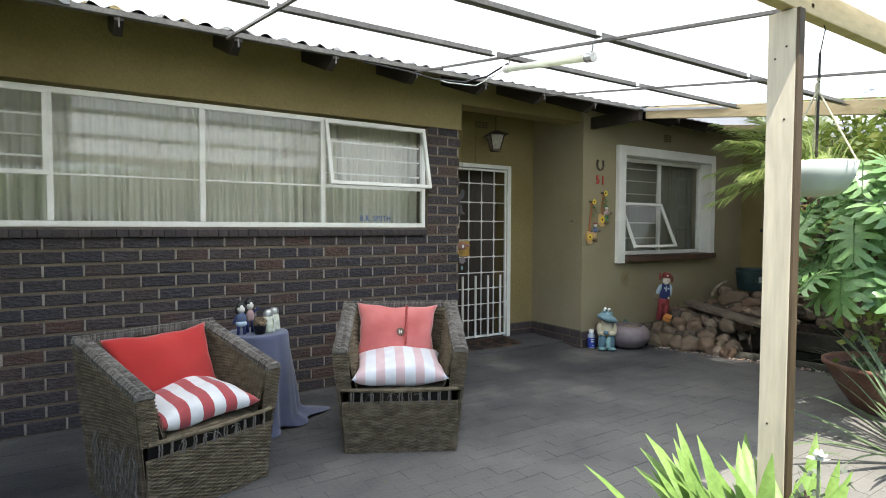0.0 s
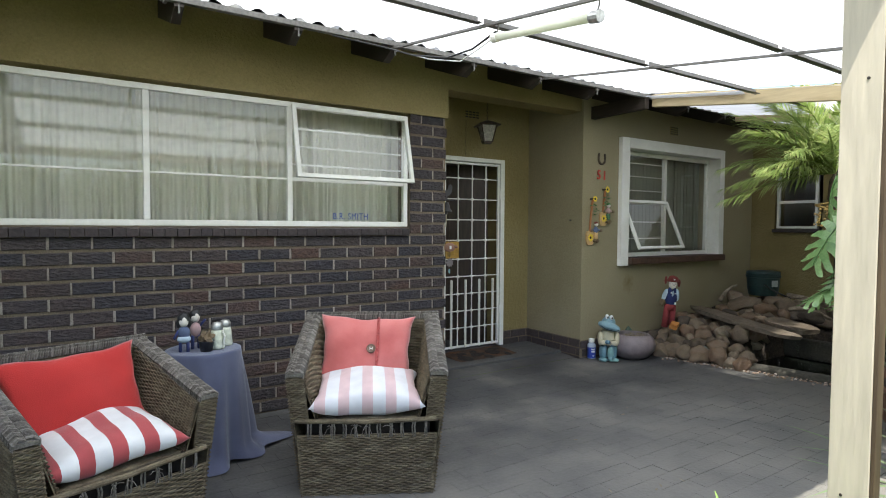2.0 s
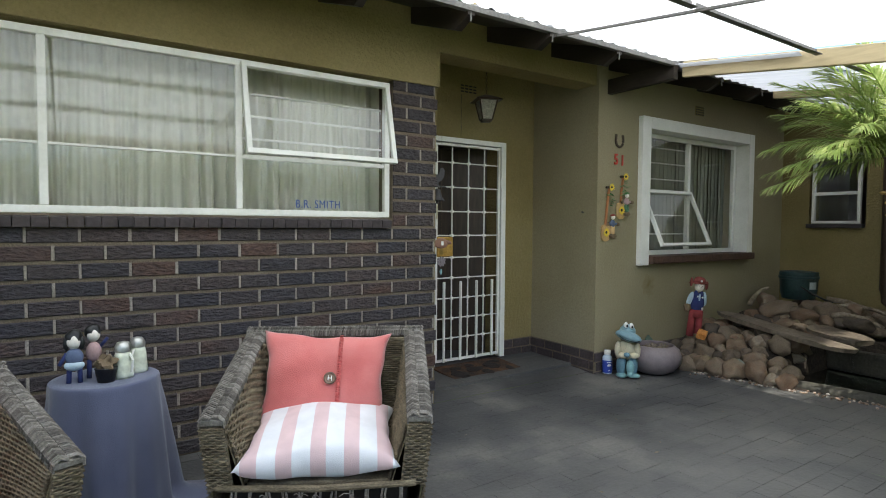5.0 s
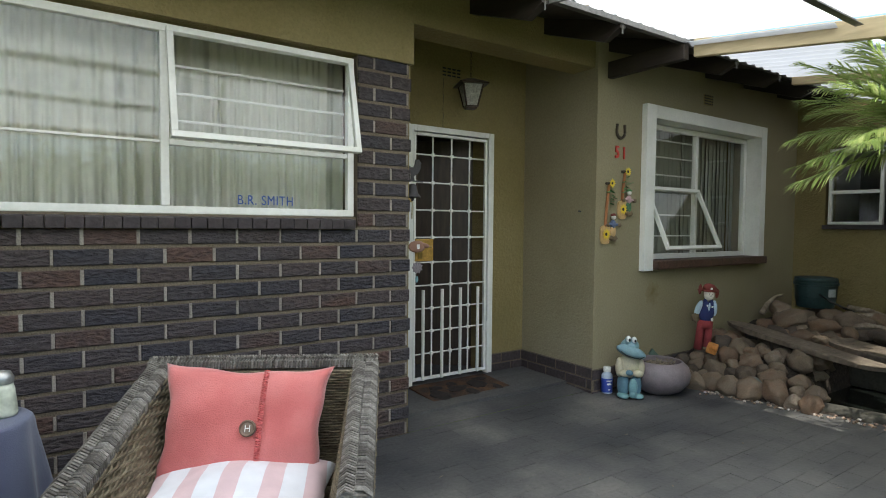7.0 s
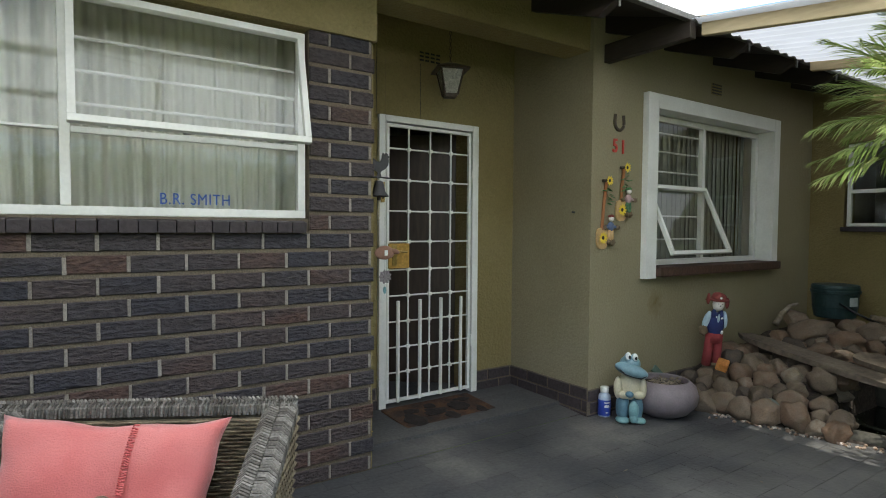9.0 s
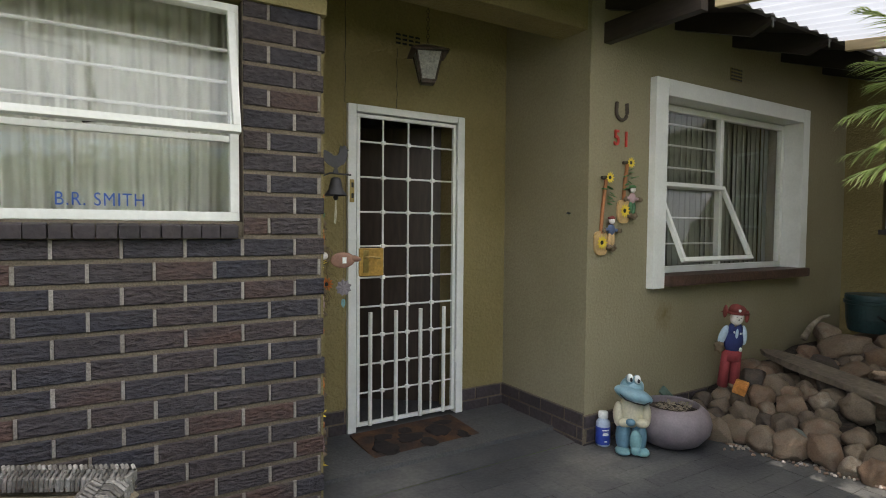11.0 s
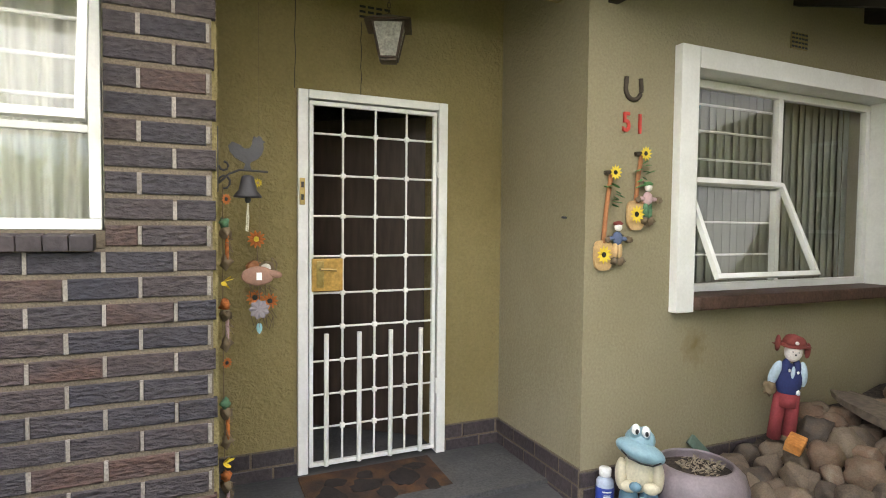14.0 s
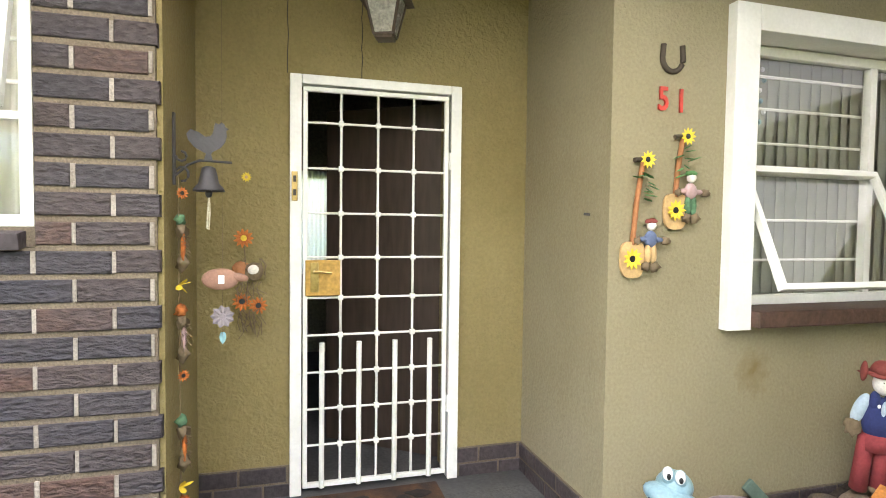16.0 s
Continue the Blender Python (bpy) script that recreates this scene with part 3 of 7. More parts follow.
# ---- third window ----
window_3 = thing("window_3", "small white steel window in the end wall", "window", kind="structure")
Y0, Y1 = 3.79, 4.27
bm = bmesh.new()
for a in ((Y0, Y1, 1.312, 1.342), (Y0, Y1, 2.07, 2.10), (Y0, Y0 + 0.03, 1.343, 2.069), (Y1 - 0.03, Y1, 1.343, 2.069), (Y0 + 0.031, Y1 - 0.031, 1.63, 1.665)):
    box(bm, FAR_X - 0.012, FAR_X + 0.035, a[0], a[1], a[2], a[3], 0.003)
part("window_frame", bm, M["white"], window_3)
p = part("pane", boxes((FAR_X + 0.01, FAR_X + 0.014, Y0 + 0.02, Y1 - 0.02, 1.33, 2.08)), M["glass"], window_3, "clear glass pane")
p.visible_shadow = False
part("sill", boxes((FAR_X - 0.05, FAR_X + 0.02, Y0 - 0.04, Y1 + 0.04, 1.262, 1.306), bevel=0.006), M["sillbrick"], window_3, "dark brick sill")

# ---- front door: white security gate ----
gate = thing("door_1", "white steel security gate in a white frame", "security gate", kind="structure")
M["gold"] = surf("lacquered_brass_plate", [(0.42, 0.24, 0.05), (0.52, 0.31, 0.08)], scale=6, rough=0.45, bump=0.1, bscale=50)
M["brass"] = surf("brass", [(0.35, 0.24, 0.09), (0.45, 0.32, 0.13)], scale=9, rough=0.35, metal=0.9)
DX0, DX1, DZ0, DZ1 = 3.757, 4.614, 0.0, 2.05
bm = bmesh.new()
box(bm, DX0, DX0 + 0.055, DOOR_Y - 0.03, DOOR_Y + 0.04, DZ0, DZ1, 0.004)
box(bm, DX1 - 0.055, DX1, DOOR_Y - 0.03, DOOR_Y + 0.04, DZ0, DZ1, 0.004)
box(bm, DX0 + 0.056, DX1 - 0.056, DOOR_Y - 0.03, DOOR_Y + 0.04, DZ1 - 0.045, DZ1, 0.004)
part("door_frame", bm, M["white"], gate)
gx0, gx1 = 3.818, 4.548
GYD = DOOR_Y - 0.022
part("gate_frame", frame_bars(bmesh.new(), gx0, gx1, 0.03, 1.995, GYD, GYD + 0.025, 0.022), M["white"], gate)
vx = [gx0 + (gx1 - gx0) * k / 4 for k in (1, 2, 3)]
hz = [1.826, 1.606, 1.388, 1.172, 0.973, 0.788, 0.603, 0.420, 0.239]
for x in vx:
    part("bar", tube(bmesh.new(), [(x, GYD + 0.012, 0.04), (x, GYD + 0.012, 1.985)], 0.0065, 8), M["white"], gate)
for z in hz:
    part("bar", tube(bmesh.new(), [(gx0 + 0.01, GYD + 0.014, z), (gx1 - 0.01, GYD + 0.014, z)], 0.006, 8), M["white"], gate)
    for x in vx:
        part("boss", boxes((x - 0.013, x + 0.013, GYD - 0.002, GYD + 0.022, z - 0.013, z + 0.013), bevel=0.004), M["white"], gate)
for k in range(4):
    x = gx0 + (gx1 - gx0) * (k + 0.5) / 4
    bm = tube(bmesh.new(), [(x, GYD - 0.004, 0.03), (x, GYD - 0.004, 0.74), (x, GYD - 0.004, 0.750), (x, GYD - 0.004, 0.753)], 0.0135, 10)
    part("guard_bar", bm, M["white"], gate)
lock = part("lock_plate", boxes((gx0 + 0.012, gx0 + 0.178, GYD - 0.012, GYD + 0.02, 0.985, 1.16), bevel=0.004), M["gold"], gate, "yellow lacquered lock box")
bm = boxes((gx0 + 0.036, gx0 + 0.074, GYD - 0.018, GYD - 0.013, 1.005, 1.148), bevel=0.002)
bmesh.ops.recalc_face_normals(bm, faces=bm.faces[:])
esc = part("escutcheon", bm, M["brass"], lock, "aged brass escutcheon")
bm = tube(bmesh.new(), [(gx0 + 0.055, GYD - 0.018, 1.105), (gx0 + 0.055, GYD - 0.05, 1.105), (gx0 + 0.08, GYD - 0.055, 1.106), (gx0 + 0.135, GYD - 0.052, 1.099)], 0.0065, 8)
part("lever_handle", bm, M["brass"], lock, "slim brass lever handle")
bl = part("latch_box", boxes((DX0 + 0.008, DX0 + 0.036, DOOR_Y - 0.042, DOOR_Y - 0.031, 1.445, 1.585), bevel=0.003), M["brass"], gate, "small brass latch keep")
for z in (1.47, 1.535):
    part("button", boxes((DX0 + 0.015, DX0 + 0.029, DOOR_Y - 0.046, DOOR_Y - 0.0425, z, z + 0.03), bevel=0.001), M["darkwood"], bl, "dark slot")
for z in (1.62, 0.36):
    part("hinge", tube(bmesh.new(), [(gx1 + 0.006, GYD - 0.004, z), (gx1 + 0.006, GYD - 0.004, z + 0.09)], 0.007, 8), M["white"], gate)

# hall behind the gate: open inner door, lace-curtained window at the back
lace_frame = thing("window_4", "white window with a lace curtain at the back of the hall", "window", kind="structure")
M["lace"] = sheer("white_lace", (0.85, 0.85, 0.83), 0.75, 0.1, 60)
M["doorwood"] = surf("dark_varnished_wood", [(0.050, 0.034, 0.026), (0.075, 0.052, 0.040)], scale=3, rough=0.4, bump=0.1, bscale=30, stretch=(1, 1, 0.15))
part("inner_door", boxes((-0.775, 0.0, 0.0, 0.04, 0.0, 2.02), bevel=0.004), M["doorwood"], gate, "dark varnished inner door standing ajar", at=pose(4.60, 5.665, 0, 0, 0, -37.5))

part("window_frame", frame_bars(bmesh.new(), 3.86, 4.22, 0.85, 1.85, 8.62, 8.68, 0.04), M["white"], lace_frame)
lc = part("lace_curtain", sheet(bmesh.new(), lambda u, v: Vector((3.86 + 0.36 * u, 8.56 + 0.012 * math.sin(50 * u), 0.82 + 1.06 * v)), 60, 2), M["lace"], smooth=True)
tagged(lc, "white lace curtain before the hall window", "curtain")

# eaves: dark rafters with hook bolts under the iron edge
M["bolt"] = surf("galvanised_bolt", [(0.35, 0.35, 0.34), (0.5, 0.5, 0.48)], scale=20, rough=0.4, metal=0.8)
rafter_bm = bmesh.new()
prof = [(0.03, 2.512), (0.03, 2.562), (0.95, 2.84), (0.95, 2.74), (0.16, 2.455)]
vs0 = [rafter_bm.verts.new((-0.025, 3.93 + y, z)) for y, z in prof]
vs1 = [rafter_bm.verts.new((0.025, 3.93 + y, z)) for y, z in prof]
rafter_bm.faces.new(vs0[::-1])
rafter_bm.faces.new(vs1)
for i in range(5):
    rafter_bm.faces.new((vs0[i], vs0[(i + 1) % 5], vs1[(i + 1) % 5], vs1[i]))
rafter_me = mesh_of("rafter", rafter_bm, M["darkwood"])
bolt_me = mesh_of("hook_bolt", tube(bmesh.new(), [(0, 3.962, 2.475), (0, 3.962, 2.535)], 0.006, 6), M["steel"])
eaves = thing("eaves", "dark painted rafter ends under the house roof edge", "eaves", kind="structure")
for i in range(-7, 11):
    x = 1.117 + 0.669 * i
    shared("rafter", rafter_me, eaves, pose(x, 0, 0))
    shared("bolt", bolt_me, eaves, pose(x, 0, 0), "dull steel hook bolt")
part("eaves_batten", boxes((-4.5, 8.2, 3.945, 3.985, 2.532, 2.566), bevel=0.003), M["steel"], eaves, "grey steel batten along the roof edge")
bm = bmesh.new()
q = [bm.verts.new(c) for c in ((-4.5, 3.96, 2.562), (8.24, 3.96, 2.562), (8.24, 4.9, 2.857), (-4.5, 4.9, 2.857), (-4.5, 3.96, 2.553), (8.24, 3.96, 2.553), (8.24, 4.9, 2.845), (-4.5, 4.9, 2.845))]
for f in ((0, 1, 2, 3), (7, 6, 5, 4), (0, 4, 5, 1), (1, 5, 6, 2), (2, 6, 7, 3), (3, 7, 4, 0)):
    bm.faces.new([q[i] for i in f])
part("eaves_lining", bm, M["darkwood"], eaves, "dark painted lining boards")
part("trimmer_beam", boxes((5.10, 5.16, 3.95, 4.60, 2.43, 2.555), bevel=0.004), M["darkwood"], eaves, "dark beam end beside the porch")

# pergola frame: post, front beam, steel rafters and purlins, timber beams
M["brownface"] = surf("brown_post_face", [(0.07, 0.045, 0.025), (0.11, 0.075, 0.045)], scale=3, rough=0.7, bump=0.2, bscale=40, stretch=(1, 1, 0.12))
frame_thing = thing("pergola", "timber and grey steel frame carrying the translucent patio roof", "pergola", kind="structure")
part("post", boxes((2.28, 2.318, 1.1285, 1.222, G - 0.08, 2.075), bevel=0.003), M["timber"], frame_thing, "cream-painted square timber post with bolt holes")
for y, z in ((1.158, 1.95), (1.195, 1.915), (1.16, 1.70), (1.19, 0.62)):
    part("bolt_hole", tube(bmesh.new(), [(2.2785, y, z), (2.2815, y, z)], 0.004, 8), M["darkwood"], frame_thing, "small dark bolt hole")
part("post_batten", boxes((2.2815, 2.320, 1.118, 1.128, G - 0.08, 2.075), bevel=0.002), M["brownface"], frame_thing, "thin dark brown strip along the post")
part("front_beam", boxes((-4.4, 5.6, 1.14, 1.185, 2.08, roof_z(1.15) - 0.02 + 0.03), bevel=0.004), M["beam"], frame_thing, "weathered brown timber front beam")
for y, dz in ((2.10, 0), (2.94, 0)):
    zt = roof_z(y) - 0.002
    for k in range(-4, 3):
        a = 2.42 + 1.38 * k + 0.02
        bm = boxes((a, a + 1.34, y - 0.02, y + 0.02, zt - 0.045, zt - 0.041), (a, a + 1.34, y + 0.0165, y + 0.02, zt - 0.041, zt - 0.004))
        part("purlin", bm, M["steel"], frame_thing, "grey steel angle purlin")
for k in range(-4, 3):
    x = 2.42 + 1.38 * k
    bm = bmesh.new()
    for (x0, x1, d0, d1) in ((-0.009, 0.009, -0.064, -0.05),):
        pts = [(x + x0, 1.14, roof_z(1.14) + d0), (x + x1, 1.14, roof_z(1.14) + d0), (x + x1, 3.93, roof_z(3.93) + d0), (x + x0, 3.93, roof_z(3.93) + d0)]
        lo = [bm.verts.new(q) for q in pts]
        hi = [bm.verts.new((q[0], q[1], q[2] + d1 - d0)) for q in pts]
        bm.faces.new(lo[::-1])
        bm.faces.new(hi)
        for i in range(4):
            bm.faces.new((lo[i], lo[(i + 1) % 4], hi[(i + 1) % 4], hi[i]))
    if k < 2:
        part("cross_bar", bm, M["steel"], frame_thing, "thin grey steel cross bar")
    else:
        bm.free()


def sloped_beam(name, x0, x1, ya, yb, depth, label, drop=0.0):
    bm = bmesh.new()
    q = [(x, y, roof_z(y) - drop - d) for x in (x0, x1) for y, d in ((ya, depth), (yb, depth), (yb, 0), (ya, 0))]
    v = [bm.verts.new(c) for c in q]
    for f in ((0, 1, 2, 3), (7, 6, 5, 4), (0, 4, 5, 1), (1, 5, 6, 2), (2, 6, 7, 3), (3, 7, 4, 0)):
        bm.faces.new([v[i] for i in f])
    bmesh.ops.bevel(bm, geom=bm.edges[:], offset=0.004, segments=1, affect="EDGES")
    part(name, bm, M["beam"], frame_thing, label)


sloped_beam("timber_beam", 5.18, 5.225, 1.15, 3.93, 0.115, "pale timber beam at the edge of the sheets")
sloped_beam("timber_beam", 6.60, 6.645, 3.0, 3.93, 0.10, "pale timber beam at the edge of the sheets")
# ---- wicker armchairs ----
M["wicker"] = surf("grey_brown_wicker", [(0.075, 0.058, 0.036), (0.135, 0.106, 0.068), (0.21, 0.170, 0.112)], scale=14, stretch=(1, 1, 2.5), rough=0.7, bump=0.4, bscale=120, fine=0.35, spec=0.3)
M["wickertop"] = surf("sun_greyed_wicker", [(0.065, 0.056, 0.047), (0.14, 0.124, 0.108), (0.25, 0.227, 0.202)], scale=12, rand=0.6, island=True, rough=0.7, bump=0.4, bscale=140, fine=0.35, spec=0.3)
# shade inside the hollow seat, put into a near-black colour
M["seatdark"] = surf("seat_hollow_shade", [(0.012, 0.010, 0.009), (0.03, 0.022, 0.018)], scale=9, rough=0.9)


def woven(bm, a, b, c, d, row=0.0098, col=0.031, depth=0.0046, thick=0.012):
    """Basketwork panel between four corners (a-b bottom edge, d-c top edge): each strand passes over and under the stakes."""
    a, b, c, d = (Vector(q) for q in (a, b, c, d))
    nrm = (b - a).cross(d - a).normalized()
    nr = max(2, round((d - a).length / row))
    nc = max(2, round(((b - a).length + (c - d).length) / 2 / col))
    sub = 3
    us = nc * sub
    rows = []
    prof = ((0.13, 0.0), (0.36, 1.0), (0.64, 1.0), (0.87, 0.0))
    rng = random.Random(len(bm.verts) + 7)
    for r in range(nr):
        par = r % 2
        wob = rng.uniform(-0.12, 0.12)
        strip = []
        for pv, ph in prof:
            v = min(1, max(0, (r + pv + wob * 0.5) / nr))
            line = []
            for i in range(us + 1):
                u = i / us
                s = math.cos(math.pi * (i / sub + par))
                p = a.lerp(b, u).lerp(d.lerp(c, u), v)
                line.append(bm.verts.new(p + nrm * depth * (s * 1.0 + 0.9 * ph)))
            strip.append(line)
        rows += strip
    for k, (s, t) in enumerate(zip(rows, rows[1:])):
        for i in range(us) if k % 4 < 3 else (0, us - 1):
            bm.faces.new((s[i], s[i + 1], t[i + 1], t[i]))
    q = [bm.verts.new(p - nrm * (depth + 0.003)) for p in (a, b, c, d)]
    bm.faces.new(q)
    q2 = [bm.verts.new(p - nrm * thick) for p in (a, b, c, d)]
    bm.faces.new(q2[::-1])
    for i in range(4):
        bm.faces.new((q[i], q[(i + 1) % 4], q2[(i + 1) % 4], q2[i]))
    return bm


def braid(bm, a, b, width, across, up, pitch=0.0105, h=0.014):
    """Flat braided rim: rounded cross wraps side by side, in two herringbone rows."""
    a, b = Vector(a), Vector(b)
    d = (b - a).normalized()
    n = max(2, int((b - a).length / pitch))
    across, up = Vector(across).normalized(), Vector(up).normalized()
    rng = random.Random(len(bm.verts))
    for i in range(n):
        for side in (-1, 1):
            c0 = a + d * ((i + 0.5) * pitch + rng.uniform(-0.0015, 0.0015))
            p0 = c0 + across * side * 0.002 + up * (h * 0.9) + d * 0.008 * side
            p1 = c0 + across * side * width * 0.28 + up * (h + 0.004)
            p2 = c0 + across * side * width * 0.5 + up * (h * 0.3) - d * 0.006
            p3 = c0 + across * side * width * 0.5 - up * (h + 0.006) - d * 0.008
            tube(bm, [p0, p1, p2, p3], pitch * 0.42, 5, cap=False)
    core = [a - across * width * 0.46, a + across * width * 0.46]
    lo = [bm.verts.new(p - up * h) for p in (core[0], core[1], core[1] + (b - a), core[0] + (b - a))]
    hi = [bm.verts.new(p + up * h * 0.45) for p in (core[0], core[1], core[1] + (b - a), core[0] + (b - a))]
    bm.faces.new(lo[::-1])
    bm.faces.new(hi)
    for i in range(4):
        bm.faces.new((lo[i], lo[(i + 1) % 4], hi[(i + 1) % 4], hi[i]))
    return bm


def wicker_chair(at):
    ch = thing("wicker_armchair", "weathered grey-brown wicker armchair with a frayed open band below the seat", "armchair", at, "wicker armchairs on the patio")
    W0, W1 = 0.335, 0.40      # half width at the floor and at the arms
    ZF, ZB = 0.632, 0.815      # arm height in front and at the back
    D, AW, SZ, ZA, LEAN = 0.68, 0.085, 0.395, 0.318, 0.05
    for s in (-1, 1):
        # outer side
        a, b, c, d = (s * W0, LEAN, 0.0), (s * (W0 + 0.01), D - 0.04, 0.0), (s * W1, D, ZB - 0.02), (s * W1, 0.01, ZF - 0.02)
        part("side_panel", woven(bmesh.new(), *((b, a, d, c) if s < 0 else (a, b, c, d))), M["wicker"], ch)
        # inner side
        a, b, c, d = (s * (W0 - AW), 0.03, SZ), (s * (W0 - AW + 0.005), D - 0.09, SZ), (s * (W1 - AW), D - 0.08, ZB - 0.02), (s * (W1 - AW), 0.02, ZF - 0.02)
        part("inner_panel", woven(bmesh.new(), *((a, b, c, d) if s < 0 else (b, a, d, c))), M["wicker"], ch)
        # front of the arm
        zs = SZ - 0.012
        k = zs / ZF
        wo = W0 + (W1 - W0) * k
        a, b, c, d = (s * (wo - AW), 0.018, zs), (s * wo, 0.018, zs), (s * W1, 0.004, ZF - 0.02), (s * (W1 - AW), 0.004, ZF - 0.02)
        part("arm_front", woven(bmesh.new(), *((a, b, c, d) if s > 0 else (b, a, d, c)), col=0.022), M["wicker"], ch)
        part("arm_top", braid(bmesh.new(), (s * (W1 - AW / 2), 0.0, ZF), (s * (W1 - AW / 2), D + 0.01, ZB), AW, (1, 0, 0), (0, -(ZB - ZF) / D, 1)), M["wickertop"], ch, "sun-bleached braided arm rim")
    # back, inner and outer
    part("back_panel", woven(bmesh.new(), (-W0 + AW, D - 0.10, SZ), (W0 - AW, D - 0.10, SZ), (W1 - AW, D - 0.055, ZB - 0.02), (-W1 + AW, D - 0.055, ZB - 0.02)), M["wicker"], ch)
    part("outer_back", woven(bmesh.new(), (W0 + 0.01, D - 0.04, 0), (-W0 - 0.01, D - 0.04, 0), (-W1, D, ZB - 0.02), (W1, D, ZB - 0.02)), M["wicker"], ch)
    part("back_rim", braid(bmesh.new(), (-W1, D - 0.01, ZB + 0.004), (W1, D - 0.01, ZB + 0.004), 0.042, (0, 1, 0), (0, 0, 1)), M["wickertop"], ch, "sun-bleached braided back rim")
    # apron with the open band above it
    part("apron", woven(bmesh.new(), (-W0 + 0.002, LEAN - 0.008, 0.0), (W0 - 0.002, LEAN - 0.008, 0.0), (W0 + 0.014, 0.016, ZA), (-W0 - 0.014, 0.016, ZA)), M["wicker"], ch, "woven front apron")
    rng = random.Random(5)
    for i in range(11):
        x = -0.295 + i * 0.058
        bm = bmesh.new()
        for k in range(2):
            xx = x + 0.012 * k
            tube(bm, [(xx, 0.016, ZA - 0.015), (xx + rng.uniform(-0.006, 0.006), 0.006, (ZA + SZ) / 2), (xx + rng.uniform(-0.005, 0.005), 0.012, SZ)], 0.0042, 5)
        if i in (2, 4, 5, 7):
            for k in range(4):
                dx, dz = rng.uniform(-0.035, 0.035), rng.uniform(-0.05, 0.02)
                tube(bm, [(x, 0.008, 0.365), (x + dx * 0.6, -0.004, 0.37 + dz * 0.4), (x + dx, -0.012, 0.36 + dz)], 0.0018, 4)
        part("stake", bm, M["wickertop"], ch, "bare split stakes")
    bm = tube(bmesh.new(), [(-W0 - 0.01, 0.014, SZ), (0, 0.006, SZ - 0.008), (W0 + 0.01, 0.014, SZ)], 0.012, 8)
    part("front_rail", bm, M["wicker"], ch)
    part("seat", boxes((-W0 + AW, W0 - AW, 0.05, D - 0.10, SZ - 0.03, SZ), bevel=0.006), M["wicker"], ch)
    # near-black box that paints the shade behind the open band
    part("seat_box", boxes((-W0 + 0.02, W0 - 0.02, 0.075, D - 0.07, 0.16, SZ - 0.04)), M["seatdark"], ch, "dark box painted as the shade under the seat")
    return ch


CH1, CH2 = pose(0.78, 3.07, G, 0, 0, 20.6) @ Matrix.Scale(0.96, 4), pose(1.818, 3.072, G, 0, 0, -28.9)
chair_a = wicker_chair(CH2)
chair_b = copy_thing(chair_a, CH1)
# worn fringe where the side panel of one chair has come loose
bm = bmesh.new()
rng = random.Random(3)
for i in range(120):
    y, z = rng.uniform(0.04, 0.5), rng.uniform(0.1, 0.40)
    x = -0.335 - 0.065 * z / 0.632 - 0.008
    tube(bm, [(x, y, z), (x - rng.uniform(0.005, 0.02), y + rng.uniform(-0.02, 0.02), z - 0.05), (x - rng.uniform(0.0, 0.025), y + rng.uniform(-0.03, 0.03), z - rng.uniform(0.08, 0.14))], 0.0022, 4)
part("frayed_fringe", bm, M["wickertop"], chair_b, "loose frayed strands")


# ---- cushions ----
def pillow(bm, w, h, t, n=30, pinch=0.12, seed=1):
    """Filled cushion in its own plane: x across, y up, z thick, with drawn-in sides and soft creases."""
    rng = random.Random(seed)
    ph = [rng.uniform(0, 6) for _ in range(6)]
    grids = []
    for s in (1, -1):
        g = []
        for i in range(n + 1):
            row = []
            for j in range(n + 1):
                u, v = i / n * 2 - 1, j / n * 2 - 1
                k = max(0, (1 - u * u) * (1 - v * v)) ** 0.38
                x = u * w / 2 * (1 - pinch * (1 - v * v) * abs(u) ** 3)
                y = v * h / 2 * (1 - pinch * (1 - u * u) * abs(v) ** 3)
                x += 0.003 * math.sin(9 * v + ph[4]) * u ** 4 * w / 0.5
                y += 0.0035 * math.sin(8 * u + ph[5]) * v ** 4 * w / 0.5
                wr = 0.08 * math.sin(5 * u + ph[0] + 2 * v) + 0.05 * math.sin(7 * v + ph[1] - 3 * u) + 0.03 * math.sin(15 * (u + v) + ph[2]) * (1 - k)
                row.append(bm.verts.new((x, y, s * t / 2 * k * (1 + wr) + 0.004 * math.sin(4 * u + ph[3]))))
            g.append(row)
        grids.append(g)
        for i in range(n):
            for j in range(n):
                f = (g[i][j], g[i + 1][j], g[i + 1][j + 1], g[i][j + 1])
                bm.faces.new(f if s > 0 else f[::-1])
    bmesh.ops.remove_doubles(bm, verts=bm.verts[:], dist=0.0005)
    return bm


M["red"] = surf("red_cotton", [(0.40, 0.018, 0.016), (0.47, 0.026, 0.022)], scale=6, rough=0.9, bump=0.3, bscale=250, fine=0.08, sheen=0.3)
M["pink"] = surf("coral_cotton", [(0.46, 0.10, 0.092), (0.54, 0.145, 0.135), (0.58, 0.19, 0.175)], scale=5, rough=0.9, bump=0.3, bscale=250, fine=0.06, sheen=0.3)
M["fringe"] = surf("dark_coral_fringe", [(0.45, 0.07, 0.07), (0.62, 0.16, 0.15)], scale=60, rough=0.95)
M["stripe_red"] = striped("red_white_stripe", (0.37, 0.06, 0.065), (0.66, 0.66, 0.67), 0, 0.125, 0.48)
M["stripe_pink"] = striped("faded_pink_stripe", (0.60, 0.43, 0.44), (0.66, 0.66, 0.69), 0, 0.118, 0.46)
M["button"] = surf("horn_button", [(0.10, 0.06, 0.04), (0.20, 0.13, 0.09)], scale=30, rough=0.4)


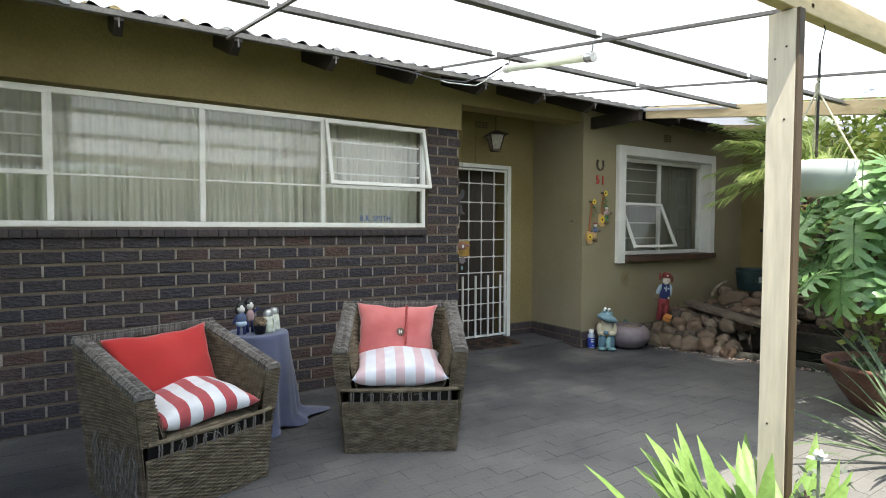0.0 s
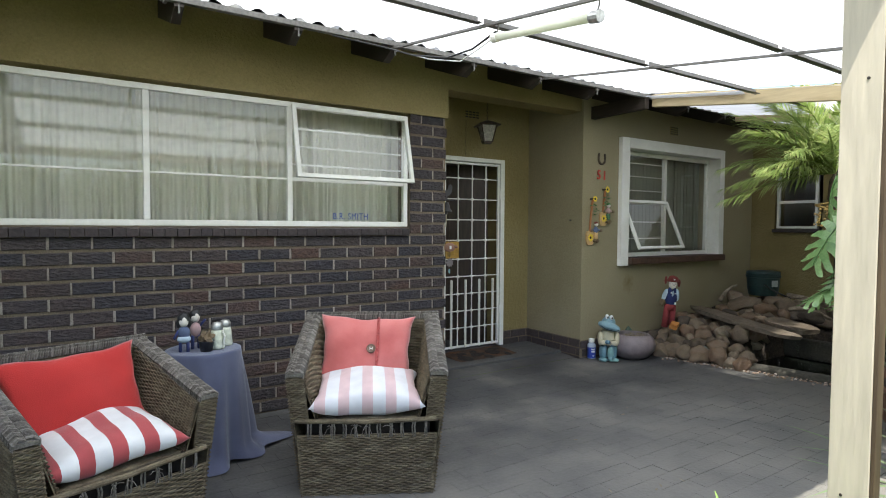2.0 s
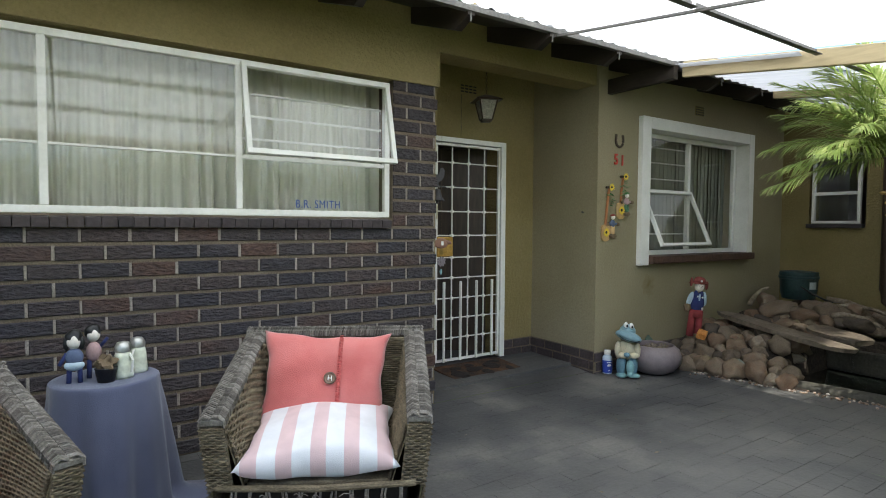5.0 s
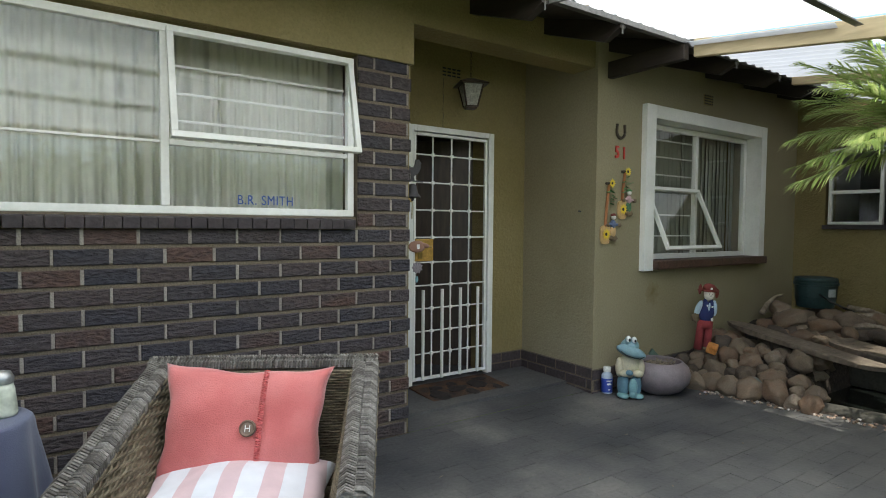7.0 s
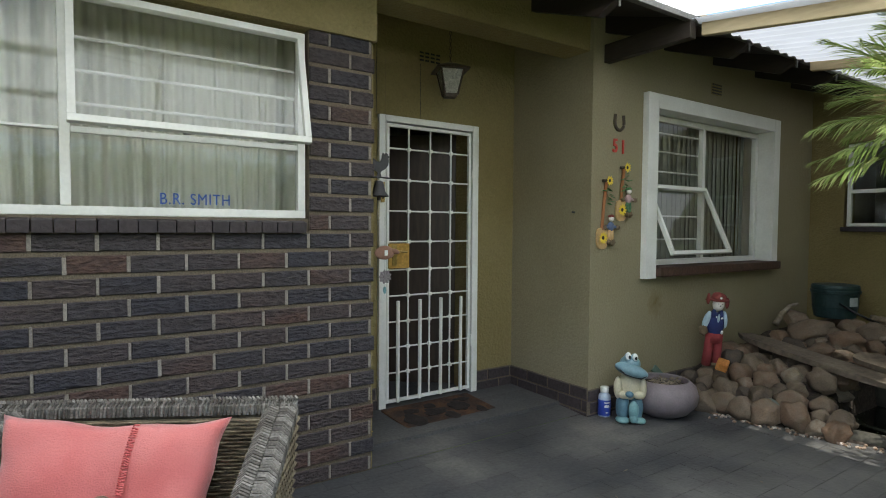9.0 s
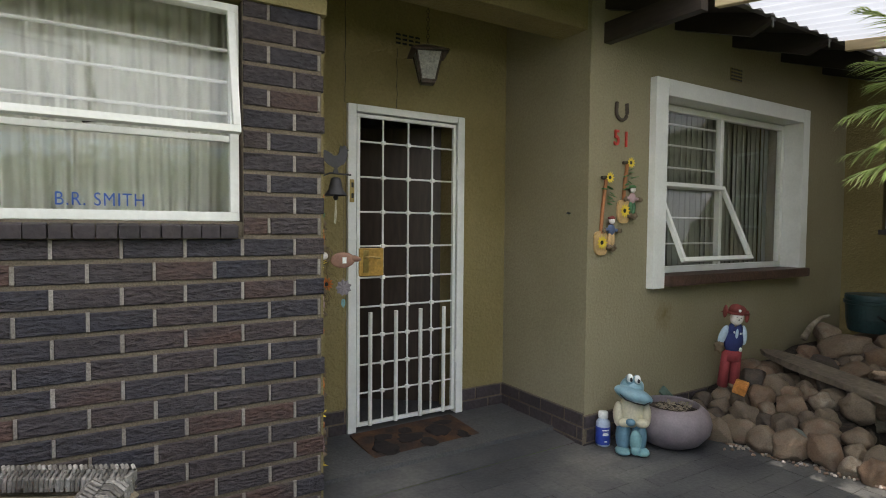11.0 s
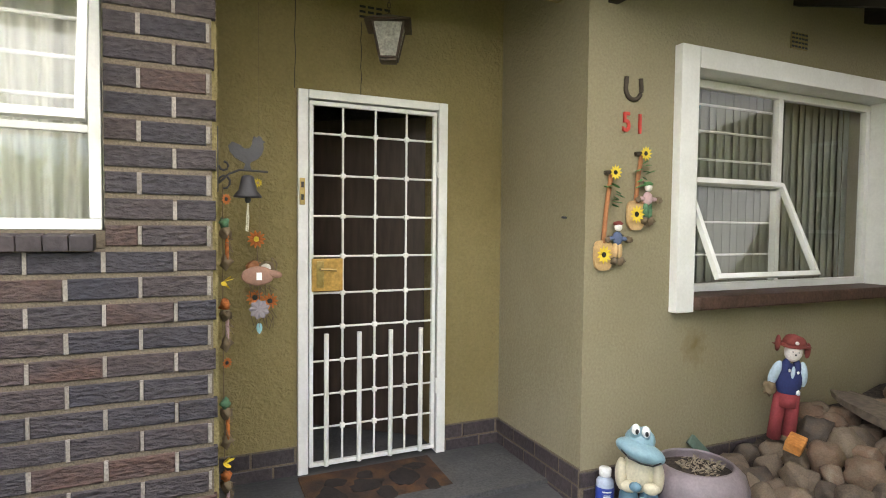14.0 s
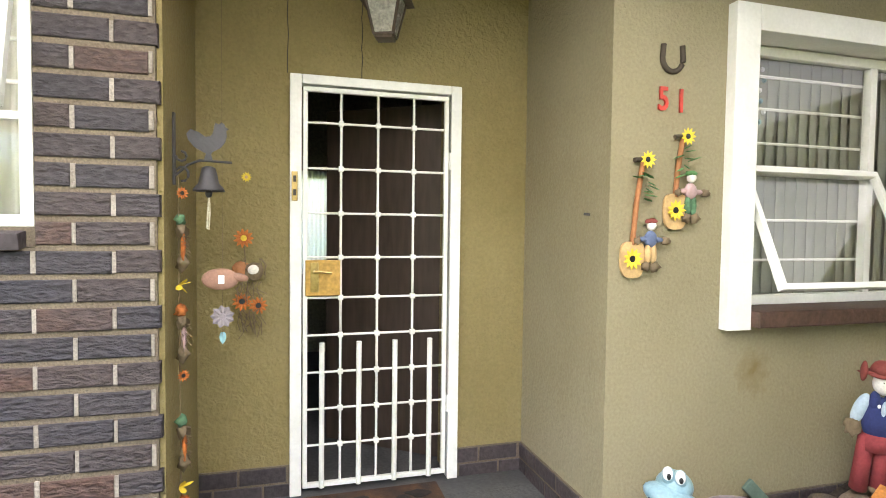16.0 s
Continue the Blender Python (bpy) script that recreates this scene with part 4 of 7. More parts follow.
def cushion(name, label, base, local, w, h, t, material, seed):
    ob = thing(name, label, "cushion", base @ local, "cushions on the armchairs")
    part("cover", pillow(bmesh.new(), w, h, t, seed=seed), material, ob, smooth=True)
    return ob


cushion("seat_cushion", "red and white striped cushion lying on the chair seat", CH1, pose(0.005, 0.275, 0.475, 3, -2, -4), 0.55, 0.52, 0.17, M["stripe_red"], 2)
cushion("scatter_cushion", "plain red scatter cushion leaning on the chair back", CH1, pose(-0.01, 0.49, 0.635, 68, 0, 4), 0.62, 0.42, 0.14, M["red"], 3)
cushion("seat_cushion", "faded pink and white striped cushion on the chair seat", CH2, pose(-0.01, 0.25, 0.482, 4, 0, 3), 0.58, 0.52, 0.19, M["stripe_pink"], 4)
pk = cushion("scatter_cushion", "coral pink scatter cushion with a button on a fringed band", CH2, pose(-0.03, 0.475, 0.645, 70, 2.5, 0), 0.55, 0.41, 0.15, M["pink"], 5)
bm = bmesh.new()
rng = random.Random(8)
for i in range(70):
    y = -0.185 + i * 0.0053
    zz = 0.076 * max(0, 1 - (y / 0.205) ** 2) ** 0.38 + 0.004
    tube(bm, [(0.055, y, zz - 0.004), (0.063, y + rng.uniform(-0.003, 0.003), zz + 0.004), (0.071, y + rng.uniform(-0.004, 0.004), zz - 0.002)], 0.0022, 4)
part("fringe", bm, M["fringe"], pk, "dark coral fringed edge")
bt = part("button", lathe(bmesh.new(), [(0, 0.006), (0.017, 0.006), (0.022, 0.010), (0.026, 0.006), (0.026, 0), (0, 0)], 24, (0.028, 0.0, 0.077)), M["button"], pk, "round dark horn button")
part("button_mark", boxes((0.020, 0.0225, -0.010, 0.010, 0.0832, 0.0845), (0.0335, 0.036, -0.010, 0.010, 0.0832, 0.0845), (0.0225, 0.0335, -0.0015, 0.0015, 0.0832, 0.0845)), M["white"], bt, "pale mark on the button")

# ---- side table with a cloth ----
M["cloth"] = surf("slate_blue_cloth", [(0.075, 0.085, 0.145), (0.11, 0.12, 0.19)], scale=4, rough=0.9, bump=0.25, bscale=240, fine=0.08, sheen=0.3)
TX, TY, TZT, TR = 1.235, 4.04, 0.605, 0.195
table = thing("side_table", "round side table hidden under a slate-blue cloth", "table", pose(TX, TY, G))
part("tabletop", lathe(bmesh.new(), [(0, 0.62), (TR - 0.004, 0.62), (TR, 0.63), (TR - 0.004, 0.640), (0, 0.640)], 32), M["doorwood"], table)
for k in range(3):
    a = k * math.tau / 3
    part("leg", tube(bmesh.new(), [(0.09 * math.cos(a), 0.09 * math.sin(a), 0.62), (0.13 * math.cos(a), 0.13 * math.sin(a), 0)], 0.014, 8), M["doorwood"], table)
cl = thing("tablecloth", "slate-blue cloth draped over the side table and trailing on the paving", "tablecloth", pose(TX, TY, G + 0.0015))


def cloth_point(u, v):
    a = u * math.tau
    if v < 0.25:
        r = (TR + 0.005) * v / 0.25
        return Vector((r * math.cos(a), r * math.sin(a), 0.645))
    k = (v - 0.25) / 0.75
    fold = 0.5 + 0.5 * math.sin(7 * a + 0.9 * math.sin(2 * a))
    tail = max(0, math.cos(a - radians(12))) ** 8
    r = TR + 0.008 + (0.016 + 0.045 * fold + 0.06 * tail) * k ** 0.8 + 0.012 * math.sin(13 * a) * k
    z = 0.645 - (0.640 - 0.02 * (1 - fold)) * k
    if k > 0.86:
        e = (k - 0.86) / 0.14
        r += e * e * (0.05 * fold + 0.19 * tail)
        z = max(0.004 + 0.02 * fold * (1 - e), z)
    if k < 0.08:
        z = 0.645 - 0.03 * (k / 0.08) ** 2
    return Vector((r * math.cos(a), r * math.sin(a), z))


bm = sheet(bmesh.new(), cloth_point, 120, 40)
bmesh.ops.remove_doubles(bm, verts=bm.verts[:], dist=0.0008)
part("cloth", bm, M["cloth"], cl, smooth=True)
# ---- plants ----
def leafmat(name, colors, share=0.35, rough=0.45):
    """Leaf: glossy skin that also lets light through."""
    m = surf(name, colors, scale=7, rough=rough, bump=0.15, bscale=60, fine=0.15, rand=0.5, island=True)
    n, l = m.node_tree.nodes, m.node_tree.links
    p = n["Principled BSDF"]
    col = p.inputs["Base Color"].links[0].from_socket
    t = n.new("ShaderNodeBsdfTranslucent")
    l.new(col, t.inputs["Color"])
    mx = n.new("ShaderNodeMixShader")
    mx.inputs[0].default_value = share
    l.new(p.outputs[0], mx.inputs[1])
    l.new(t.outputs[0], mx.inputs[2])
    l.new(mx.outputs[0], n["Material Output"].inputs["Surface"])
    return m


M["clivia"] = leafmat("strap_leaf", [(0.12, 0.21, 0.05), (0.21, 0.33, 0.08), (0.33, 0.41, 0.16)])
M["palm"] = leafmat("palm_leaf", [(0.20, 0.29, 0.09), (0.38, 0.47, 0.15), (0.56, 0.58, 0.28)], share=0.5, rough=0.3)
M["phil"] = leafmat("split_leaf", [(0.10, 0.19, 0.07), (0.19, 0.32, 0.12), (0.31, 0.44, 0.20)], rough=0.22, share=0.35)
M["shrub"] = leafmat("shrub_leaf", [(0.10, 0.15, 0.03), (0.20, 0.27, 0.05), (0.36, 0.38, 0.10)])
M["agave"] = leafmat("grey_green_blade", [(0.10, 0.15, 0.07), (0.17, 0.23, 0.12), (0.26, 0.31, 0.18)])
M["lav"] = leafmat("grey_lavender_leaf", [(0.14, 0.16, 0.12), (0.22, 0.24, 0.19)])
M["bark"] = surf("bark", [(0.06, 0.045, 0.03), (0.14, 0.10, 0.07)], scale=12, rough=0.95, bump=0.9, bscale=40)
M["soil"] = surf("soil", [(0.02, 0.015, 0.012), (0.06, 0.045, 0.035)], scale=30, rough=1, bump=0.9, bscale=60)
M["terracotta"] = surf("terracotta", [(0.10, 0.05, 0.033), (0.15, 0.075, 0.05), (0.18, 0.11, 0.08)], scale=5, rough=0.85, bump=0.3, bscale=50)


def blade(bm, base, az, length, width, lift, droop, n=9, fold=0.25, tip=0.35):
    """Strap leaf: rises at lift degrees, bends over by droop degrees, folded along its middle."""
    p = Vector(base)
    d = Vector((math.cos(az), math.sin(az), 0))
    side = Vector((-math.sin(az), math.cos(az), 0))
    ang = radians(lift)
    rows = []
    for i in range(n + 1):
        k = i / n
        w = width / 2 * min(1, (0.55 + k * 1.6)) * (1 if k < 1 - tip else max(0.03, math.cos((k - 1 + tip) / tip * math.pi / 2) ** 0.7))
        t = d * math.cos(ang) + Vector((0, 0, math.sin(ang)))
        nn = side.cross(t)
        rows.append([bm.verts.new(p - side * w - nn * -fold * w), bm.verts.new(p), bm.verts.new(p + side * w - nn * -fold * w)])
        p = p + t * (length / n)
        ang -= radians(droop) / n * (0.4 + 1.2 * k)
    for a, b in zip(rows, rows[1:]):
        for i in (0, 1):
            bm.faces.new((a[i], a[i + 1], b[i + 1], b[i]))


def clump(name, label, category, at, count, length, width, lift, droop, material, seed, r=0.05, per=1, az=(0, 360), stem=None):
    th = thing(name, label, category, at)
    rng = random.Random(seed)
    for i in range(count):
        a = radians(rng.uniform(*az))
        bm = bmesh.new()
        rr = rng.uniform(0, r)
        blade(bm, (rr * math.cos(a), rr * math.sin(a), 0), a, length * rng.uniform(0.7, 1.08), width * rng.uniform(0.8, 1.15), rng.uniform(*lift), rng.uniform(*droop))
        part("leaf", bm, material, th, smooth=True)
    if stem:
        part("base", lathe(bmesh.new(), [(0, 0.0), (stem, 0), (stem * 0.8, 0.06), (0, 0.09)], 12), M["bark"], th)
    return th


clump("clivia_plant", "clump of broad bright green strap leaves by the post", "plant", pose(1.95, 1.06, G - 0.055), 72, 0.74, 0.056, (64, 89), (20, 85), M["clivia"], 11, 0.07, stem=0.06)
clump("clivia_plant", "clump of broad bright green strap leaves by the post", "plant", pose(2.10, 1.00, G - 0.055), 40, 0.70, 0.054, (64, 89), (20, 90), M["clivia"], 12, 0.06, stem=0.06)
clump("spiky_plant", "grey-green plant with long narrow arching blades", "plant", pose(4.35, 1.30, G - 0.055), 70, 1.0, 0.022, (8, 75), (15, 70), M["agave"], 13, 0.08, stem=0.08)
clump("spiky_plant", "grey-green plant with long narrow arching blades", "plant", pose(6.15, 2.2, G), 46, 0.62, 0.014, (20, 80), (30, 110), M["agave"], 14, 0.1, stem=0.06)


def feather(th, base, az, length, lift, droop, seed, leaf=0.27):
    """Palm frond: arched rib with two rows of narrow leaflets."""
    rng = random.Random(seed)
    n = 22
    p = Vector(base)
    d = Vector((math.cos(az), math.sin(az), 0))
    side = Vector((-math.sin(az), math.cos(az), 0))
    ang = radians(lift)
    pts = []
    for i in range(n + 1):
        t = d * math.cos(ang) + Vector((0, 0, math.sin(ang)))
        pts.append((p.copy(), t, side.cross(t)))
        p = p + t * (length / n)
        ang -= radians(droop) / n
    bm = tube(bmesh.new(), [q[0] for q in pts], 0.011, 6, 0.002)
    fr = part("frond", bm, M["palm"], th)
    bm = bmesh.new()
    for i in range(3, n):
        for sub in (0, 0.34, 0.67):
            q = pts[i][0].lerp(pts[i + 1][0], sub)
            t, nn = pts[i][1], pts[i][2]
            k = (i + sub) / n
            L = leaf * math.sin(math.pi * min(0.98, 0.16 + 0.82 * k)) ** 0.6 * rng.uniform(0.85, 1.1)
            for s in (-1, 1):
                out = (side * s * (0.95 - 0.45 * k) + t * (0.9 + 0.5 * k) + nn * rng.uniform(-0.25, 0.55)).normalized()
                w = nn * 0.3 + t * 0.0075
                wv = out.cross(nn).normalized() * 0.0062
                m = q + out * L * 0.5 + Vector((0, 0, -0.02 * L))
                e = q + out * L + Vector((0, 0, -0.09 * L - rng.uniform(0, 0.02)))
                v = [bm.verts.new(x) for x in (q - wv * 0.5, q + wv * 0.5, m + wv, m - wv, e)]
                bm.faces.new((v[0], v[1], v[2], v[3]))
                bm.faces.new((v[3], v[2], v[4]))
    part("frond_blade", bm, M["palm"], fr)


palm = thing("palm_tree", "small feather palm with arching yellow-green fronds", "palm", pose(6.35, 2.86, G - 0.055))
part("trunk", lathe(bmesh.new(), [(0.12, 0), (0.10, 0.3), (0.11, 0.8), (0.13, 1.3), (0.12, 1.85), (0.05, 2.0), (0, 2.05)], 14), M["bark"], palm, "rough brown trunk", at=pose(0.38, -0.62, 0, -18, -11, 0))
for i, (azd, ln, lift, droop) in enumerate(((168, 1.45, 22, 40), (152, 1.42, 10, 52), (140, 1.25, 30, 55), (176, 1.35, 2, 42), (160, 1.35, 38, 55), (146, 1.3, -8, 28), (188, 1.35, 18, 62), (128, 1.1, 20, 60), (200, 1.3, 34, 70), (110, 1.1, 40, 80), (75, 1.2, 30, 90), (30, 1.3, 32, 90), (345, 1.2, 50, 60), (172, 1.3, 12, 66), (158, 1.3, -2, 40), (164, 1.5, 28, 62), (150, 1.2, 55, 60), (180, 1.25, 58, 75), (215, 1.1, 66, 60), (90, 1.1, 62, 70), (158, 1.5, -14, 26), (166, 1.4, 44, 46), (148, 1.45, 34, 40), (172, 1.5, 62, 50))):
    feather(palm, (0, 0, 1.92), radians(azd - 3), ln * 0.78, lift + 9, droop * 0.75, 40 + i)
bm = bmesh.new()
rng = random.Random(4)
for i in range(90):
    c = Vector((-0.62 + rng.gauss(0, 0.07), -0.25 + rng.gauss(0, 0.06), 1.52 + rng.gauss(0, 0.05)))
    bmesh.ops.create_icosphere(bm, subdivisions=1, radius=0.011, matrix=Matrix.Translation(c))
tube(bm, [(-0.05, 0, 1.65), (-0.35, 0, 1.62), (-0.6, -0.25, 1.56)], 0.010, 6)
M["seedbrown"] = surf("palm_seed", [(0.20, 0.13, 0.04), (0.32, 0.22, 0.07)], scale=20, rough=0.7)
part("seed_cluster", bm, M["seedbrown"], palm, "hanging cluster of brown seeds")


def split_leaf(bm, m, size):
    """Broad hanging leaf cut into rounded, wavy fingers on both sides of a raised midrib."""
    lobes = 6

    def sag(x, y):
        return -0.20 * size * (y / size) ** 2 - 0.45 * x * x / size + 0.012 * math.sin(38 * y / size) * abs(x) / size

    for s in (-1, 1):
        for i in range(lobes):
            k = (i + 0.5) / lobes
            reach = size * (0.20 + 0.40 * math.sin(math.pi * (0.22 + 0.70 * k)) ** 0.9)
            lean = -0.55 + 1.5 * k
            base, half = k * size, size / lobes * 0.56
            ax, ay = math.cos(lean), math.sin(lean)
            prev = None
            for j in range(7):
                u = j / 6
                h = half * (1.08, 1.08, 1.02, 0.84, 0.82, 0.66, 0.22)[j]
                px, py = u * reach * ax, base + u * reach * ay + 0.02 * size * math.sin(5 * u + i)
                q = []
                for e in (-1, 1):
                    x, y = s * (px - e * h * ay * 0.6), py + e * h * (1 if j == 0 else ax)
                    q.append(bm.verts.new(m @ Vector((x, y, sag(x, y) + (0.03 * size * u if e > 0 else 0)))))
                if prev:
                    bm.faces.new((prev[0], q[0], q[1], prev[1]) if s > 0 else (prev[1], q[1], q[0], prev[0]))
                prev = q
    rib = [m @ Vector((0, t / 8 * size * 1.04, sag(0, t / 8 * size) + 0.006)) for t in range(9)]
    tube(bm, rib, 0.006 * size / 0.3, 5, 0.0015)


phil = thing("split_leaf_plant", "large split-leaf plant with glossy deeply lobed leaves", "plant", pose(4.42, 1.70, G - 0.055))
part("stem", tube(bmesh.new(), [(0.55, -0.30, 0), (0.50, -0.15, 0.5), (0.30, 0.0, 1.05), (0.10, 0.05, 1.6)], 0.032, 8, 0.02), M["bark"], phil)
rng = random.Random(21)
for i in range(52):
    z = rng.uniform(1.10, 1.86)
    a = radians(rng.uniform(120, 262)) if i < 40 else radians(rng.uniform(-80, 120))
    r = rng.uniform(0.06, 0.32)
    q = Vector((0.08 + r * math.cos(a), 0.06 + r * math.sin(a), z))
    bm = tube(bmesh.new(), [(0.1, 0.06, z - 0.2), tuple(q * 0.55 + Vector((0.05, 0, 0.45 * z))), tuple(q)], 0.006, 5)
    st = part("leaf_stalk", bm, M["clivia"], phil)
    bm = bmesh.new()
    split_leaf(bm, Matrix.Translation(q) @ Matrix.Rotation(a - math.pi / 2, 4, "Z") @ Matrix.Rotation(radians(rng.uniform(-72, -18)), 4, "X") @ Matrix.Rotation(radians(rng.uniform(-30, 30)), 4, "Y"), rng.uniform(0.20, 0.31))
    part("leaf", bm, M["phil"], st, smooth=True)


def shrub(name, label, at, rx, ry, h, count, size, material, seed, lo=0.1, category="shrub", lean=0.0):
    """Twiggy shrub: bent limbs carrying many small leaves, uneven outline with gaps."""
    rng = random.Random(seed)
    th = thing(name, label, category, at)
    limbs = []
    bm = bmesh.new()
    for i in range(16):
        a = rng.uniform(0, math.tau)
        e = Vector((rx * rng.uniform(0.4, 1.0) * math.cos(a), ry * rng.uniform(0.4, 1.0) * math.sin(a), h * rng.uniform(0.45, 1.0)))
        m = e * 0.5 + Vector((rng.uniform(-0.1, 0.1) * rx, rng.uniform(-0.1, 0.1) * ry, h * 0.08))
        tube(bm, [(0, 0, 0), tuple(m), tuple(e)], 0.018, 5, 0.004, cap=False)
        limbs.append((m, e))
    part("limbs", bm, M["bark"], th, "thin brown limbs")
    bm = bmesh.new()
    for i in range(count):
        m, e = limbs[rng.randrange(16)]
        c = m.lerp(e, rng.uniform(0.15, 1.08)) + Vector((rng.gauss(0, rx * 0.17), rng.gauss(0, ry * 0.17), rng.gauss(0, h * 0.09)))
        if c.z < lo * h:
            continue
        d = Vector((rng.gauss(0, 1), rng.gauss(0, 1), rng.gauss(0.3, 0.7))).normalized()
        s = d.orthogonal().normalized()
        s = (Matrix.Rotation(rng.uniform(0, 6.28), 3, d) @ s) * size * 0.3
        L = size * rng.uniform(0.7, 1.3)
        v = [bm.verts.new(x) for x in (c, c + d * L * 0.45 + s, c + d * L, c + d * L * 0.45 - s)]
        bm.faces.new(v)
    part("foliage", bm, material, th, "many small leaves")
    return th


shrub("garden_shrub", "tall yellow-green garden shrub with small pointed leaves", pose(5.62, 1.72, G - 0.055), 0.8, 0.7, 2.35, 7000, 0.075, M["shrub"], 31)
shrub("garden_shrub", "tall yellow-green garden shrub with small pointed leaves", pose(6.7, 1.55, G - 0.055), 0.9, 0.8, 2.6, 5200, 0.09, M["shrub"], 32)
shrub("garden_shrub", "dark green garden shrub against the house wall", pose(7.45, 2.0, G - 0.055), 0.8, 0.7, 2.7, 6500, 0.09, M["phil"], 33)
shrub("lavender_bush", "low grey lavender bush with white flower heads by the post", pose(2.19, 0.90, G - 0.055), 0.12, 0.12, 0.62, 420, 0.034, M["lav"], 34, 0.02)
# white flower head above the lavender
fl = thing("white_flower", "single white flower on a thin grey stem", "flower", pose(1.99, 0.90, G - 0.055))
part("stem", tube(bmesh.new(), [(0, 0, 0), (0.01, 0.0, 0.4), (0.0, 0.0, 0.76)], 0.004, 5), M["lav"], fl)
M["petal"] = surf("white_petal", [(0.75, 0.74, 0.74), (0.85, 0.84, 0.84)], scale=20, rough=0.7)
rng = random.Random(2)
for i in range(9):
    bm = bmesh.new()
    blade(bm, (0, 0, 0.755), i * 0.7, 0.032, 0.016, rng.uniform(10, 70), 40, 4)
    part("petal", bm, M["petal"], fl)

# clumps of lawn along the patio edge
bm = bmesh.new()
rng = random.Random(9)
for i in range(9000):
    x, y = rng.uniform(1.2, 5.2), rng.uniform(-0.4, 1.05)
    if (x - 2.3) ** 2 + (y - 1.15) ** 2 < 0.012:
        continue
    a, L, w = rng.uniform(0, 6.28), rng.uniform(0.03, 0.085), 0.0022
    d = Vector((math.cos(a) * 0.5, math.sin(a) * 0.5, 1)) * L
    s = Vector((-math.sin(a), math.cos(a), 0)) * w
    p = Vector((x, y, G - 0.057))
    v = [bm.verts.new(q) for q in (p - s, p + s, p + d)]
    bm.faces.new(v)
tagged(part("grass_blades", bm, M["clivia"]), "short grass blades along the patio edge", "grass", "", "stuff")

# flower bed behind the walker, which the window panes mirror
for i, (x, y, h) in enumerate(((-2.6, -1.9, 1.9), (-0.6, -2.6, 2.1), (1.3, -2.1, 1.6), (3.0, -2.8, 2.2), (5.0, -2.0, 1.7), (7.0, -2.6, 2.1))):
    shrub("flower_bed_shrub", "sunlit leafy shrub in the bed behind the lawn", pose(x, y, G - 0.055), 0.6, 0.5, h, 900, 0.15, M["clivia" if i % 2 else "shrub"], 120 + i)

# garden behind the walker: boundary wall and hedge, closing the place
structure("boundary_wall", boxes((-12, 14, -9.2, -9.0, G - 0.2, 1.9), (-12.2, -12, -9, 9, G - 0.2, 1.9), (14, 14.2, -9, 9, G - 0.2, 1.9)), M["concrete"], "plain pale garden boundary wall", "wall")
rng = random.Random(77)
for i in range(9):
    shrub("hedge_bush", "leafy green hedge bush along the garden wall", pose(-7 + i * 2.1, -7.6 + rng.uniform(-0.4, 0.4), G - 0.055), 1.2, 0.9, rng.uniform(2.0, 3.4), 2200, 0.2, M["shrub"], 80 + i)

# terracotta bowl with succulents
bowl = thing("terracotta_bowl", "wide weathered terracotta bowl planted with grey-green succulents", "plant pot", pose(5.27, 1.80, G))
part("pot", lathe(bmesh.new(), [(0, 0.0), (0.20, 0.0), (0.25, 0.05), (0.34, 0.18), (0.41, 0.31), (0.435, 0.335), (0.435, 0.36), (0.41, 0.365), (0.395, 0.34), (0.37, 0.29), (0, 0.28)], 40), M["terracotta"], bowl, smooth=True)
part("soil", lathe(bmesh.new(), [(0.375, 0.295), (0.2, 0.31), (0, 0.315)], 24), M["soil"], bowl)
rng = random.Random(6)
for k in range(7):
    a = k * 0.9
    cx, cy = 0.2 * math.cos(a), 0.2 * math.sin(a)
    bm = bmesh.new()
    for i in range(14):
        blade(bm, (cx, cy, 0.305), i * 2.4, rng.uniform(0.06, 0.11), 0.04, rng.uniform(10, 70), -20, 4)
    part("succulent", bm, M["agave"], bowl, "grey-green rosette")

# hanging bowl
M["greyplastic"] = sheer("pale_grey_plastic", (0.55, 0.58, 0.55), 0.25, 0.0, 12)
M["rope"] = surf("cream_cord", [(0.45, 0.40, 0.28), (0.58, 0.53, 0.40)], scale=60, rough=0.95, bump=0.5, bscale=300)
HB = Vector((2.565, 1.18, 1.445))
hang = thing("hanging_planter", "pale grey plastic bowl hanging on cords from the beam", "hanging planter", pose(*HB))
part("bowl", lathe(bmesh.new(), [(0, 0.0), (0.07, 0.0), (0.10, 0.02), (0.125, 0.07), (0.137, 0.125), (0.130, 0.125), (0.118, 0.07), (0.07, 0.012), (0, 0.012)], 32), M["greyplastic"], hang, smooth=True)
part("soil", lathe(bmesh.new(), [(0.124, 0.10), (0, 0.11)], 20), M["soil"], hang)
for k in range(3):
    a = k * math.tau / 3 + 0.5
    part("cord", tube(bmesh.new(), [(0.136 * math.cos(a), 0.136 * math.sin(a), 0.123), (0.0, 0.0, 0.40)], 0.0035, 6), M["rope"], hang)
part("knot", tube(bmesh.new(), [(0.004, 0.003, 0.385), (-0.004, -0.002, 0.42), (0.003, 0, 0.44)], 0.009, 8), M["rope"], hang, "knotted cord")
part("hanger_wire", tube(bmesh.new(), [(0, 0, 0.40), (0.005, 0, 0.52), (0.0, -0.02, 0.62), (0, -0.004, 0.67)], 0.0025, 6), M["darkwood"], hang, "dark twisted wire")
part("strap", tube(bmesh.new(), [(0.01, 0, 0.54), (0.02, 0.005, 0.40), (0.016, 0.005, 0.13)], 0.005, 6), M["darkwood"], hang, "dark loose strap")
rng = random.Random(13)
bm = bmesh.new()
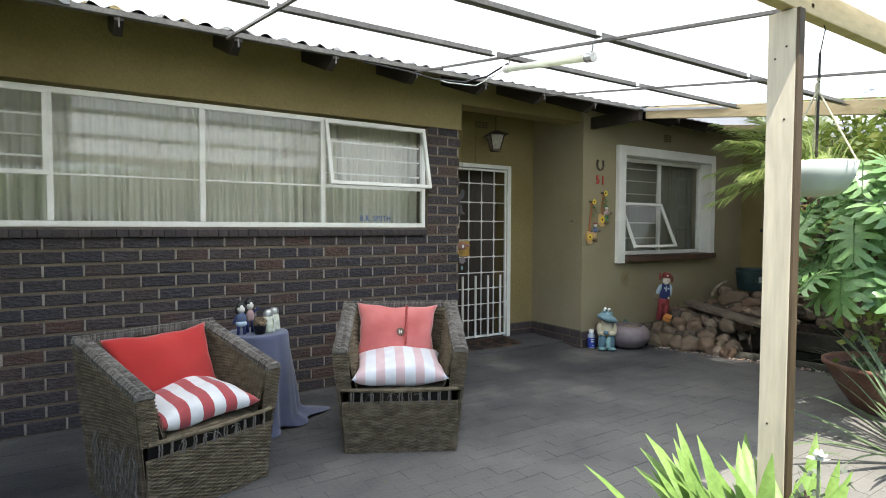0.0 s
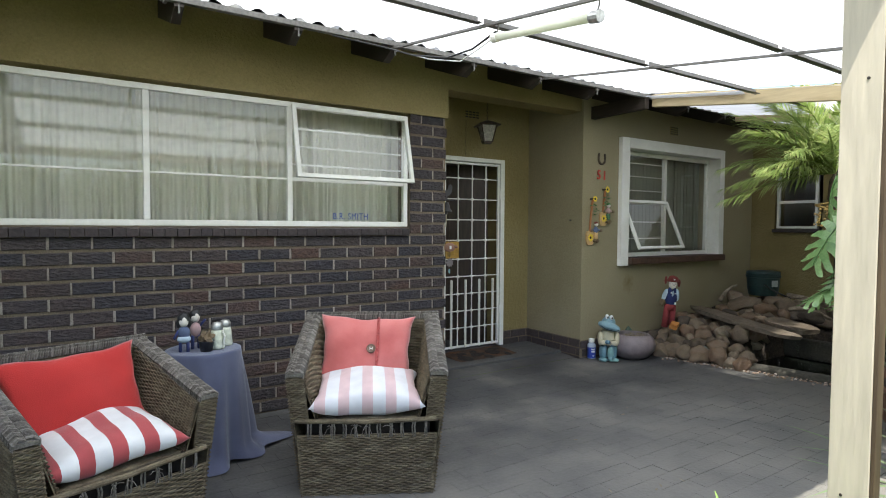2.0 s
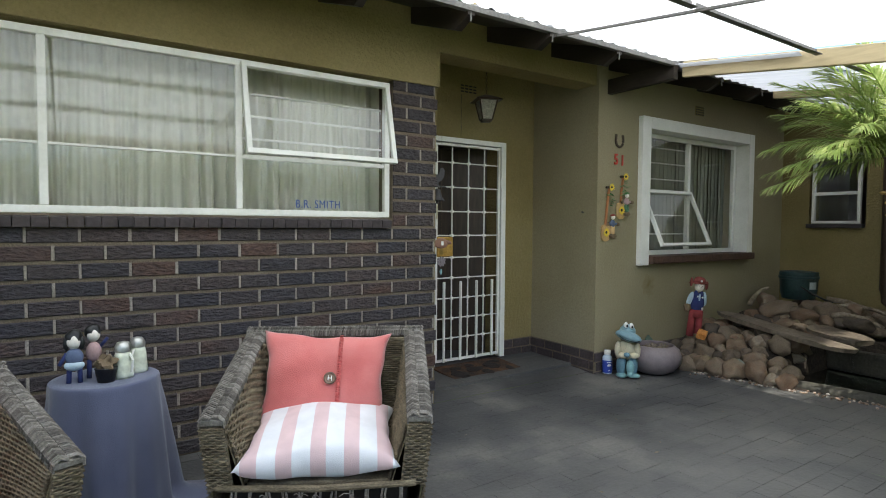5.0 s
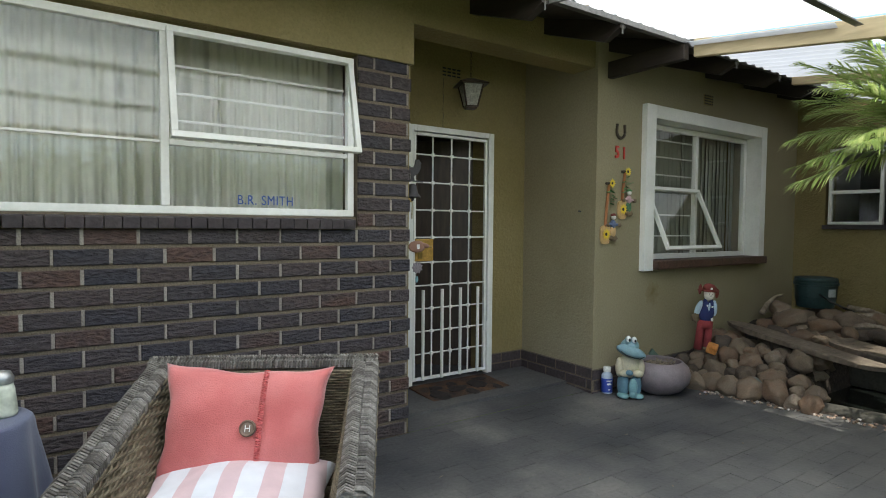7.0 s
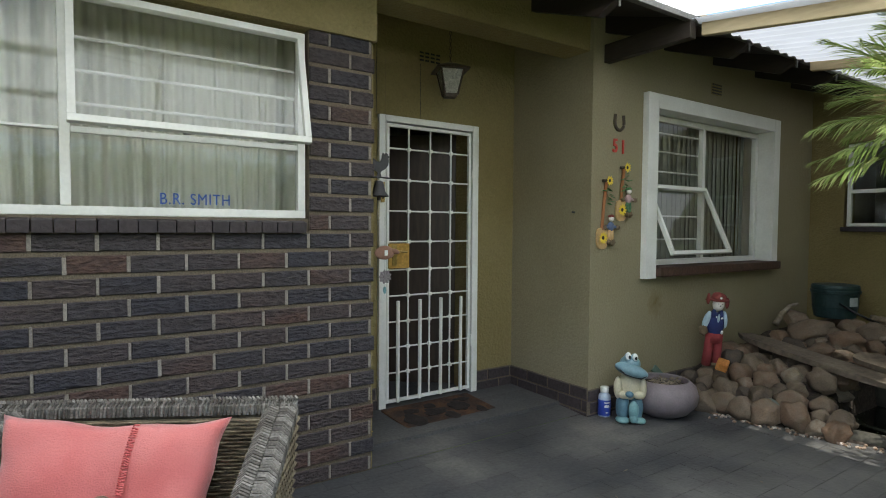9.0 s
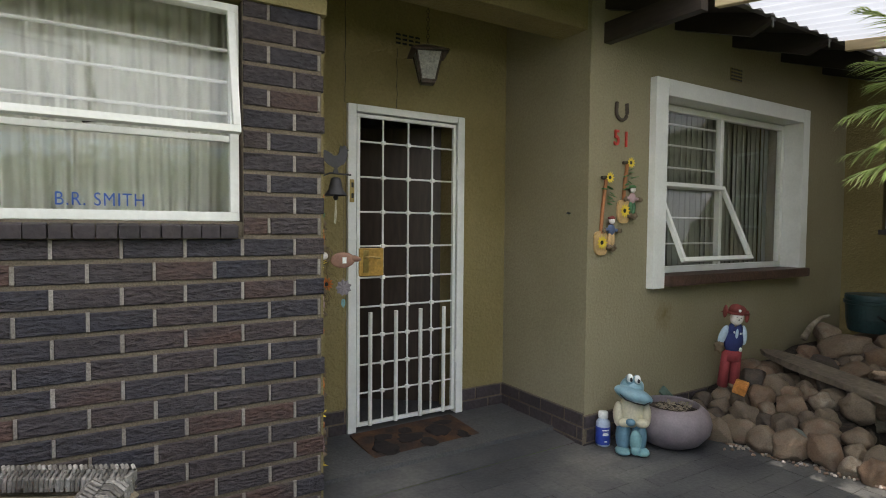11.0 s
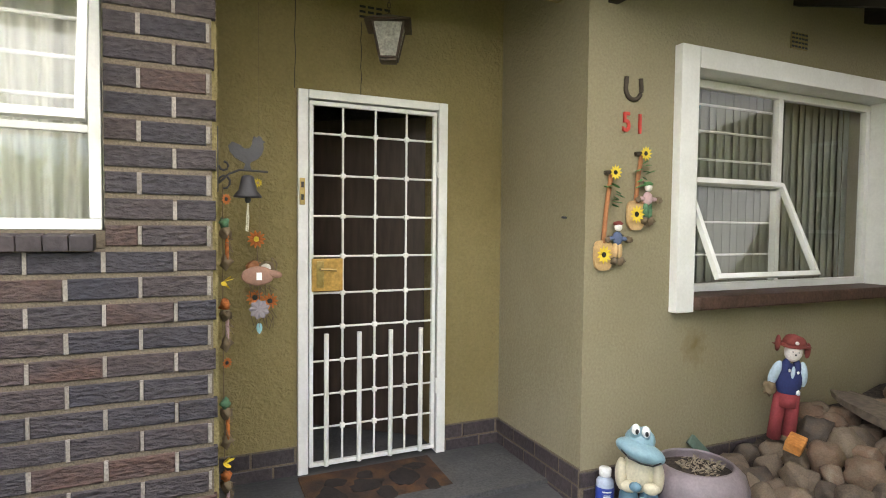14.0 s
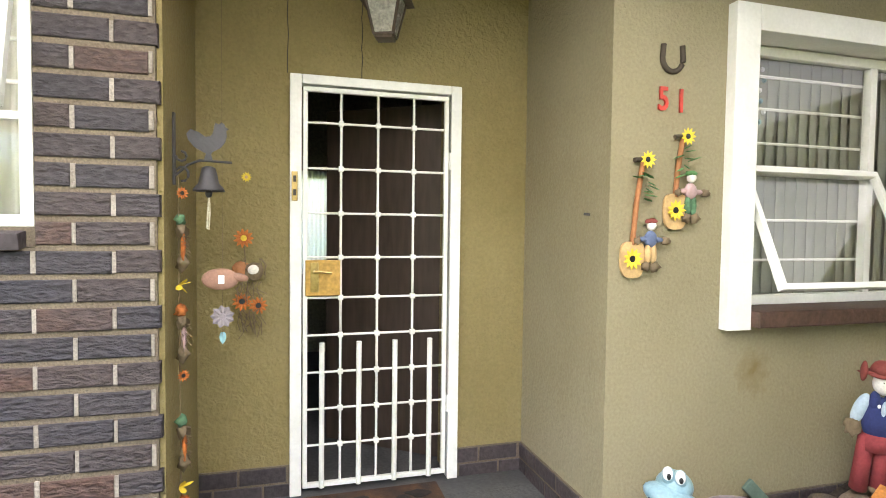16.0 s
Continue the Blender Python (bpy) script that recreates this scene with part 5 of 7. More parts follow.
for i in range(60):
    blade(bm, (rng.uniform(-0.08, 0.08), rng.uniform(-0.08, 0.08), 0.10), rng.uniform(0, 6.28), rng.uniform(0.05, 0.16), 0.006, rng.uniform(20, 85), 60, 4)
part("grass_tuft", bm, M["palm"], hang, "thin green blades")
# ---- ornaments and loose things ----
def multi(name, groups, parent=None, smooth=True, at=None):
    """One plain mesh with several paints: groups of (bmesh, material)."""
    me = bpy.data.meshes.new(name)
    full_bm = bmesh.new()
    for i, (b, mat) in enumerate(groups):
        bmesh.ops.recalc_face_normals(b, faces=b.faces[:])
        for f in b.faces:
            f.material_index = i
            f.smooth = smooth
        tmp = bpy.data.meshes.new("tmp")
        b.to_mesh(tmp)
        b.free()
        full_bm.from_mesh(tmp)
        bpy.data.meshes.remove(tmp)
        me.materials.append(mat)
    full_bm.to_mesh(me)
    full_bm.free()
    ob = new(name, me)
    if parent is not None:
        ob.parent = parent
    if at is not None:
        ob.matrix_basis = at
    return ob


def blob(bm, c, r, sub=3, lump=0.0, seed=0, rot=None):
    """Ellipsoid with radii r, optionally lumpy."""
    m = Matrix.Translation(c) @ (rot or Matrix.Identity(4)) @ Matrix.Diagonal((*r, 1))
    res = bmesh.ops.create_icosphere(bm, subdivisions=sub, radius=1.0)
    for v in res["verts"]:
        k = 1 + lump * noise.noise(v.co * 1.7 + Vector((seed * 3.1, seed, 0)))
        v.co = m @ (v.co * k)
    return bm


def blobs(*rows):
    bm = bmesh.new()
    for r in rows:
        blob(bm, *r)
    return bm


def paint(name, c, rough=0.6, var=0.15, scale=14):
    return surf(name, [tuple(x * (1 - var) for x in c), tuple(min(1, x * (1 + var)) for x in c)], scale=scale, rough=rough, bump=0.15, bscale=80, fine=0.1)


C = dict(frogblue=paint("pale_blue_glaze", (0.19, 0.31, 0.36), 0.35), eye=paint("white_glaze", (0.78, 0.78, 0.76), 0.2, 0.03), black=paint("black_paint", (0.012, 0.012, 0.013), 0.4), cream=paint("cream_glaze", (0.58, 0.52, 0.38), 0.5), denim=paint("denim_blue_glaze", (0.13, 0.24, 0.31), 0.5), teal=paint("teal_glaze", (0.18, 0.33, 0.35), 0.4),
         navy=paint("navy_felt", (0.025, 0.035, 0.12), 0.9), redcloth=paint("red_felt", (0.25, 0.04, 0.045), 0.9), hat=paint("rust_felt", (0.20, 0.045, 0.038), 0.9), face=paint("pale_cloth", (0.68, 0.63, 0.58), 0.9), shirt=paint("pale_blue_cloth", (0.40, 0.50, 0.58), 0.9), straw=paint("dry_straw", (0.16, 0.115, 0.07), 0.95), yellow=paint("yellow_petal", (0.72, 0.52, 0.05), 0.7), orange=paint("orange_petal", (0.40, 0.12, 0.03), 0.9, 0.45, 40), green=paint("green_leaf_cloth", (0.08, 0.20, 0.07), 0.8), greencloth=paint("bright_green_cloth", (0.07, 0.15, 0.08), 0.9, 0.4, 40), wood=paint("stained_wood", (0.33, 0.13, 0.05), 0.6), palewood=paint("pale_wood", (0.52, 0.34, 0.16), 0.6), iron=paint("cast_iron_paint", (0.045, 0.042, 0.045), 0.55), rust=paint("rusty_iron", (0.06, 0.045, 0.032), 0.8), redno=paint("red_enamel", (0.48, 0.045, 0.03), 0.4), mauve=paint("mauve_grey_glaze", (0.20, 0.165, 0.175), 0.5), plaid=paint("blue_check_cloth", (0.10, 0.13, 0.22), 0.9), pinkcl=paint("pink_check_cloth", (0.42, 0.28, 0.28), 0.9))

# frog statue
g = Matrix.Rotation
ob = multi("frog_statue", [
    (blobs(((0, 0.0, 0.385), (0.085, 0.075, 0.058), 3), ((0.0, -0.05, 0.350), (0.138, 0.086, 0.045), 3, 0.0, 0, g(radians(13), 4, "Y")), ((-0.026, -0.035, 0.43), (0.031, 0.032, 0.036), 3), ((0.026, -0.035, 0.425), (0.031, 0.032, 0.036), 3)), C["frogblue"]),
    (blobs(((-0.027, -0.052, 0.445), (0.023, 0.022, 0.027), 3), ((0.027, -0.052, 0.438), (0.023, 0.022, 0.027), 3)), C["eye"]),
    (blobs(((-0.021, -0.073, 0.442), (0.010, 0.006, 0.013), 2), ((0.031, -0.073, 0.435), (0.010, 0.006, 0.012), 2)), C["black"]),
    (blobs(((0, 0, 0.24), (0.092, 0.078, 0.10), 3), ((-0.098, -0.02, 0.225), (0.036, 0.042, 0.075), 3), ((0.098, -0.02, 0.225), (0.036, 0.042, 0.075), 3), ((-0.06, -0.075, 0.19), (0.05, 0.03, 0.028), 2), ((0.06, -0.075, 0.19), (0.05, 0.03, 0.028), 2), ((0, -0.02, 0.325), (0.05, 0.05, 0.02), 2)), C["cream"]),
    (blobs(((-0.055, -0.005, 0.09), (0.056, 0.066, 0.098), 3), ((0.055, -0.005, 0.09), (0.056, 0.066, 0.098), 3), ((-0.025, -0.10, 0.20), (0.035, 0.028, 0.022), 2)), C["denim"]),
    (blobs(((-0.065, -0.055, 0.018), (0.058, 0.072, 0.020), 2), ((0.065, -0.055, 0.018), (0.058, 0.072, 0.020), 2), ((0.015, -0.085, 0.09), (0.042, 0.026, 0.062), 3), ((0.015, -0.09, 0.035), (0.036, 0.03, 0.030), 2)), C["teal"]),
    (tube(bmesh.new(), [(-0.104, -0.104, 0.364), (-0.066, -0.128, 0.338), (0.0, -0.139, 0.322), (0.062, -0.127, 0.312), (0.106, -0.10, 0.322)], 0.004, 6), C["black"]),
], at=pose(5.165, 4.385, G + 0.002, 0, 0, -40) @ Matrix.Diagonal((0.82, 0.90, 1.02, 1)))
tagged(ob, "glazed pale blue frog statue in a cream shirt and blue trousers", "statue")

# bottle
C["bluelabel"] = paint("blue_label", (0.03, 0.06, 0.34), 0.4)
C["clearblue"] = paint("pale_plastic", (0.42, 0.48, 0.58), 0.25)
bt = thing("plastic_bottle", "small plastic bottle with a white cap and blue label", "bottle", pose(5.10, 4.545, G))
part("body", lathe(bmesh.new(), [(0, 0), (0.040, 0), (0.044, 0.006), (0.044, 0.135), (0.040, 0.15), (0.026, 0.165), (0.025, 0.17), (0, 0.17)], 24), C["clearblue"], bt, smooth=True)
part("label", lathe(bmesh.new(), [(0.0447, 0.012), (0.0452, 0.014), (0.0452, 0.118), (0.0447, 0.12)], 24), C["bluelabel"], bt, "blue wrap label with unreadable pale print", smooth=True)
for i, (z, h) in enumerate(((0.10, 0.007), (0.085, 0.004), (0.07, 0.012), (0.03, 0.008))):
    w = (0.5, 0.35, 0.42, 0.2)[i]
    part("print_bar", sheet(bmesh.new(), lambda u, v: Vector((0.0456 * math.sin((u - 0.5) * 2 * w), -0.0456 * math.cos((u - 0.5) * 2 * w), z + h * v)), 6, 1), C["eye"], bt, at=pose(0, 0, 0, 0, 0, -25))
part("cap", lathe(bmesh.new(), [(0, 0.17), (0.029, 0.17), (0.030, 0.173), (0.030, 0.203), (0.027, 0.208), (0, 0.208)], 24), C["eye"], bt, "white screw cap", smooth=True)

# glazed pot with dry leaves
pt = thing("glazed_pot", "round mauve-grey glazed pot with dry plant remains", "plant pot", pose(5.485, 4.345, G) @ Matrix.Diagonal((0.86, 0.86, 0.95, 1)))
part("pot", lathe(bmesh.new(), [(0, 0), (0.13, 0), (0.20, 0.03), (0.265, 0.10), (0.278, 0.16), (0.255, 0.225), (0.205, 0.265), (0.192, 0.268), (0.188, 0.258), (0.215, 0.22), (0.2, 0.2), (0, 0.2)], 44), C["mauve"], pt, smooth=True)
part("soil", lathe(bmesh.new(), [(0.212, 0.215), (0.1, 0.225), (0, 0.228)], 24), M["soil"], pt)
rng = random.Random(3)
bm = bmesh.new()
for i in range(110):
    a, r = rng.uniform(0, 6.28), 0.13 * rng.random() ** 0.5
    p = Vector((0.03 + r * math.cos(a), r * math.sin(a) * 0.9, 0.228 + rng.uniform(0, 0.035)))
    d = Vector((rng.gauss(0, 1), rng.gauss(0, 1), rng.gauss(0.1, 0.4))).normalized() * rng.uniform(0.012, 0.03)
    s = d.orthogonal().normalized() * rng.uniform(0.003, 0.007)
    bm.faces.new([bm.verts.new(q) for q in (p - d, p + s, p + d, p - s)])
C["dry"] = paint("dry_leaf", (0.20, 0.165, 0.12), 0.9, 0.4, 60)
tagged(part("dry_leaf_litter", bm, C["dry"], pt, "curled dry grey-brown leaves"), kind="stuff")

# ---- rockery ----
M["rock"] = surf("field_stone", [(0.062, 0.048, 0.038), (0.125, 0.092, 0.066), (0.175, 0.132, 0.094), (0.165, 0.10, 0.064), (0.24, 0.198, 0.15)], scale=2, rough=0.8, bump=0.45, bscale=14, rand=0.8, fine=0.22)
M["flagrock"] = surf("slate_slab", [(0.08, 0.062, 0.046), (0.14, 0.11, 0.083), (0.21, 0.17, 0.128)], scale=4, rough=0.85, bump=0.6, bscale=30, rand=0.4)


def mound(x, y):
    """Height of the heap of stones behind the patio edge."""
    u = min(1, max(0, (x - 5.72) / 0.75))
    e = 5.78 + 0.16 * max(0, 4.1 - y)
    f = min(1, max(0, (x - e) / 0.55))
    back = min(1, max(0, (y - 2.7) / 0.9))
    h = 0.24 * f + 0.16 * min(1, max(0, (x - 6.7) / 0.7))
    return G + h * back if not (6.15 < x < 7.25 and 2.35 < y < 3.62) else G - 0.15


bm = sheet(bmesh.new(), lambda u, v: Vector((5.74 + 2.5 * u, 2.5 + 2.08 * v, mound(5.74 + 2.5 * u, 2.5 + 2.08 * v) - 0.03)), 36, 30)
structure("rockery_bed", bm, M["soil"], "dark earth heap under the rockery stones", "rockery", smooth=True)
rock_meshes = []
for i in range(9):
    rng = random.Random(100 + i)
    bm = blob(bmesh.new(), (0, 0, 0), (1, rng.uniform(0.72, 0.95), rng.uniform(0.68, 0.9)), 3, 0.38, i + 2)
    for k in range(5):
        # worn flat facets
        nrm = Vector((rng.gauss(0, 1), rng.gauss(0, 1), rng.gauss(0.2, 0.8))).normalized()
        lim = rng.uniform(0.55, 0.72)
        for v in bm.verts:
            h = v.co.dot(nrm) - lim
            if h > 0:
                v.co -= nrm * h * 0.85
    for v in bm.verts:
        v.co += v.co.normalized() * 0.05 * noise.noise(v.co * 3.5 + Vector((i, 0, 0)))
    rock_meshes.append(mesh_of("rock", bm, M["rock"], True))


def rock(x, y, z, s, seed, flat=1.0, label="rounded brown field stone in the rockery heap", mat=None, tilt=20):
    rng = random.Random(seed)
    ob = new("rock", rock_meshes[seed % 9])
    ob.matrix_basis = pose(x, y, z, rng.uniform(-tilt, tilt), rng.uniform(-tilt, tilt), rng.uniform(0, 360)) @ Matrix.Diagonal((s, s, s * flat, 1))
    tagged(ob, label, "rock", "stones of the rockery")
    return ob


rng = random.Random(55)
placed = []
tries = 0
while len(placed) < 135 and tries < 6000:
    tries += 1
    x, y = rng.uniform(5.80, 6.75), rng.uniform(3.35, 4.52)
    if x < 5.80 + 0.20 * max(0, 4.1 - y) or (x > 6.2 and y < 3.62) or (5.98 < x < 6.30 and y > 4.28):
        continue
    s = rng.uniform(0.07, 0.125)
    if any((x - a) ** 2 + (y - b) ** 2 < (0.62 * (s + c)) ** 2 for a, b, c in placed):
        continue
    placed.append((x, y, s))
    rock(x, y, mound(x, y) + s * 0.28, s, len(placed))
for i, (x, y, z, sz) in enumerate(((5.755, 4.475, 0.03, 0.095), (5.90, 4.455, 0.06, 0.10), (5.84, 4.33, 0.02, 0.085), (6.02, 4.485, 0.10, 0.085), (6.05, 4.36, 0.09, 0.09), (6.17, 4.43, 0.11, 0.10), (6.30, 4.47, 0.16, 0.09), (6.25, 4.34, 0.14, 0.085))):
    rock(x, y, z, sz, 400 + i)
# higher boulders behind and along the end wall
for i, (x, y, z, s, fl) in enumerate(((7.00, 4.34, 0.28, 0.15, 0.6), (7.34, 4.16, 0.40, 0.25, 0.62), (7.20, 3.86, 0.36, 0.18, 0.7), (7.46, 4.34, 0.46, 0.17, 0.7), (7.45, 3.75, 0.40, 0.18, 0.8), (7.72, 3.62, 0.42, 0.17, 0.8), (7.95, 3.70, 0.35, 0.20, 0.8), (7.35, 3.45, 0.34, 0.20, 0.55), (7.62, 3.30, 0.34, 0.16, 0.8), (7.85, 3.25, 0.32, 0.17, 0.8), (7.42, 3.12, 0.22, 0.14, 0.8), (7.65, 3.02, 0.24, 0.15, 0.8), (7.92, 2.95, 0.22, 0.16, 0.8), (7.35, 2.86, 0.12, 0.13, 0.8), (7.6, 2.72, 0.10, 0.15, 0.8), (7.85, 2.6, 0.08, 0.15, 0.8), (8.05, 3.3, 0.36, 0.14, 0.8), (8.05, 4.35, 0.30, 0.2, 0.8), (6.45, 4.50, 0.22, 0.09, 0.8), (6.62, 4.47, 0.28, 0.10, 0.8), (7.30, 3.62, 0.2, 0.16, 0.8), (7.05, 3.75, 0.22, 0.17, 0.8), (6.82, 3.72, 0.14, 0.14, 0.8), (6.62, 3.68, 0.08, 0.11, 0.8), (6.42, 3.66, 0.04, 0.10, 0.8))):
    rock(x, y, z, s * 0.8, 200 + i, fl, "large brown boulder heaped at the rockery back")
rng = random.Random(91)
for i in range(64):
    x, y = rng.uniform(6.95, 8.1), rng.uniform(2.75, 4.45)
    if math.hypot(x - 7.66, y - 4.12) < 0.24 or (x < 7.3 and y < 3.62):
        continue
    h = 0.24 + 0.12 * min(1, max(0, (x - 7.0) / 0.5)) if y > 3.7 else 0.19 + 0.14 * (y - 2.9) / 0.8
    rock(x, y, h + rng.uniform(0, 0.05), rng.uniform(0.07, 0.13), 500 + i, rng.uniform(0.6, 0.9))
# mound support under the back boulders
structure("rockery_back", boxes((6.70, 8.2, 3.70, 4.58, G - 0.05, 0.26), (7.28, 8.2, 2.55, 3.70, G - 0.05, 0.02), (7.28, 8.2, 2.9, 3.70, 0.02, 0.20), bevel=0.03), M["soil"], "dark earth bank behind the pond", "rockery")
# leaning stone slabs that lead the water
def slab(at, L, W, T, seed):
    rng = random.Random(seed)
    bm = bmesh.new()
    n = 22
    top, bot = [], []
    for i in range(n):
        a = i / n * math.tau
        k = 1 + rng.uniform(-0.09, 0.09)
        sx, sy = math.copysign(abs(math.cos(a)) ** 0.55, math.cos(a)), math.copysign(abs(math.sin(a)) ** 0.55, math.sin(a))
        top.append(bm.verts.new((W / 2 * sx * k, L / 2 * sy * k, T / 2 + rng.uniform(-0.008, 0.008))))
        bot.append(bm.verts.new((W / 2 * sx * k * 0.96, L / 2 * sy * k * 0.97, -T / 2 + rng.uniform(-0.006, 0.006))))
    bm.faces.new(top)
    bm.faces.new(bot[::-1])
    for i in range(n):
        bm.faces.new((bot[i], bot[(i + 1) % n], top[(i + 1) % n], top[i]))
    bmesh.ops.bevel(bm, geom=bm.edges[:], offset=0.006, segments=1, affect="EDGES")
    ob = part("stone_slab", bm, M["flagrock"], at=at)
    return tagged(ob, "long flat weathered stone slab laid over the rockery", "stone slab", "stones of the rockery")


slab(pose(6.53, 3.80, 0.325, 4, 3, -18), 1.40, 0.27, 0.04, 3)
slab(pose(6.86, 3.42, 0.30, 6, -4, -14), 0.50, 0.26, 0.045, 4)
# pond
M["water"] = surf("dark_pond_water", [(0.006, 0.008, 0.007), (0.012, 0.014, 0.011)], scale=2, rough=0.05, bump=0.05, bscale=14, spec=0.5, rvar=0.02)
bm = bmesh.new()
sheet(bm, lambda u, v: Vector((6.10 + 1.2 * u, 2.32 + 1.34 * v, G - 0.05)), 4, 4)
structure("pond_water", bm, M["water"], "still dark pond water under the slab", "water")
M["pondrim"] = surf("pond_cement", [(0.035, 0.033, 0.026), (0.075, 0.068, 0.054)], scale=5, rough=0.85, bump=0.4, bscale=50)
bm = bmesh.new()
tube(bm, [(5.98, 3.75, G), (6.10, 3.3, G), (6.16, 2.95, G), (6.22, 2.6, G), (6.38, 2.32, G), (6.8, 2.22, G), (7.25, 2.35, G)], 0.06, 10)
structure("pond_rim", bm, M["pondrim"], "rounded rough cement rim of the pond", "pond rim", smooth=True)
structure("pond_back", boxes((7.18, 7.30, 2.4, 3.65, G - 0.05, 0.12), bevel=0.03), M["pondrim"], "low cement back wall of the pond", "pond rim")
# pebbles along the rim
pebs = bmesh.new()
rng = random.Random(8)
for i in range(150):
    y = rng.uniform(2.6, 4.15)
    x = 5.80 + 0.22 * max(0, 4.1 - y) + rng.gauss(-0.02, 0.035)
    blob(pebs, (x, y, G + 0.006), (rng.uniform(0.008, 0.02), rng.uniform(0.007, 0.016), 0.009), 1, 0.3, i)
M["pebble"] = surf("pebbles", [(0.14, 0.10, 0.08), (0.30, 0.20, 0.14), (0.45, 0.40, 0.36)], scale=8, rough=0.8, rand=0.8, island=True)
tagged(part("pebbles", pebs, M["pebble"]), "scatter of small pebbles along the pond edge", "pebbles", "", "stuff")
# water trickle
bm = bmesh.new()
for k in range(3):
    tube(bm, [(6.30 + 0.014 * k, 3.13 - 0.01 * k, 0.28), (6.30 + 0.015 * k, 3.10, 0.15), (6.305 + 0.013 * k, 3.10, G - 0.03)], 0.0035, 6)
M["clearwater"] = glass("falling_water", (0.95, 0.97, 0.97))
tagged(part("water_trickle", bm, M["clearwater"]), "thin trickle of water falling from the slab", "water", "", "")
# brick piece, tile shard and a round grey stone
M["orangebrick"] = surf("orange_brick", [(0.42, 0.15, 0.03), (0.55, 0.24, 0.07)], scale=12, rough=0.9, bump=0.4, bscale=60)
tagged(part("broken_brick", boxes((-0.055, 0.055, -0.04, 0.04, -0.028, 0.028), bevel=0.008), M["orangebrick"], at=pose(6.03, 4.22, 0.26, 14, -14, 20)), "broken orange brick lying on the stones", "brick")
C["sage"] = paint("sage_green_glaze", (0.10, 0.15, 0.12), 0.5)
bm = bmesh.new()
box(bm, -0.03, 0.03, -0.01, 0.01, 0, 0.15, 0.006)
tagged(part("tile_shard", bm, C["sage"], at=pose(5.80, 4.545, 0.10, -14, -42, 0)), "grey-green glazed shard leaning on the wall", "shard")
C["ball"] = paint("grey_green_stone", (0.14, 0.16, 0.14), 0.7)
tagged(part("round_stone", blob(bmesh.new(), (0, 0, 0), (0.085, 0.085, 0.08), 3, 0.1, 4), C["ball"], smooth=True, at=pose(5.985, 3.86, G + 0.072)), "round grey-green stone ball by the paving", "stone")
C["dustyorange"] = paint("dusty_orange_clay", (0.40, 0.17, 0.10), 0.9)
for x, y, s in ((6.02, 3.62, 0.055), (6.09, 3.52, 0.06), (6.06, 3.70, 0.05)):
    tagged(part("clay_piece", blob(bmesh.new(), (0, 0, 0), (s * 1.3, s, s * 0.7), 3, 0.6, int(x * 90)), C["dustyorange"], smooth=True, at=pose(x, y, G + 0.03, 0, 0, x * 400)), "dusty orange broken clay piece", "clay piece", "broken clay pieces by the pond")

# bucket
M["bucket"] = surf("dark_green_plastic", [(0.012, 0.032, 0.035), (0.022, 0.048, 0.05)], scale=5, rough=0.45, bump=0.1, bscale=40)
bk = thing("plastic_bucket", "dark green ribbed plastic tub with a pale label on the rocks", "bucket", pose(7.66, 4.12, 0.50))
part("tub", lathe(bmesh.new(), [(0, 0), (0.148, 0), (0.156, 0.008), (0.174, 0.10), (0.172, 0.104), (0.180, 0.215), (0.190, 0.22), (0.192, 0.243), (0.183, 0.247), (0.185, 0.27), (0.178, 0.29), (0.12, 0.297), (0, 0.297)], 40), M["bucket"], bk, smooth=False)
C["labelgrey"] = paint("pale_label", (0.38, 0.42, 0.44), 0.5)
part("label", sheet(bmesh.new(), lambda u, v: Vector((0.180 * math.cos(-2.15 + 0.5 * u), 0.180 * math.sin(-2.15 + 0.5 * u), 0.115 + 0.075 * v)) * 1.0, 8, 1), C["labelgrey"], bk, "worn pale sticker")
rock(7.55, 3.92, 0.40, 0.15, 301, 0.7, "large brown boulder heaped at the rockery back")
rock(7.74, 4.16, 0.36, 0.21, 302, 0.7, "large brown boulder heaped at the rockery back")
bm = tube(bmesh.new(), [(7.50, 4.02, 0.64), (7.46, 3.93, 0.60), (7.50, 3.82, 0.54), (7.56, 3.75, 0.50)], 0.010, 8)
tagged(part("hose", bm, C["black"], smooth=True), "short black hose beside the tub", "hose")
# dark hole in the big boulder, pale plank and driftwood
M["drift"] = surf("grey_driftwood", [(0.13, 0.10, 0.07), (0.24, 0.19, 0.14), (0.34, 0.29, 0.23)], scale=14, rough=0.9, bump=0.6, bscale=50)
for pts, r in (([(7.28, 4.44, 0.42), (7.36, 4.42, 0.52), (7.46, 4.40, 0.58), (7.52, 4.36, 0.60)], 0.028), ([(7.70, 3.86, 0.52), (7.80, 3.72, 0.50), (7.88, 3.55, 0.44), (7.92, 3.40, 0.42)], 0.032), ([(7.60, 3.82, 0.44), (7.66, 3.66, 0.48), (7.74, 3.48, 0.46), (7.72, 3.28, 0.40)], 0.026), ([(7.40, 3.76, 0.38), (7.38, 3.60, 0.42), (7.44, 3.42, 0.40), (7.40, 3.26, 0.34)], 0.034)):
    tagged(part("driftwood", tube(bmesh.new(), pts, r, 10, 0.012), M["drift"], smooth=True), "bent grey driftwood branch lying over the boulders", "driftwood", "driftwood on the rockery")

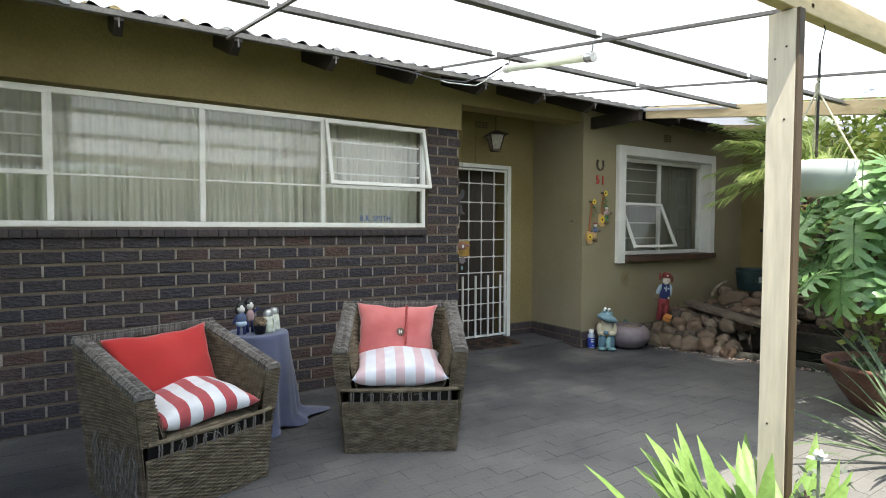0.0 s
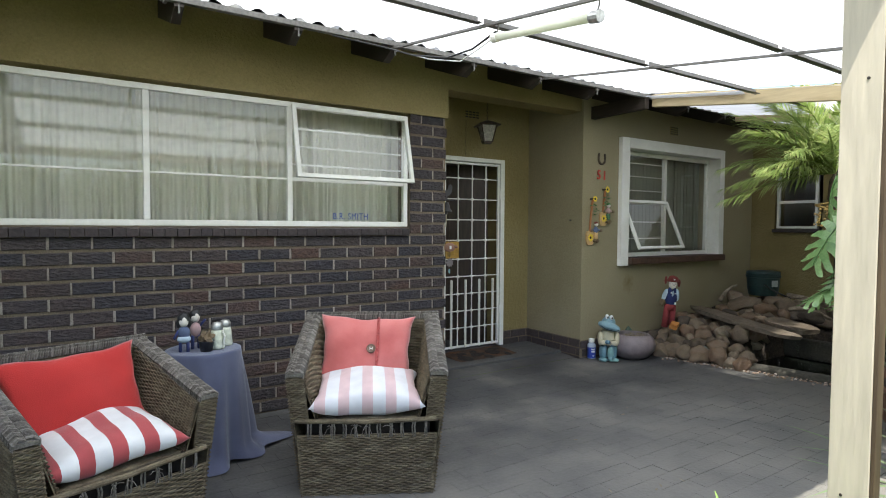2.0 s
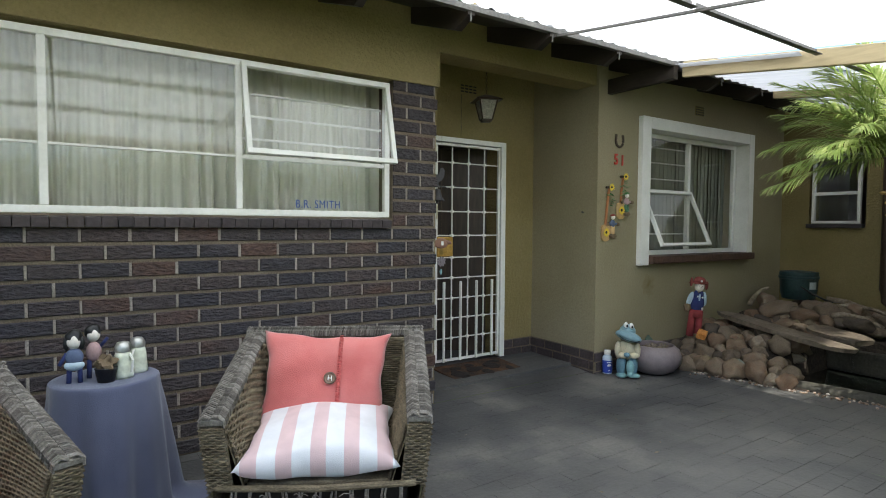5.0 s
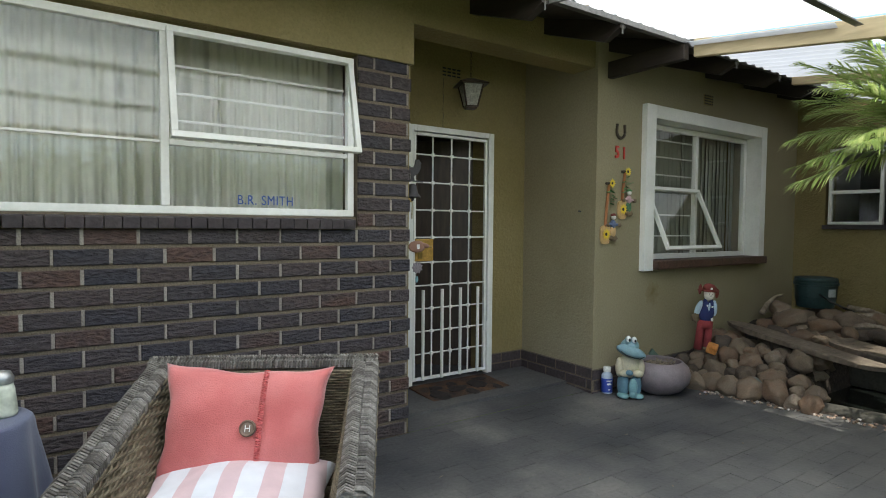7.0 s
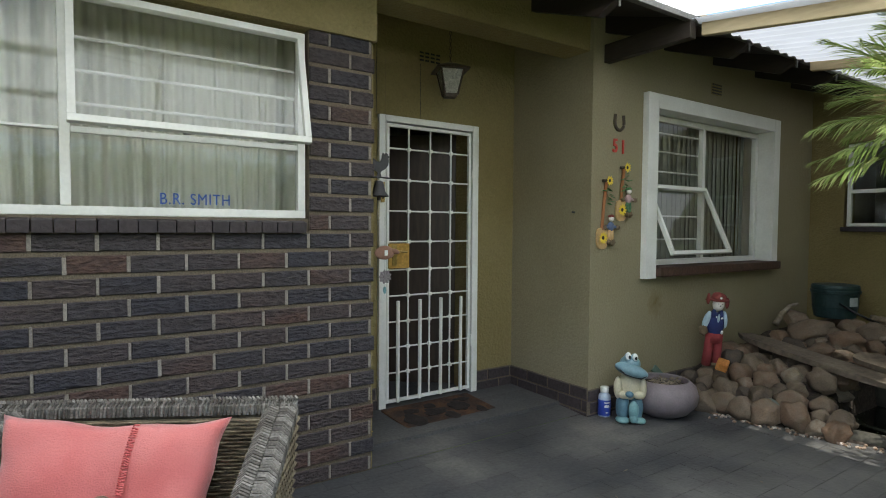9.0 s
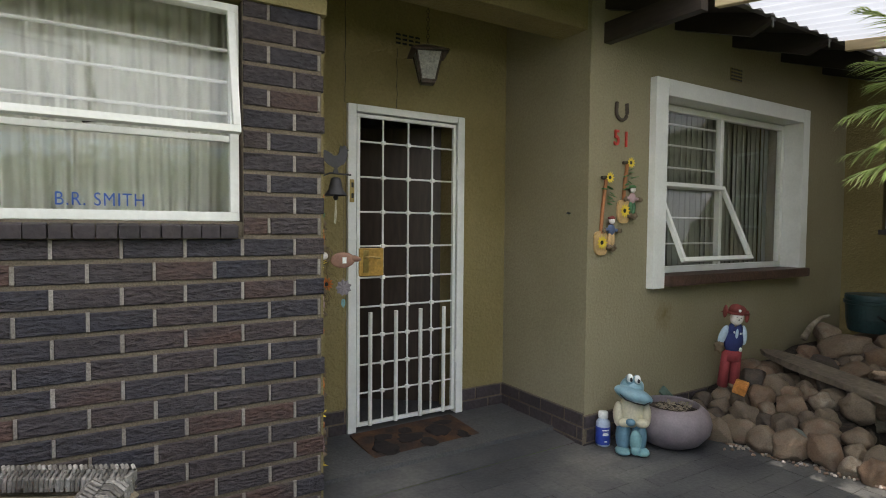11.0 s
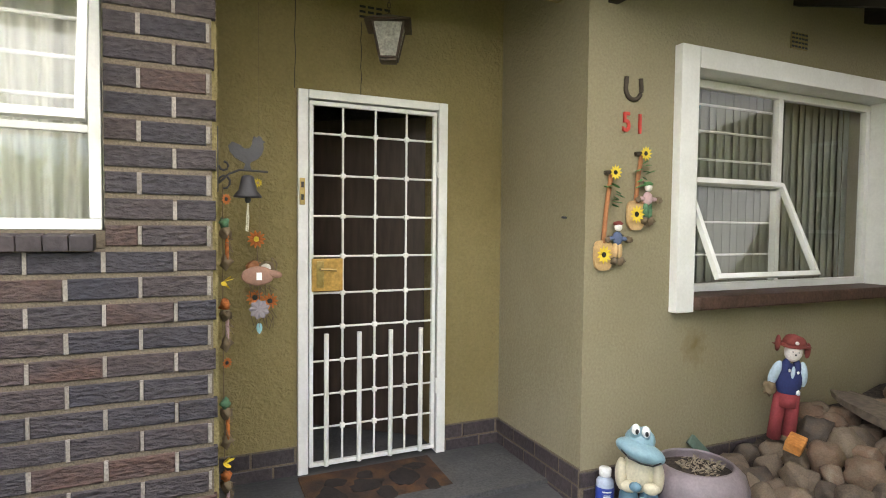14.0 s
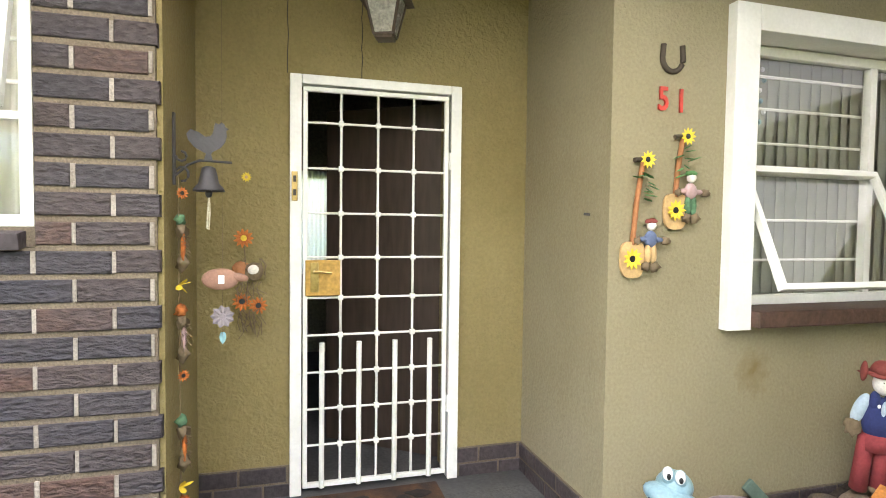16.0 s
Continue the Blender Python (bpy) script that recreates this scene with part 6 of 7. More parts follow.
# scarecrow doll
ob = multi("scarecrow_doll", [
    (tube(tube(tube(bmesh.new(), [(-0.048, 0, 0.0), (-0.047, -0.006, 0.12), (-0.042, 0, 0.25)], 0.046, 12, 0.044), [(0.048, 0, 0.0), (0.047, -0.006, 0.12), (0.042, 0, 0.25)], 0.046, 12, 0.044), [(0, 0, 0.19), (0, 0, 0.26)], 0.07, 14, 0.075), C["redcloth"]),
    (blobs(((0, -0.006, 0.325), (0.085, 0.05, 0.10), 3), ((-0.035, -0.01, 0.40), (0.03, 0.035, 0.05), 2), ((0.035, -0.01, 0.40), (0.03, 0.035, 0.05), 2)), C["navy"]),
    (blobs(((-0.095, 0, 0.36), (0.035, 0.032, 0.075), 3, 0, 0, g(radians(22), 4, "Y")), ((0.085, 0, 0.37), (0.03, 0.03, 0.07), 3, 0, 0, g(radians(-10), 4, "Y")), ((0.002, -0.052, 0.385), (0.014, 0.008, 0.035), 2)), C["shirt"]),
    (blobs(((0, -0.008, 0.488), (0.058, 0.052, 0.054), 3)), C["face"]),
    (blobs(((0, 0.004, 0.535), (0.07, 0.062, 0.045), 3, 0.25, 3), ((0, 0.01, 0.520), (0.108, 0.07, 0.014), 3, 0.5, 5), ((-0.10, 0.01, 0.525), (0.018, 0.03, 0.046), 2), ((0.098, 0.01, 0.50), (0.018, 0.028, 0.044), 2)), C["hat"]),
    (blobs(((-0.125, -0.01, 0.275), (0.04, 0.035, 0.04), 3, 0.6, 7), ((0.03, -0.02, 0.012), (0.035, 0.04, 0.018), 2)), C["straw"]),
    (blobs(((-0.025, -0.058, 0.395), (0.009, 0.005, 0.009), 2), ((0.032, -0.058, 0.388), (0.009, 0.005, 0.009), 2), ((0.055, -0.045, 0.275), (0.016, 0.008, 0.018), 1), ((-0.05, -0.036, 0.16), (0.016, 0.008, 0.022), 1), ((0.0, -0.058, 0.545), (0.014, 0.008, 0.01), 2)), C["eye"]),
    (blobs(((-0.018, -0.056, 0.497), (0.004, 0.004, 0.004), 1), ((0.02, -0.056, 0.495), (0.004, 0.004, 0.004), 1), ((0.0, -0.062, 0.482), (0.006, 0.006, 0.006), 1)), C["black"]),
], at=pose(6.175, 4.40, 0.205, 4, 4, -38) @ Matrix.Diagonal((0.74, 0.8, 1.0, 1)))
tagged(ob, "cloth scarecrow doll with red hat, blue bib and red trousers", "doll")

# ---- wall ornaments ----
def sunflower(parent, at, r, petal="yellow", heart="black", name="sunflower"):
    f = part(name, lathe(bmesh.new(), [(0, 0.006), (r * 0.3, 0.005), (r * 0.36, 0.0), (0, 0)], 14), C[heart], parent, "dark flower heart", at=at)
    for k in range(11):
        bm = bmesh.new()
        blade(bm, (0, 0, 0.002), 0, r, r * 0.38, 14, 20, 4, fold=0.2, tip=0.6)
        part("petal", bm, C[petal], f, at=pose(0, 0, 0, 0, 0, k * 360 / 11))
    return f


WALL = FRONT_Y - 0.012


def spade_ornament(top, foot, cloth, hat, base_x):
    th = thing("garden_ornament", "wooden spade wall ornament with sunflowers and a tiny scarecrow", "wall ornament", group="spade ornaments on the front wall")
    tx, tz = top
    fx, fz = foot
    part("handle", tube(bmesh.new(), [(tx, WALL, tz - 0.01), ((tx + fx) / 2 - 0.005, WALL, (tz + fz) / 2 + 0.05), (fx, WALL, fz + 0.1)], 0.011, 8), C["wood"], th)
    part("grip", tube(bmesh.new(), [(tx - 0.04, WALL, tz - 0.002), (tx + 0.035, WALL, tz + 0.004)], 0.010, 8), C["rust"], th)
    bm = bmesh.new()
    n = 20
    ring = []
    for i in range(n):
        a = i / n * math.tau
        x = 0.056 * math.copysign(abs(math.cos(a)) ** 0.6, math.cos(a))
        z = 0.075 * math.copysign(abs(math.sin(a)) ** (0.5 if math.sin(a) > 0 else 0.9), math.sin(a))
        ring.append((x, z))
    fa = [bm.verts.new((fx + x, WALL - 0.008, fz + 0.04 + z)) for x, z in ring]
    fb = [bm.verts.new((fx + x, WALL + 0.006, fz + 0.04 + z)) for x, z in ring]
    bm.faces.new(fa)
    bm.faces.new(fb[::-1])
    for i in range(n):
        bm.faces.new((fa[i], fb[i], fb[(i + 1) % n], fa[(i + 1) % n]))
    part("spade", bm, C["palewood"], th, "pale wooden spade blade")
    sunflower(th, pose(tx + 0.008, WALL - 0.018, tz, 90, 0, 0), 0.038)
    sunflower(th, pose(fx - 0.012, WALL - 0.018, fz + 0.045, 90, 0, 0), 0.046)
    rng = random.Random(int(tx * 100))
    bm = bmesh.new()
    for k in range(9):
        z = tz - 0.05 - 0.013 * k
        blade(bm, (tx + rng.uniform(-0.01, 0.02), WALL - 0.014, z), rng.choice((0, math.pi, -0.6)), rng.uniform(0.03, 0.06), 0.03, rng.uniform(-30, 40), 30, 5)
    part("leaf_spray", bm, C["green"], th, "green cloth leaves")
    dx, dz = fx + base_x, fz + 0.035
    multi("figure", [
        (blobs(((dx, WALL - 0.02, dz + 0.145), (0.021, 0.018, 0.021), 2)), C["face"]),
        (blobs(((dx, WALL - 0.018, dz + 0.163), (0.026, 0.02, 0.013), 2, 0.3)), C[hat]),
        (blobs(((dx, WALL - 0.016, dz + 0.09), (0.03, 0.018, 0.036), 2), ((dx - 0.035, WALL - 0.016, dz + 0.09), (0.022, 0.011, 0.011), 2), ((dx + 0.037, WALL - 0.016, dz + 0.087), (0.024, 0.011, 0.011), 2)), C["plaid" if cloth == "straw" else "pinkcl"]),
        (blobs(((dx - 0.012, WALL - 0.016, dz + 0.03), (0.015, 0.014, 0.045), 2), ((dx + 0.014, WALL - 0.016, dz + 0.03), (0.015, 0.014, 0.045), 2)), C["palewood" if cloth == "straw" else cloth]),
        (blobs(((dx - 0.02, WALL - 0.02, dz - 0.022), (0.02, 0.016, 0.02), 2, 0.8, 5), ((dx + 0.02, WALL - 0.02, dz - 0.025), (0.02, 0.016, 0.02), 2, 0.8, 6), ((dx + 0.068, WALL - 0.018, dz + 0.083), (0.02, 0.014, 0.018), 2, 0.9, 7), ((dx - 0.062, WALL - 0.018, dz + 0.083), (0.014, 0.012, 0.015), 2, 0.9, 8)), C["straw"]),
    ], th)


spade_ornament((5.322, 1.715), (5.292, 1.365), "greencloth", "green", 0.062)
spade_ornament((5.133, 1.512 + 0.10), (5.092, 1.165), "straw", "hat", 0.075)
# horseshoe
pts = [(5.266 - 0.045, FRONT_Y - 0.006, 2.088)] + [(5.266 + 0.050 * math.cos(radians(180 + 180 * i / 14)), FRONT_Y - 0.006, 2.035 + 0.055 * math.sin(radians(180 + 180 * i / 14))) for i in range(15)] + [(5.266 + 0.045, FRONT_Y - 0.006, 2.088)]
tagged(part("horseshoe", tube(bmesh.new(), pts, 0.0115, 8), C["rust"], smooth=True), "rusty iron horseshoe hung on the olive wall", "horseshoe")
hn = thing("house_number", "red raised house number 51 on the olive wall", "house number")
words("digit", "5", 0.135, C["redno"], pose(5.226, FRONT_Y - 0.006, 1.862, 90, 0, 0), hn, 0.005, 0.8)
words("digit", "1", 0.135, C["redno"], pose(5.312, FRONT_Y - 0.006, 1.858, 90, 0, 0), hn, 0.005, 0.8)

# lantern
M["lampglass"] = surf("rippled_lamp_glass", [(0.50, 0.48, 0.42), (0.62, 0.60, 0.54)], scale=40, rough=0.25, bump=0.9, bscale=90)
M["lampmetal"] = surf("dark_brown_lamp_metal", [(0.045, 0.030, 0.020), (0.075, 0.05, 0.035)], scale=10, rough=0.5, bump=0.15, bscale=60, metal=0.3)
LX, LY = 4.166, 5.137
la = thing("hanging_lantern", "brown metal porch lantern with rippled glass on a chain", "lantern", pose(LX, LY, 2.165, 0, 0, -22))


def quad_ring(bm, a, b, za, zb, t=0.004):
    lo = [bm.verts.new((sx * a, sy * a, za)) for sx, sy in ((-1, -1), (1, -1), (1, 1), (-1, 1))]
    hi = [bm.verts.new((sx * b, sy * b, zb)) for sx, sy in ((-1, -1), (1, -1), (1, 1), (-1, 1))]
    for i in range(4):
        bm.faces.new((lo[i], lo[(i + 1) % 4], hi[(i + 1) % 4], hi[i]))
    return lo, hi


bm = bmesh.new()
lo, hi = quad_ring(bm, 0.115, 0.112, 0.178, 0.187)
bm.faces.new(lo[::-1])
top = quad_ring(bm, 0.112, 0.02, 0.187, 0.232)[1]
bm.faces.new(top)
part("roof", bm, M["lampmetal"], la, "flared metal lantern roof")
bm = boxes((-0.04, 0.04, -0.04, 0.04, 0.0, 0.012), (-0.048, 0.048, -0.048, 0.048, 0.012, 0.022), bevel=0.002)
part("base", bm, M["lampmetal"], la)
for sx in (-1, 1):
    for sy in (-1, 1):
        part("corner_strut", tube(bmesh.new(), [(sx * 0.044, sy * 0.044, 0.02), (sx * 0.078, sy * 0.078, 0.18)], 0.007, 6), M["lampmetal"], la)
for k in range(4):
    bm = bmesh.new()
    v = [bm.verts.new(c) for c in ((-0.038, -0.043, 0.022), (0.038, -0.043, 0.022), (0.070, -0.077, 0.178), (-0.070, -0.077, 0.178))]
    bm.faces.new(v)
    bmesh.ops.solidify(bm, geom=bm.faces[:], thickness=0.004)
    part("glass_panel", bm, M["lampglass"], la, "rippled translucent glass panel", at=pose(0, 0, 0, 0, 0, 90 * k))
for k in range(24):
    z = 0.235 + k * 0.025
    ring = [(0.009 * math.cos(i * math.tau / 8), 0, z + 0.016 * math.sin(i * math.tau / 8)) for i in range(9)]
    part("chain_link", tube(bmesh.new(), ring, 0.0022, 5), M["lampmetal"], la, at=pose(0, 0, 0, 0, 0, 90 * (k % 2)))
structure("porch_ceiling", boxes((PIER_X, SIDE_X + 0.1, 4.7, 5.5, 2.79, 2.82)), M["plaster"], "olive painted boards over the porch", "ceiling")


# air bricks
def air_brick(x0, z0, y, cols, rows, dx, dz, label):
    th = thing("air_brick", label, "vent", kind="structure")
    bm = bmesh.new()
    w, h = cols * dx, rows * dz
    part("plate", boxes((x0, x0 + w, y - 0.006, y + 0.01, z0, z0 + h), bevel=0.002), M["plaster"], th)
    for i in range(cols):
        for j in range(rows):
            part("slot", boxes((x0 + i * dx + dx * 0.14, x0 + i * dx + dx * 0.86, y - 0.0085, y - 0.0065, z0 + j * dz + dz * 0.28, z0 + j * dz + dz * 0.75)), C["black"], th, "dark vent slot")


air_brick(4.083, 2.462, DOOR_Y, 4, 3, 0.047, 0.027, "olive painted air brick with dark slots above the door")
air_brick(6.43, 2.395, FRONT_Y, 5, 4, 0.029, 0.024, "olive painted air brick above the window")

# rooster bell
be = thing("rooster_bell", "cast-iron wall bell with a rooster on a scrolled bracket", "bell", pose(3.342, 4.83, 1.45))
part("wall_plate", boxes((0, 0.008, -0.014, 0.014, 0.02, 0.28), bevel=0.002), C["iron"], be)
pts = [(0.008, 0, 0.06)] + [(0.03 + 0.022 * math.cos(radians(180 - i * 40)), 0, 0.06 + 0.022 * math.sin(radians(180 - i * 40)) * 1.2) for i in range(8)]
part("scroll", tube(bmesh.new(), pts, 0.005, 6), C["iron"], be)
pts = [(0.008, 0, 0.12)] + [(0.028 + 0.018 * math.cos(radians(180 + i * 45)), 0, 0.125 + 0.018 * math.sin(radians(180 + i * 45))) for i in range(7)]
part("scroll", tube(bmesh.new(), pts, 0.005, 6), C["iron"], be)
part("arm", tube(bmesh.new(), [(0.008, 0, 0.055), (0.05, 0, 0.095), (0.09, 0, 0.112), (0.20, 0, 0.108)], 0.005, 6), C["iron"], be)
part("bell", lathe(bmesh.new(), [(0.0, 0.092), (0.012, 0.092), (0.024, 0.085), (0.03, 0.06), (0.036, 0.03), (0.054, 0.008), (0.056, 0.0), (0.050, 0.004), (0.030, 0.03), (0.02, 0.08), (0, 0.082)], 24, (0.12, 0, 0)), C["iron"], be, smooth=True)
cl = part("clapper", blob(bmesh.new(), (0.12, 0, -0.008), (0.013, 0.013, 0.016), 2), C["iron"], be)
part("cord", tube(bmesh.new(), [(0.12, 0, -0.02), (0.116, 0, -0.08), (0.113, 0, -0.135), (0.119, 0, -0.14), (0.123, 0, -0.08), (0.121, 0, -0.02)], 0.003, 5), M["rope"], cl, "white pull cord")
bm = bmesh.new()
sil = [(x / 860, z / 860) for x, z in ((-12, 0), (-6, 20), (-22, 28), (-42, 40), (-58, 60), (-62, 80), (-50, 94), (-26, 85), (-8, 72), (8, 74), (16, 88), (18, 104), (22, 118), (32, 112), (40, 120), (50, 112), (50, 106), (62, 99), (54, 94), (56, 76), (50, 56), (36, 38), (14, 26), (8, 18), (14, 0))]
fa = [bm.verts.new((0.118 + x, -0.003, 0.115 + z)) for x, z in sil]
fb = [bm.verts.new((0.118 + x, 0.003, 0.115 + z)) for x, z in sil]
bm.faces.new(fa)
bm.faces.new(fb[::-1])
for i in range(len(sil)):
    j = (i + 1) % len(sil)
    bm.faces.new((fa[i], fb[i], fb[j], fa[j]))
part("rooster", bm, C["iron"], be, "flat cast rooster")

# garland down the porch cheek
gl = thing("harvest_garland", "hanging garland of tiny scarecrows, carrots and cloth flowers", "garland", pose(3.345, 4.80, 0))
part("string", tube(bmesh.new(), [(0.02, 0, 1.50), (0.018, 0.004, 1.0), (0.022, 0, 0.25)], 0.002, 5), C["straw"], gl)
rng = random.Random(12)
for z, kind in ((1.44, "flower"), (1.29, "green"), (1.11, "leaf"), (0.96, "orange"), (0.78, "flower"), (0.56, "green"), (0.37, "leaf"), (0.26, "orange"), (0.12, "leaf")):
    if kind == "flower":
        sunflower(gl, pose(0.03, 0, z, 90, 0, 35), 0.024, "orange", name="cloth_flower")
    elif kind == "leaf":
        bm = bmesh.new()
        for k in range(4):
            blade(bm, (0.02, 0, z), rng.uniform(-1.5, 1.5), 0.045, 0.022, rng.uniform(-60, 60), 20, 4)
        part("leaf_spray", bm, C["yellow"], gl, "yellow-green cloth leaves")
    else:
        multi("figure", [
            (blobs(((0.025, 0, z + 0.055), (0.020, 0.026, 0.020), 2, 0.9, int(z * 50))), C["greencloth" if kind == "green" else "orange"]),
            (blobs(((0.025, 0, z + 0.02), (0.020, 0.026, 0.024), 2, 1.4, 9)), C["straw"]),
            (blobs(((0.035, 0.012, z - 0.04), (0.008, 0.008, 0.045), 2, 0.5), ((0.035, -0.012, z - 0.045), (0.008, 0.008, 0.05), 2, 0.5)), C["orange" if kind == "green" else "pinkcl"]),
            (blobs(((0.03, 0, z - 0.10), (0.022, 0.022, 0.03), 2, 0.9, 4)), C["straw"]),
        ], gl)

bm = bmesh.new()
for k in range(90):
    z = rng.choice((1.27, 0.94, 0.54, 0.24)) + rng.uniform(-0.06, 0.05)
    a = rng.uniform(0, 6.28)
    p = Vector((0.025, 0, z))
    e = p + Vector((0.03 * abs(math.cos(a)) + 0.004, 0.038 * math.sin(a), rng.uniform(-0.05, 0.02)))
    tube(bm, [tuple(p), tuple(p.lerp(e, 0.5) + Vector((0, 0, 0.006))), tuple(e)], 0.0016, 4, cap=False)
tagged(part("straw_wisps", bm, C["straw"], gl, "wisps of dry straw"), kind="stuff")

# wind chime and dried-flower hanging on the door wall
DW = DOOR_Y - 0.012
wc = thing("wind_chime", "clay bird wind chime with a grey flower and glass leaf", "wind chime", pose(0.702, 0.4595, 0.2577) @ Matrix.Diagonal((0.81, 0.81, 0.81, 1)))
C["clay"] = paint("pinkish_clay", (0.26, 0.14, 0.10), 0.8)
C["greyclay"] = paint("grey_mauve_clay", (0.22, 0.19, 0.20), 0.8)
part("cord", tube(bmesh.new(), [(3.463, DW, 2.46), (3.463, DW, 0.80)], 0.0009, 5), C["straw"], wc)
part("bird", blobs(((3.455, DW - 0.01, 1.072), (0.082, 0.012, 0.05), 3), ((3.535, DW - 0.01, 1.08), (0.045, 0.010, 0.02), 2, 0, 0, g(radians(12), 4, "Y"))), C["clay"], wc, smooth=True)
part("price_tag", boxes((3.447, 3.473, DW - 0.026, DW - 0.0235, 1.052, 1.09)), C["eye"], wc, "small white sticker")
fl2 = part("flower_disc", lathe(bmesh.new(), [(0, 0.008), (0.014, 0.007), (0.016, 0), (0, 0)], 12), C["greyclay"], wc, at=pose(3.463, DW, 0.898, 90, 0, 0))
for k in range(9):
    bm = bmesh.new()
    blade(bm, (0, 0, 0.003), 0.3, 0.054, 0.034, 6, 10, 4, tip=0.5)
    part("petal", bm, C["greyclay"], fl2, at=pose(0, 0, 0, 0, 0, 40 * k))
bm = bmesh.new()
blade(bm, (3.463, DW, 0.825), -math.pi / 2, 0.055, 0.03, -88, 2, 5, tip=0.6)
part("glass_leaf", bm, C["teal"], wc, "pale green glass leaf")
df = thing("dried_flower_hanging", "hanging of orange dried flowers, straw hats and twine", "wall ornament", pose(-0.008, -0.022, 0))
sunflower(df, pose(3.557, DW, 1.265, 90, 0, 0), 0.048, "orange", "yellow", "dried_flower")
sunflower(df, pose(3.549, DW, 0.968, 90, 0, 0), 0.046, "orange", "black", "dried_flower")
sunflower(df, pose(3.622, DW, 0.947, 90, 0, 0), 0.044, "orange", "black", "dried_flower")
part("straw_hat", blobs(((3.605, DW - 0.01, 1.11), (0.045, 0.02, 0.042), 3, 0.2)), C["straw"], df)
part("straw_hat", blobs(((3.545, DW - 0.006, 1.12), (0.04, 0.016, 0.036), 3, 0.2, 3)), C["wood"], df)
part("cloth_patch", blobs(((3.600, DW - 0.026, 1.118), (0.026, 0.008, 0.024), 2)), C["face"], df, "pale dotted cloth")
rng = random.Random(4)
bm = bmesh.new()
for k in range(40):
    x, z = rng.uniform(3.53, 3.64), rng.choice((1.17, 1.06, 0.93, 0.90))
    tube(bm, [(x, DW - 0.008, z), (x + rng.uniform(-0.03, 0.03), DW - 0.015, z - 0.03), (x + rng.uniform(-0.03, 0.03), DW - 0.01, z - rng.uniform(0.05, 0.11))], 0.002, 4)
tube(bm, [(3.557, DW, 1.25), (3.57, DW, 1.1), (3.58, DW, 0.95)], 0.0025, 5)
part("twine_fringe", bm, C["straw"], df, "brown twine and straw")
yd = thing("cloth_daisy", "tiny yellow daisy stuck on the door wall", "wall ornament")
sunflower(yd, pose(3.56, DOOR_Y - 0.008, 1.552, 90, 0, 0), 0.024, "yellow", "palewood", "daisy")
tagged(part("wall_nail", tube(bmesh.new(), [(SIDE_X, 4.752, 1.39), (SIDE_X - 0.025, 4.752, 1.392)], 0.006, 8), C["iron"]), "short iron nail in the porch wall", "nail")

# hairline cracks in the plaster above the gate
for x0, x1, ztop, zbot in ((3.749, 3.747, 2.78, 2.055), (4.101, 4.102, 2.45, 2.055)):
    bm = tube(bmesh.new(), [(x0 + (x1 - x0) * k / 8 + 0.003 * math.sin(k * 2.3), DOOR_Y - 0.0005, ztop + (zbot - ztop) * k / 8) for k in range(9)], 0.0022, 5)
    structure("wall_crack", bm, M["darkwood"], "thin dark crack in the olive plaster above the gate", "crack")

# dry bits blown over the paving
bm = bmesh.new()
rng = random.Random(61)
for i in range(46):
    x, y = rng.uniform(1.2, 5.4), rng.uniform(1.6, 4.2)
    a, L = rng.uniform(0, 6.28), rng.uniform(0.008, 0.028)
    d, c = Vector((math.cos(a), math.sin(a), 0)) * L, Vector((x, y, G + 0.003))
    e = Vector((-d.y, d.x, 0)) * 0.3
    bm.faces.new([bm.verts.new(q) for q in (c - d, c + e + Vector((0, 0, 0.004)), c + d + Vector((0, 0, 0.003)), c - e)])
tagged(part("leaf_litter", bm, C["dry"]), "scattered small dry leaf bits on the paving", "leaf litter", "", "stuff")

# doormat
M["mat"] = surf("rust_coir", [(0.028, 0.020, 0.018), (0.065, 0.033, 0.02), (0.12, 0.055, 0.024)], scale=9, rough=1.0, bump=0.9, bscale=140, fine=0.35)
ym = 5.13
tagged(part("doormat", boxes((-0.37, 0.37, -0.215, 0.215, 0.0, 0.014), bevel=0.005), M["mat"], at=pose(4.12, ym, rise(ym) + 0.002, 3.68, 0, 1)), "worn rust-brown coir doormat before the gate", "doormat")
mat_ob = bpy.data.objects["doormat"]
M["matprint"] = surf("dark_mat_print", [(0.012, 0.010, 0.010), (0.03, 0.022, 0.02)], scale=20, rough=1.0, bump=0.8, bscale=140)
for x, y, sx, sy in ((-0.25, -0.05, 0.07, 0.10), (-0.20, 0.09, 0.06, 0.045), (-0.05, 0.02, 0.10, 0.06), (-0.03, 0.12, 0.05, 0.04), (0.02, -0.10, 0.05, 0.07), (0.17, 0.03, 0.08, 0.10), (0.25, 0.12, 0.06, 0.04), (0.27, -0.10, 0.04, 0.06)):
    part("print", blob(bmesh.new(), (x, y, 0.0135), (sx, sy, 0.0022), 3, 0.5, int(x * 100) + 40), M["matprint"], mat_ob, "dark printed animal shape", smooth=True)

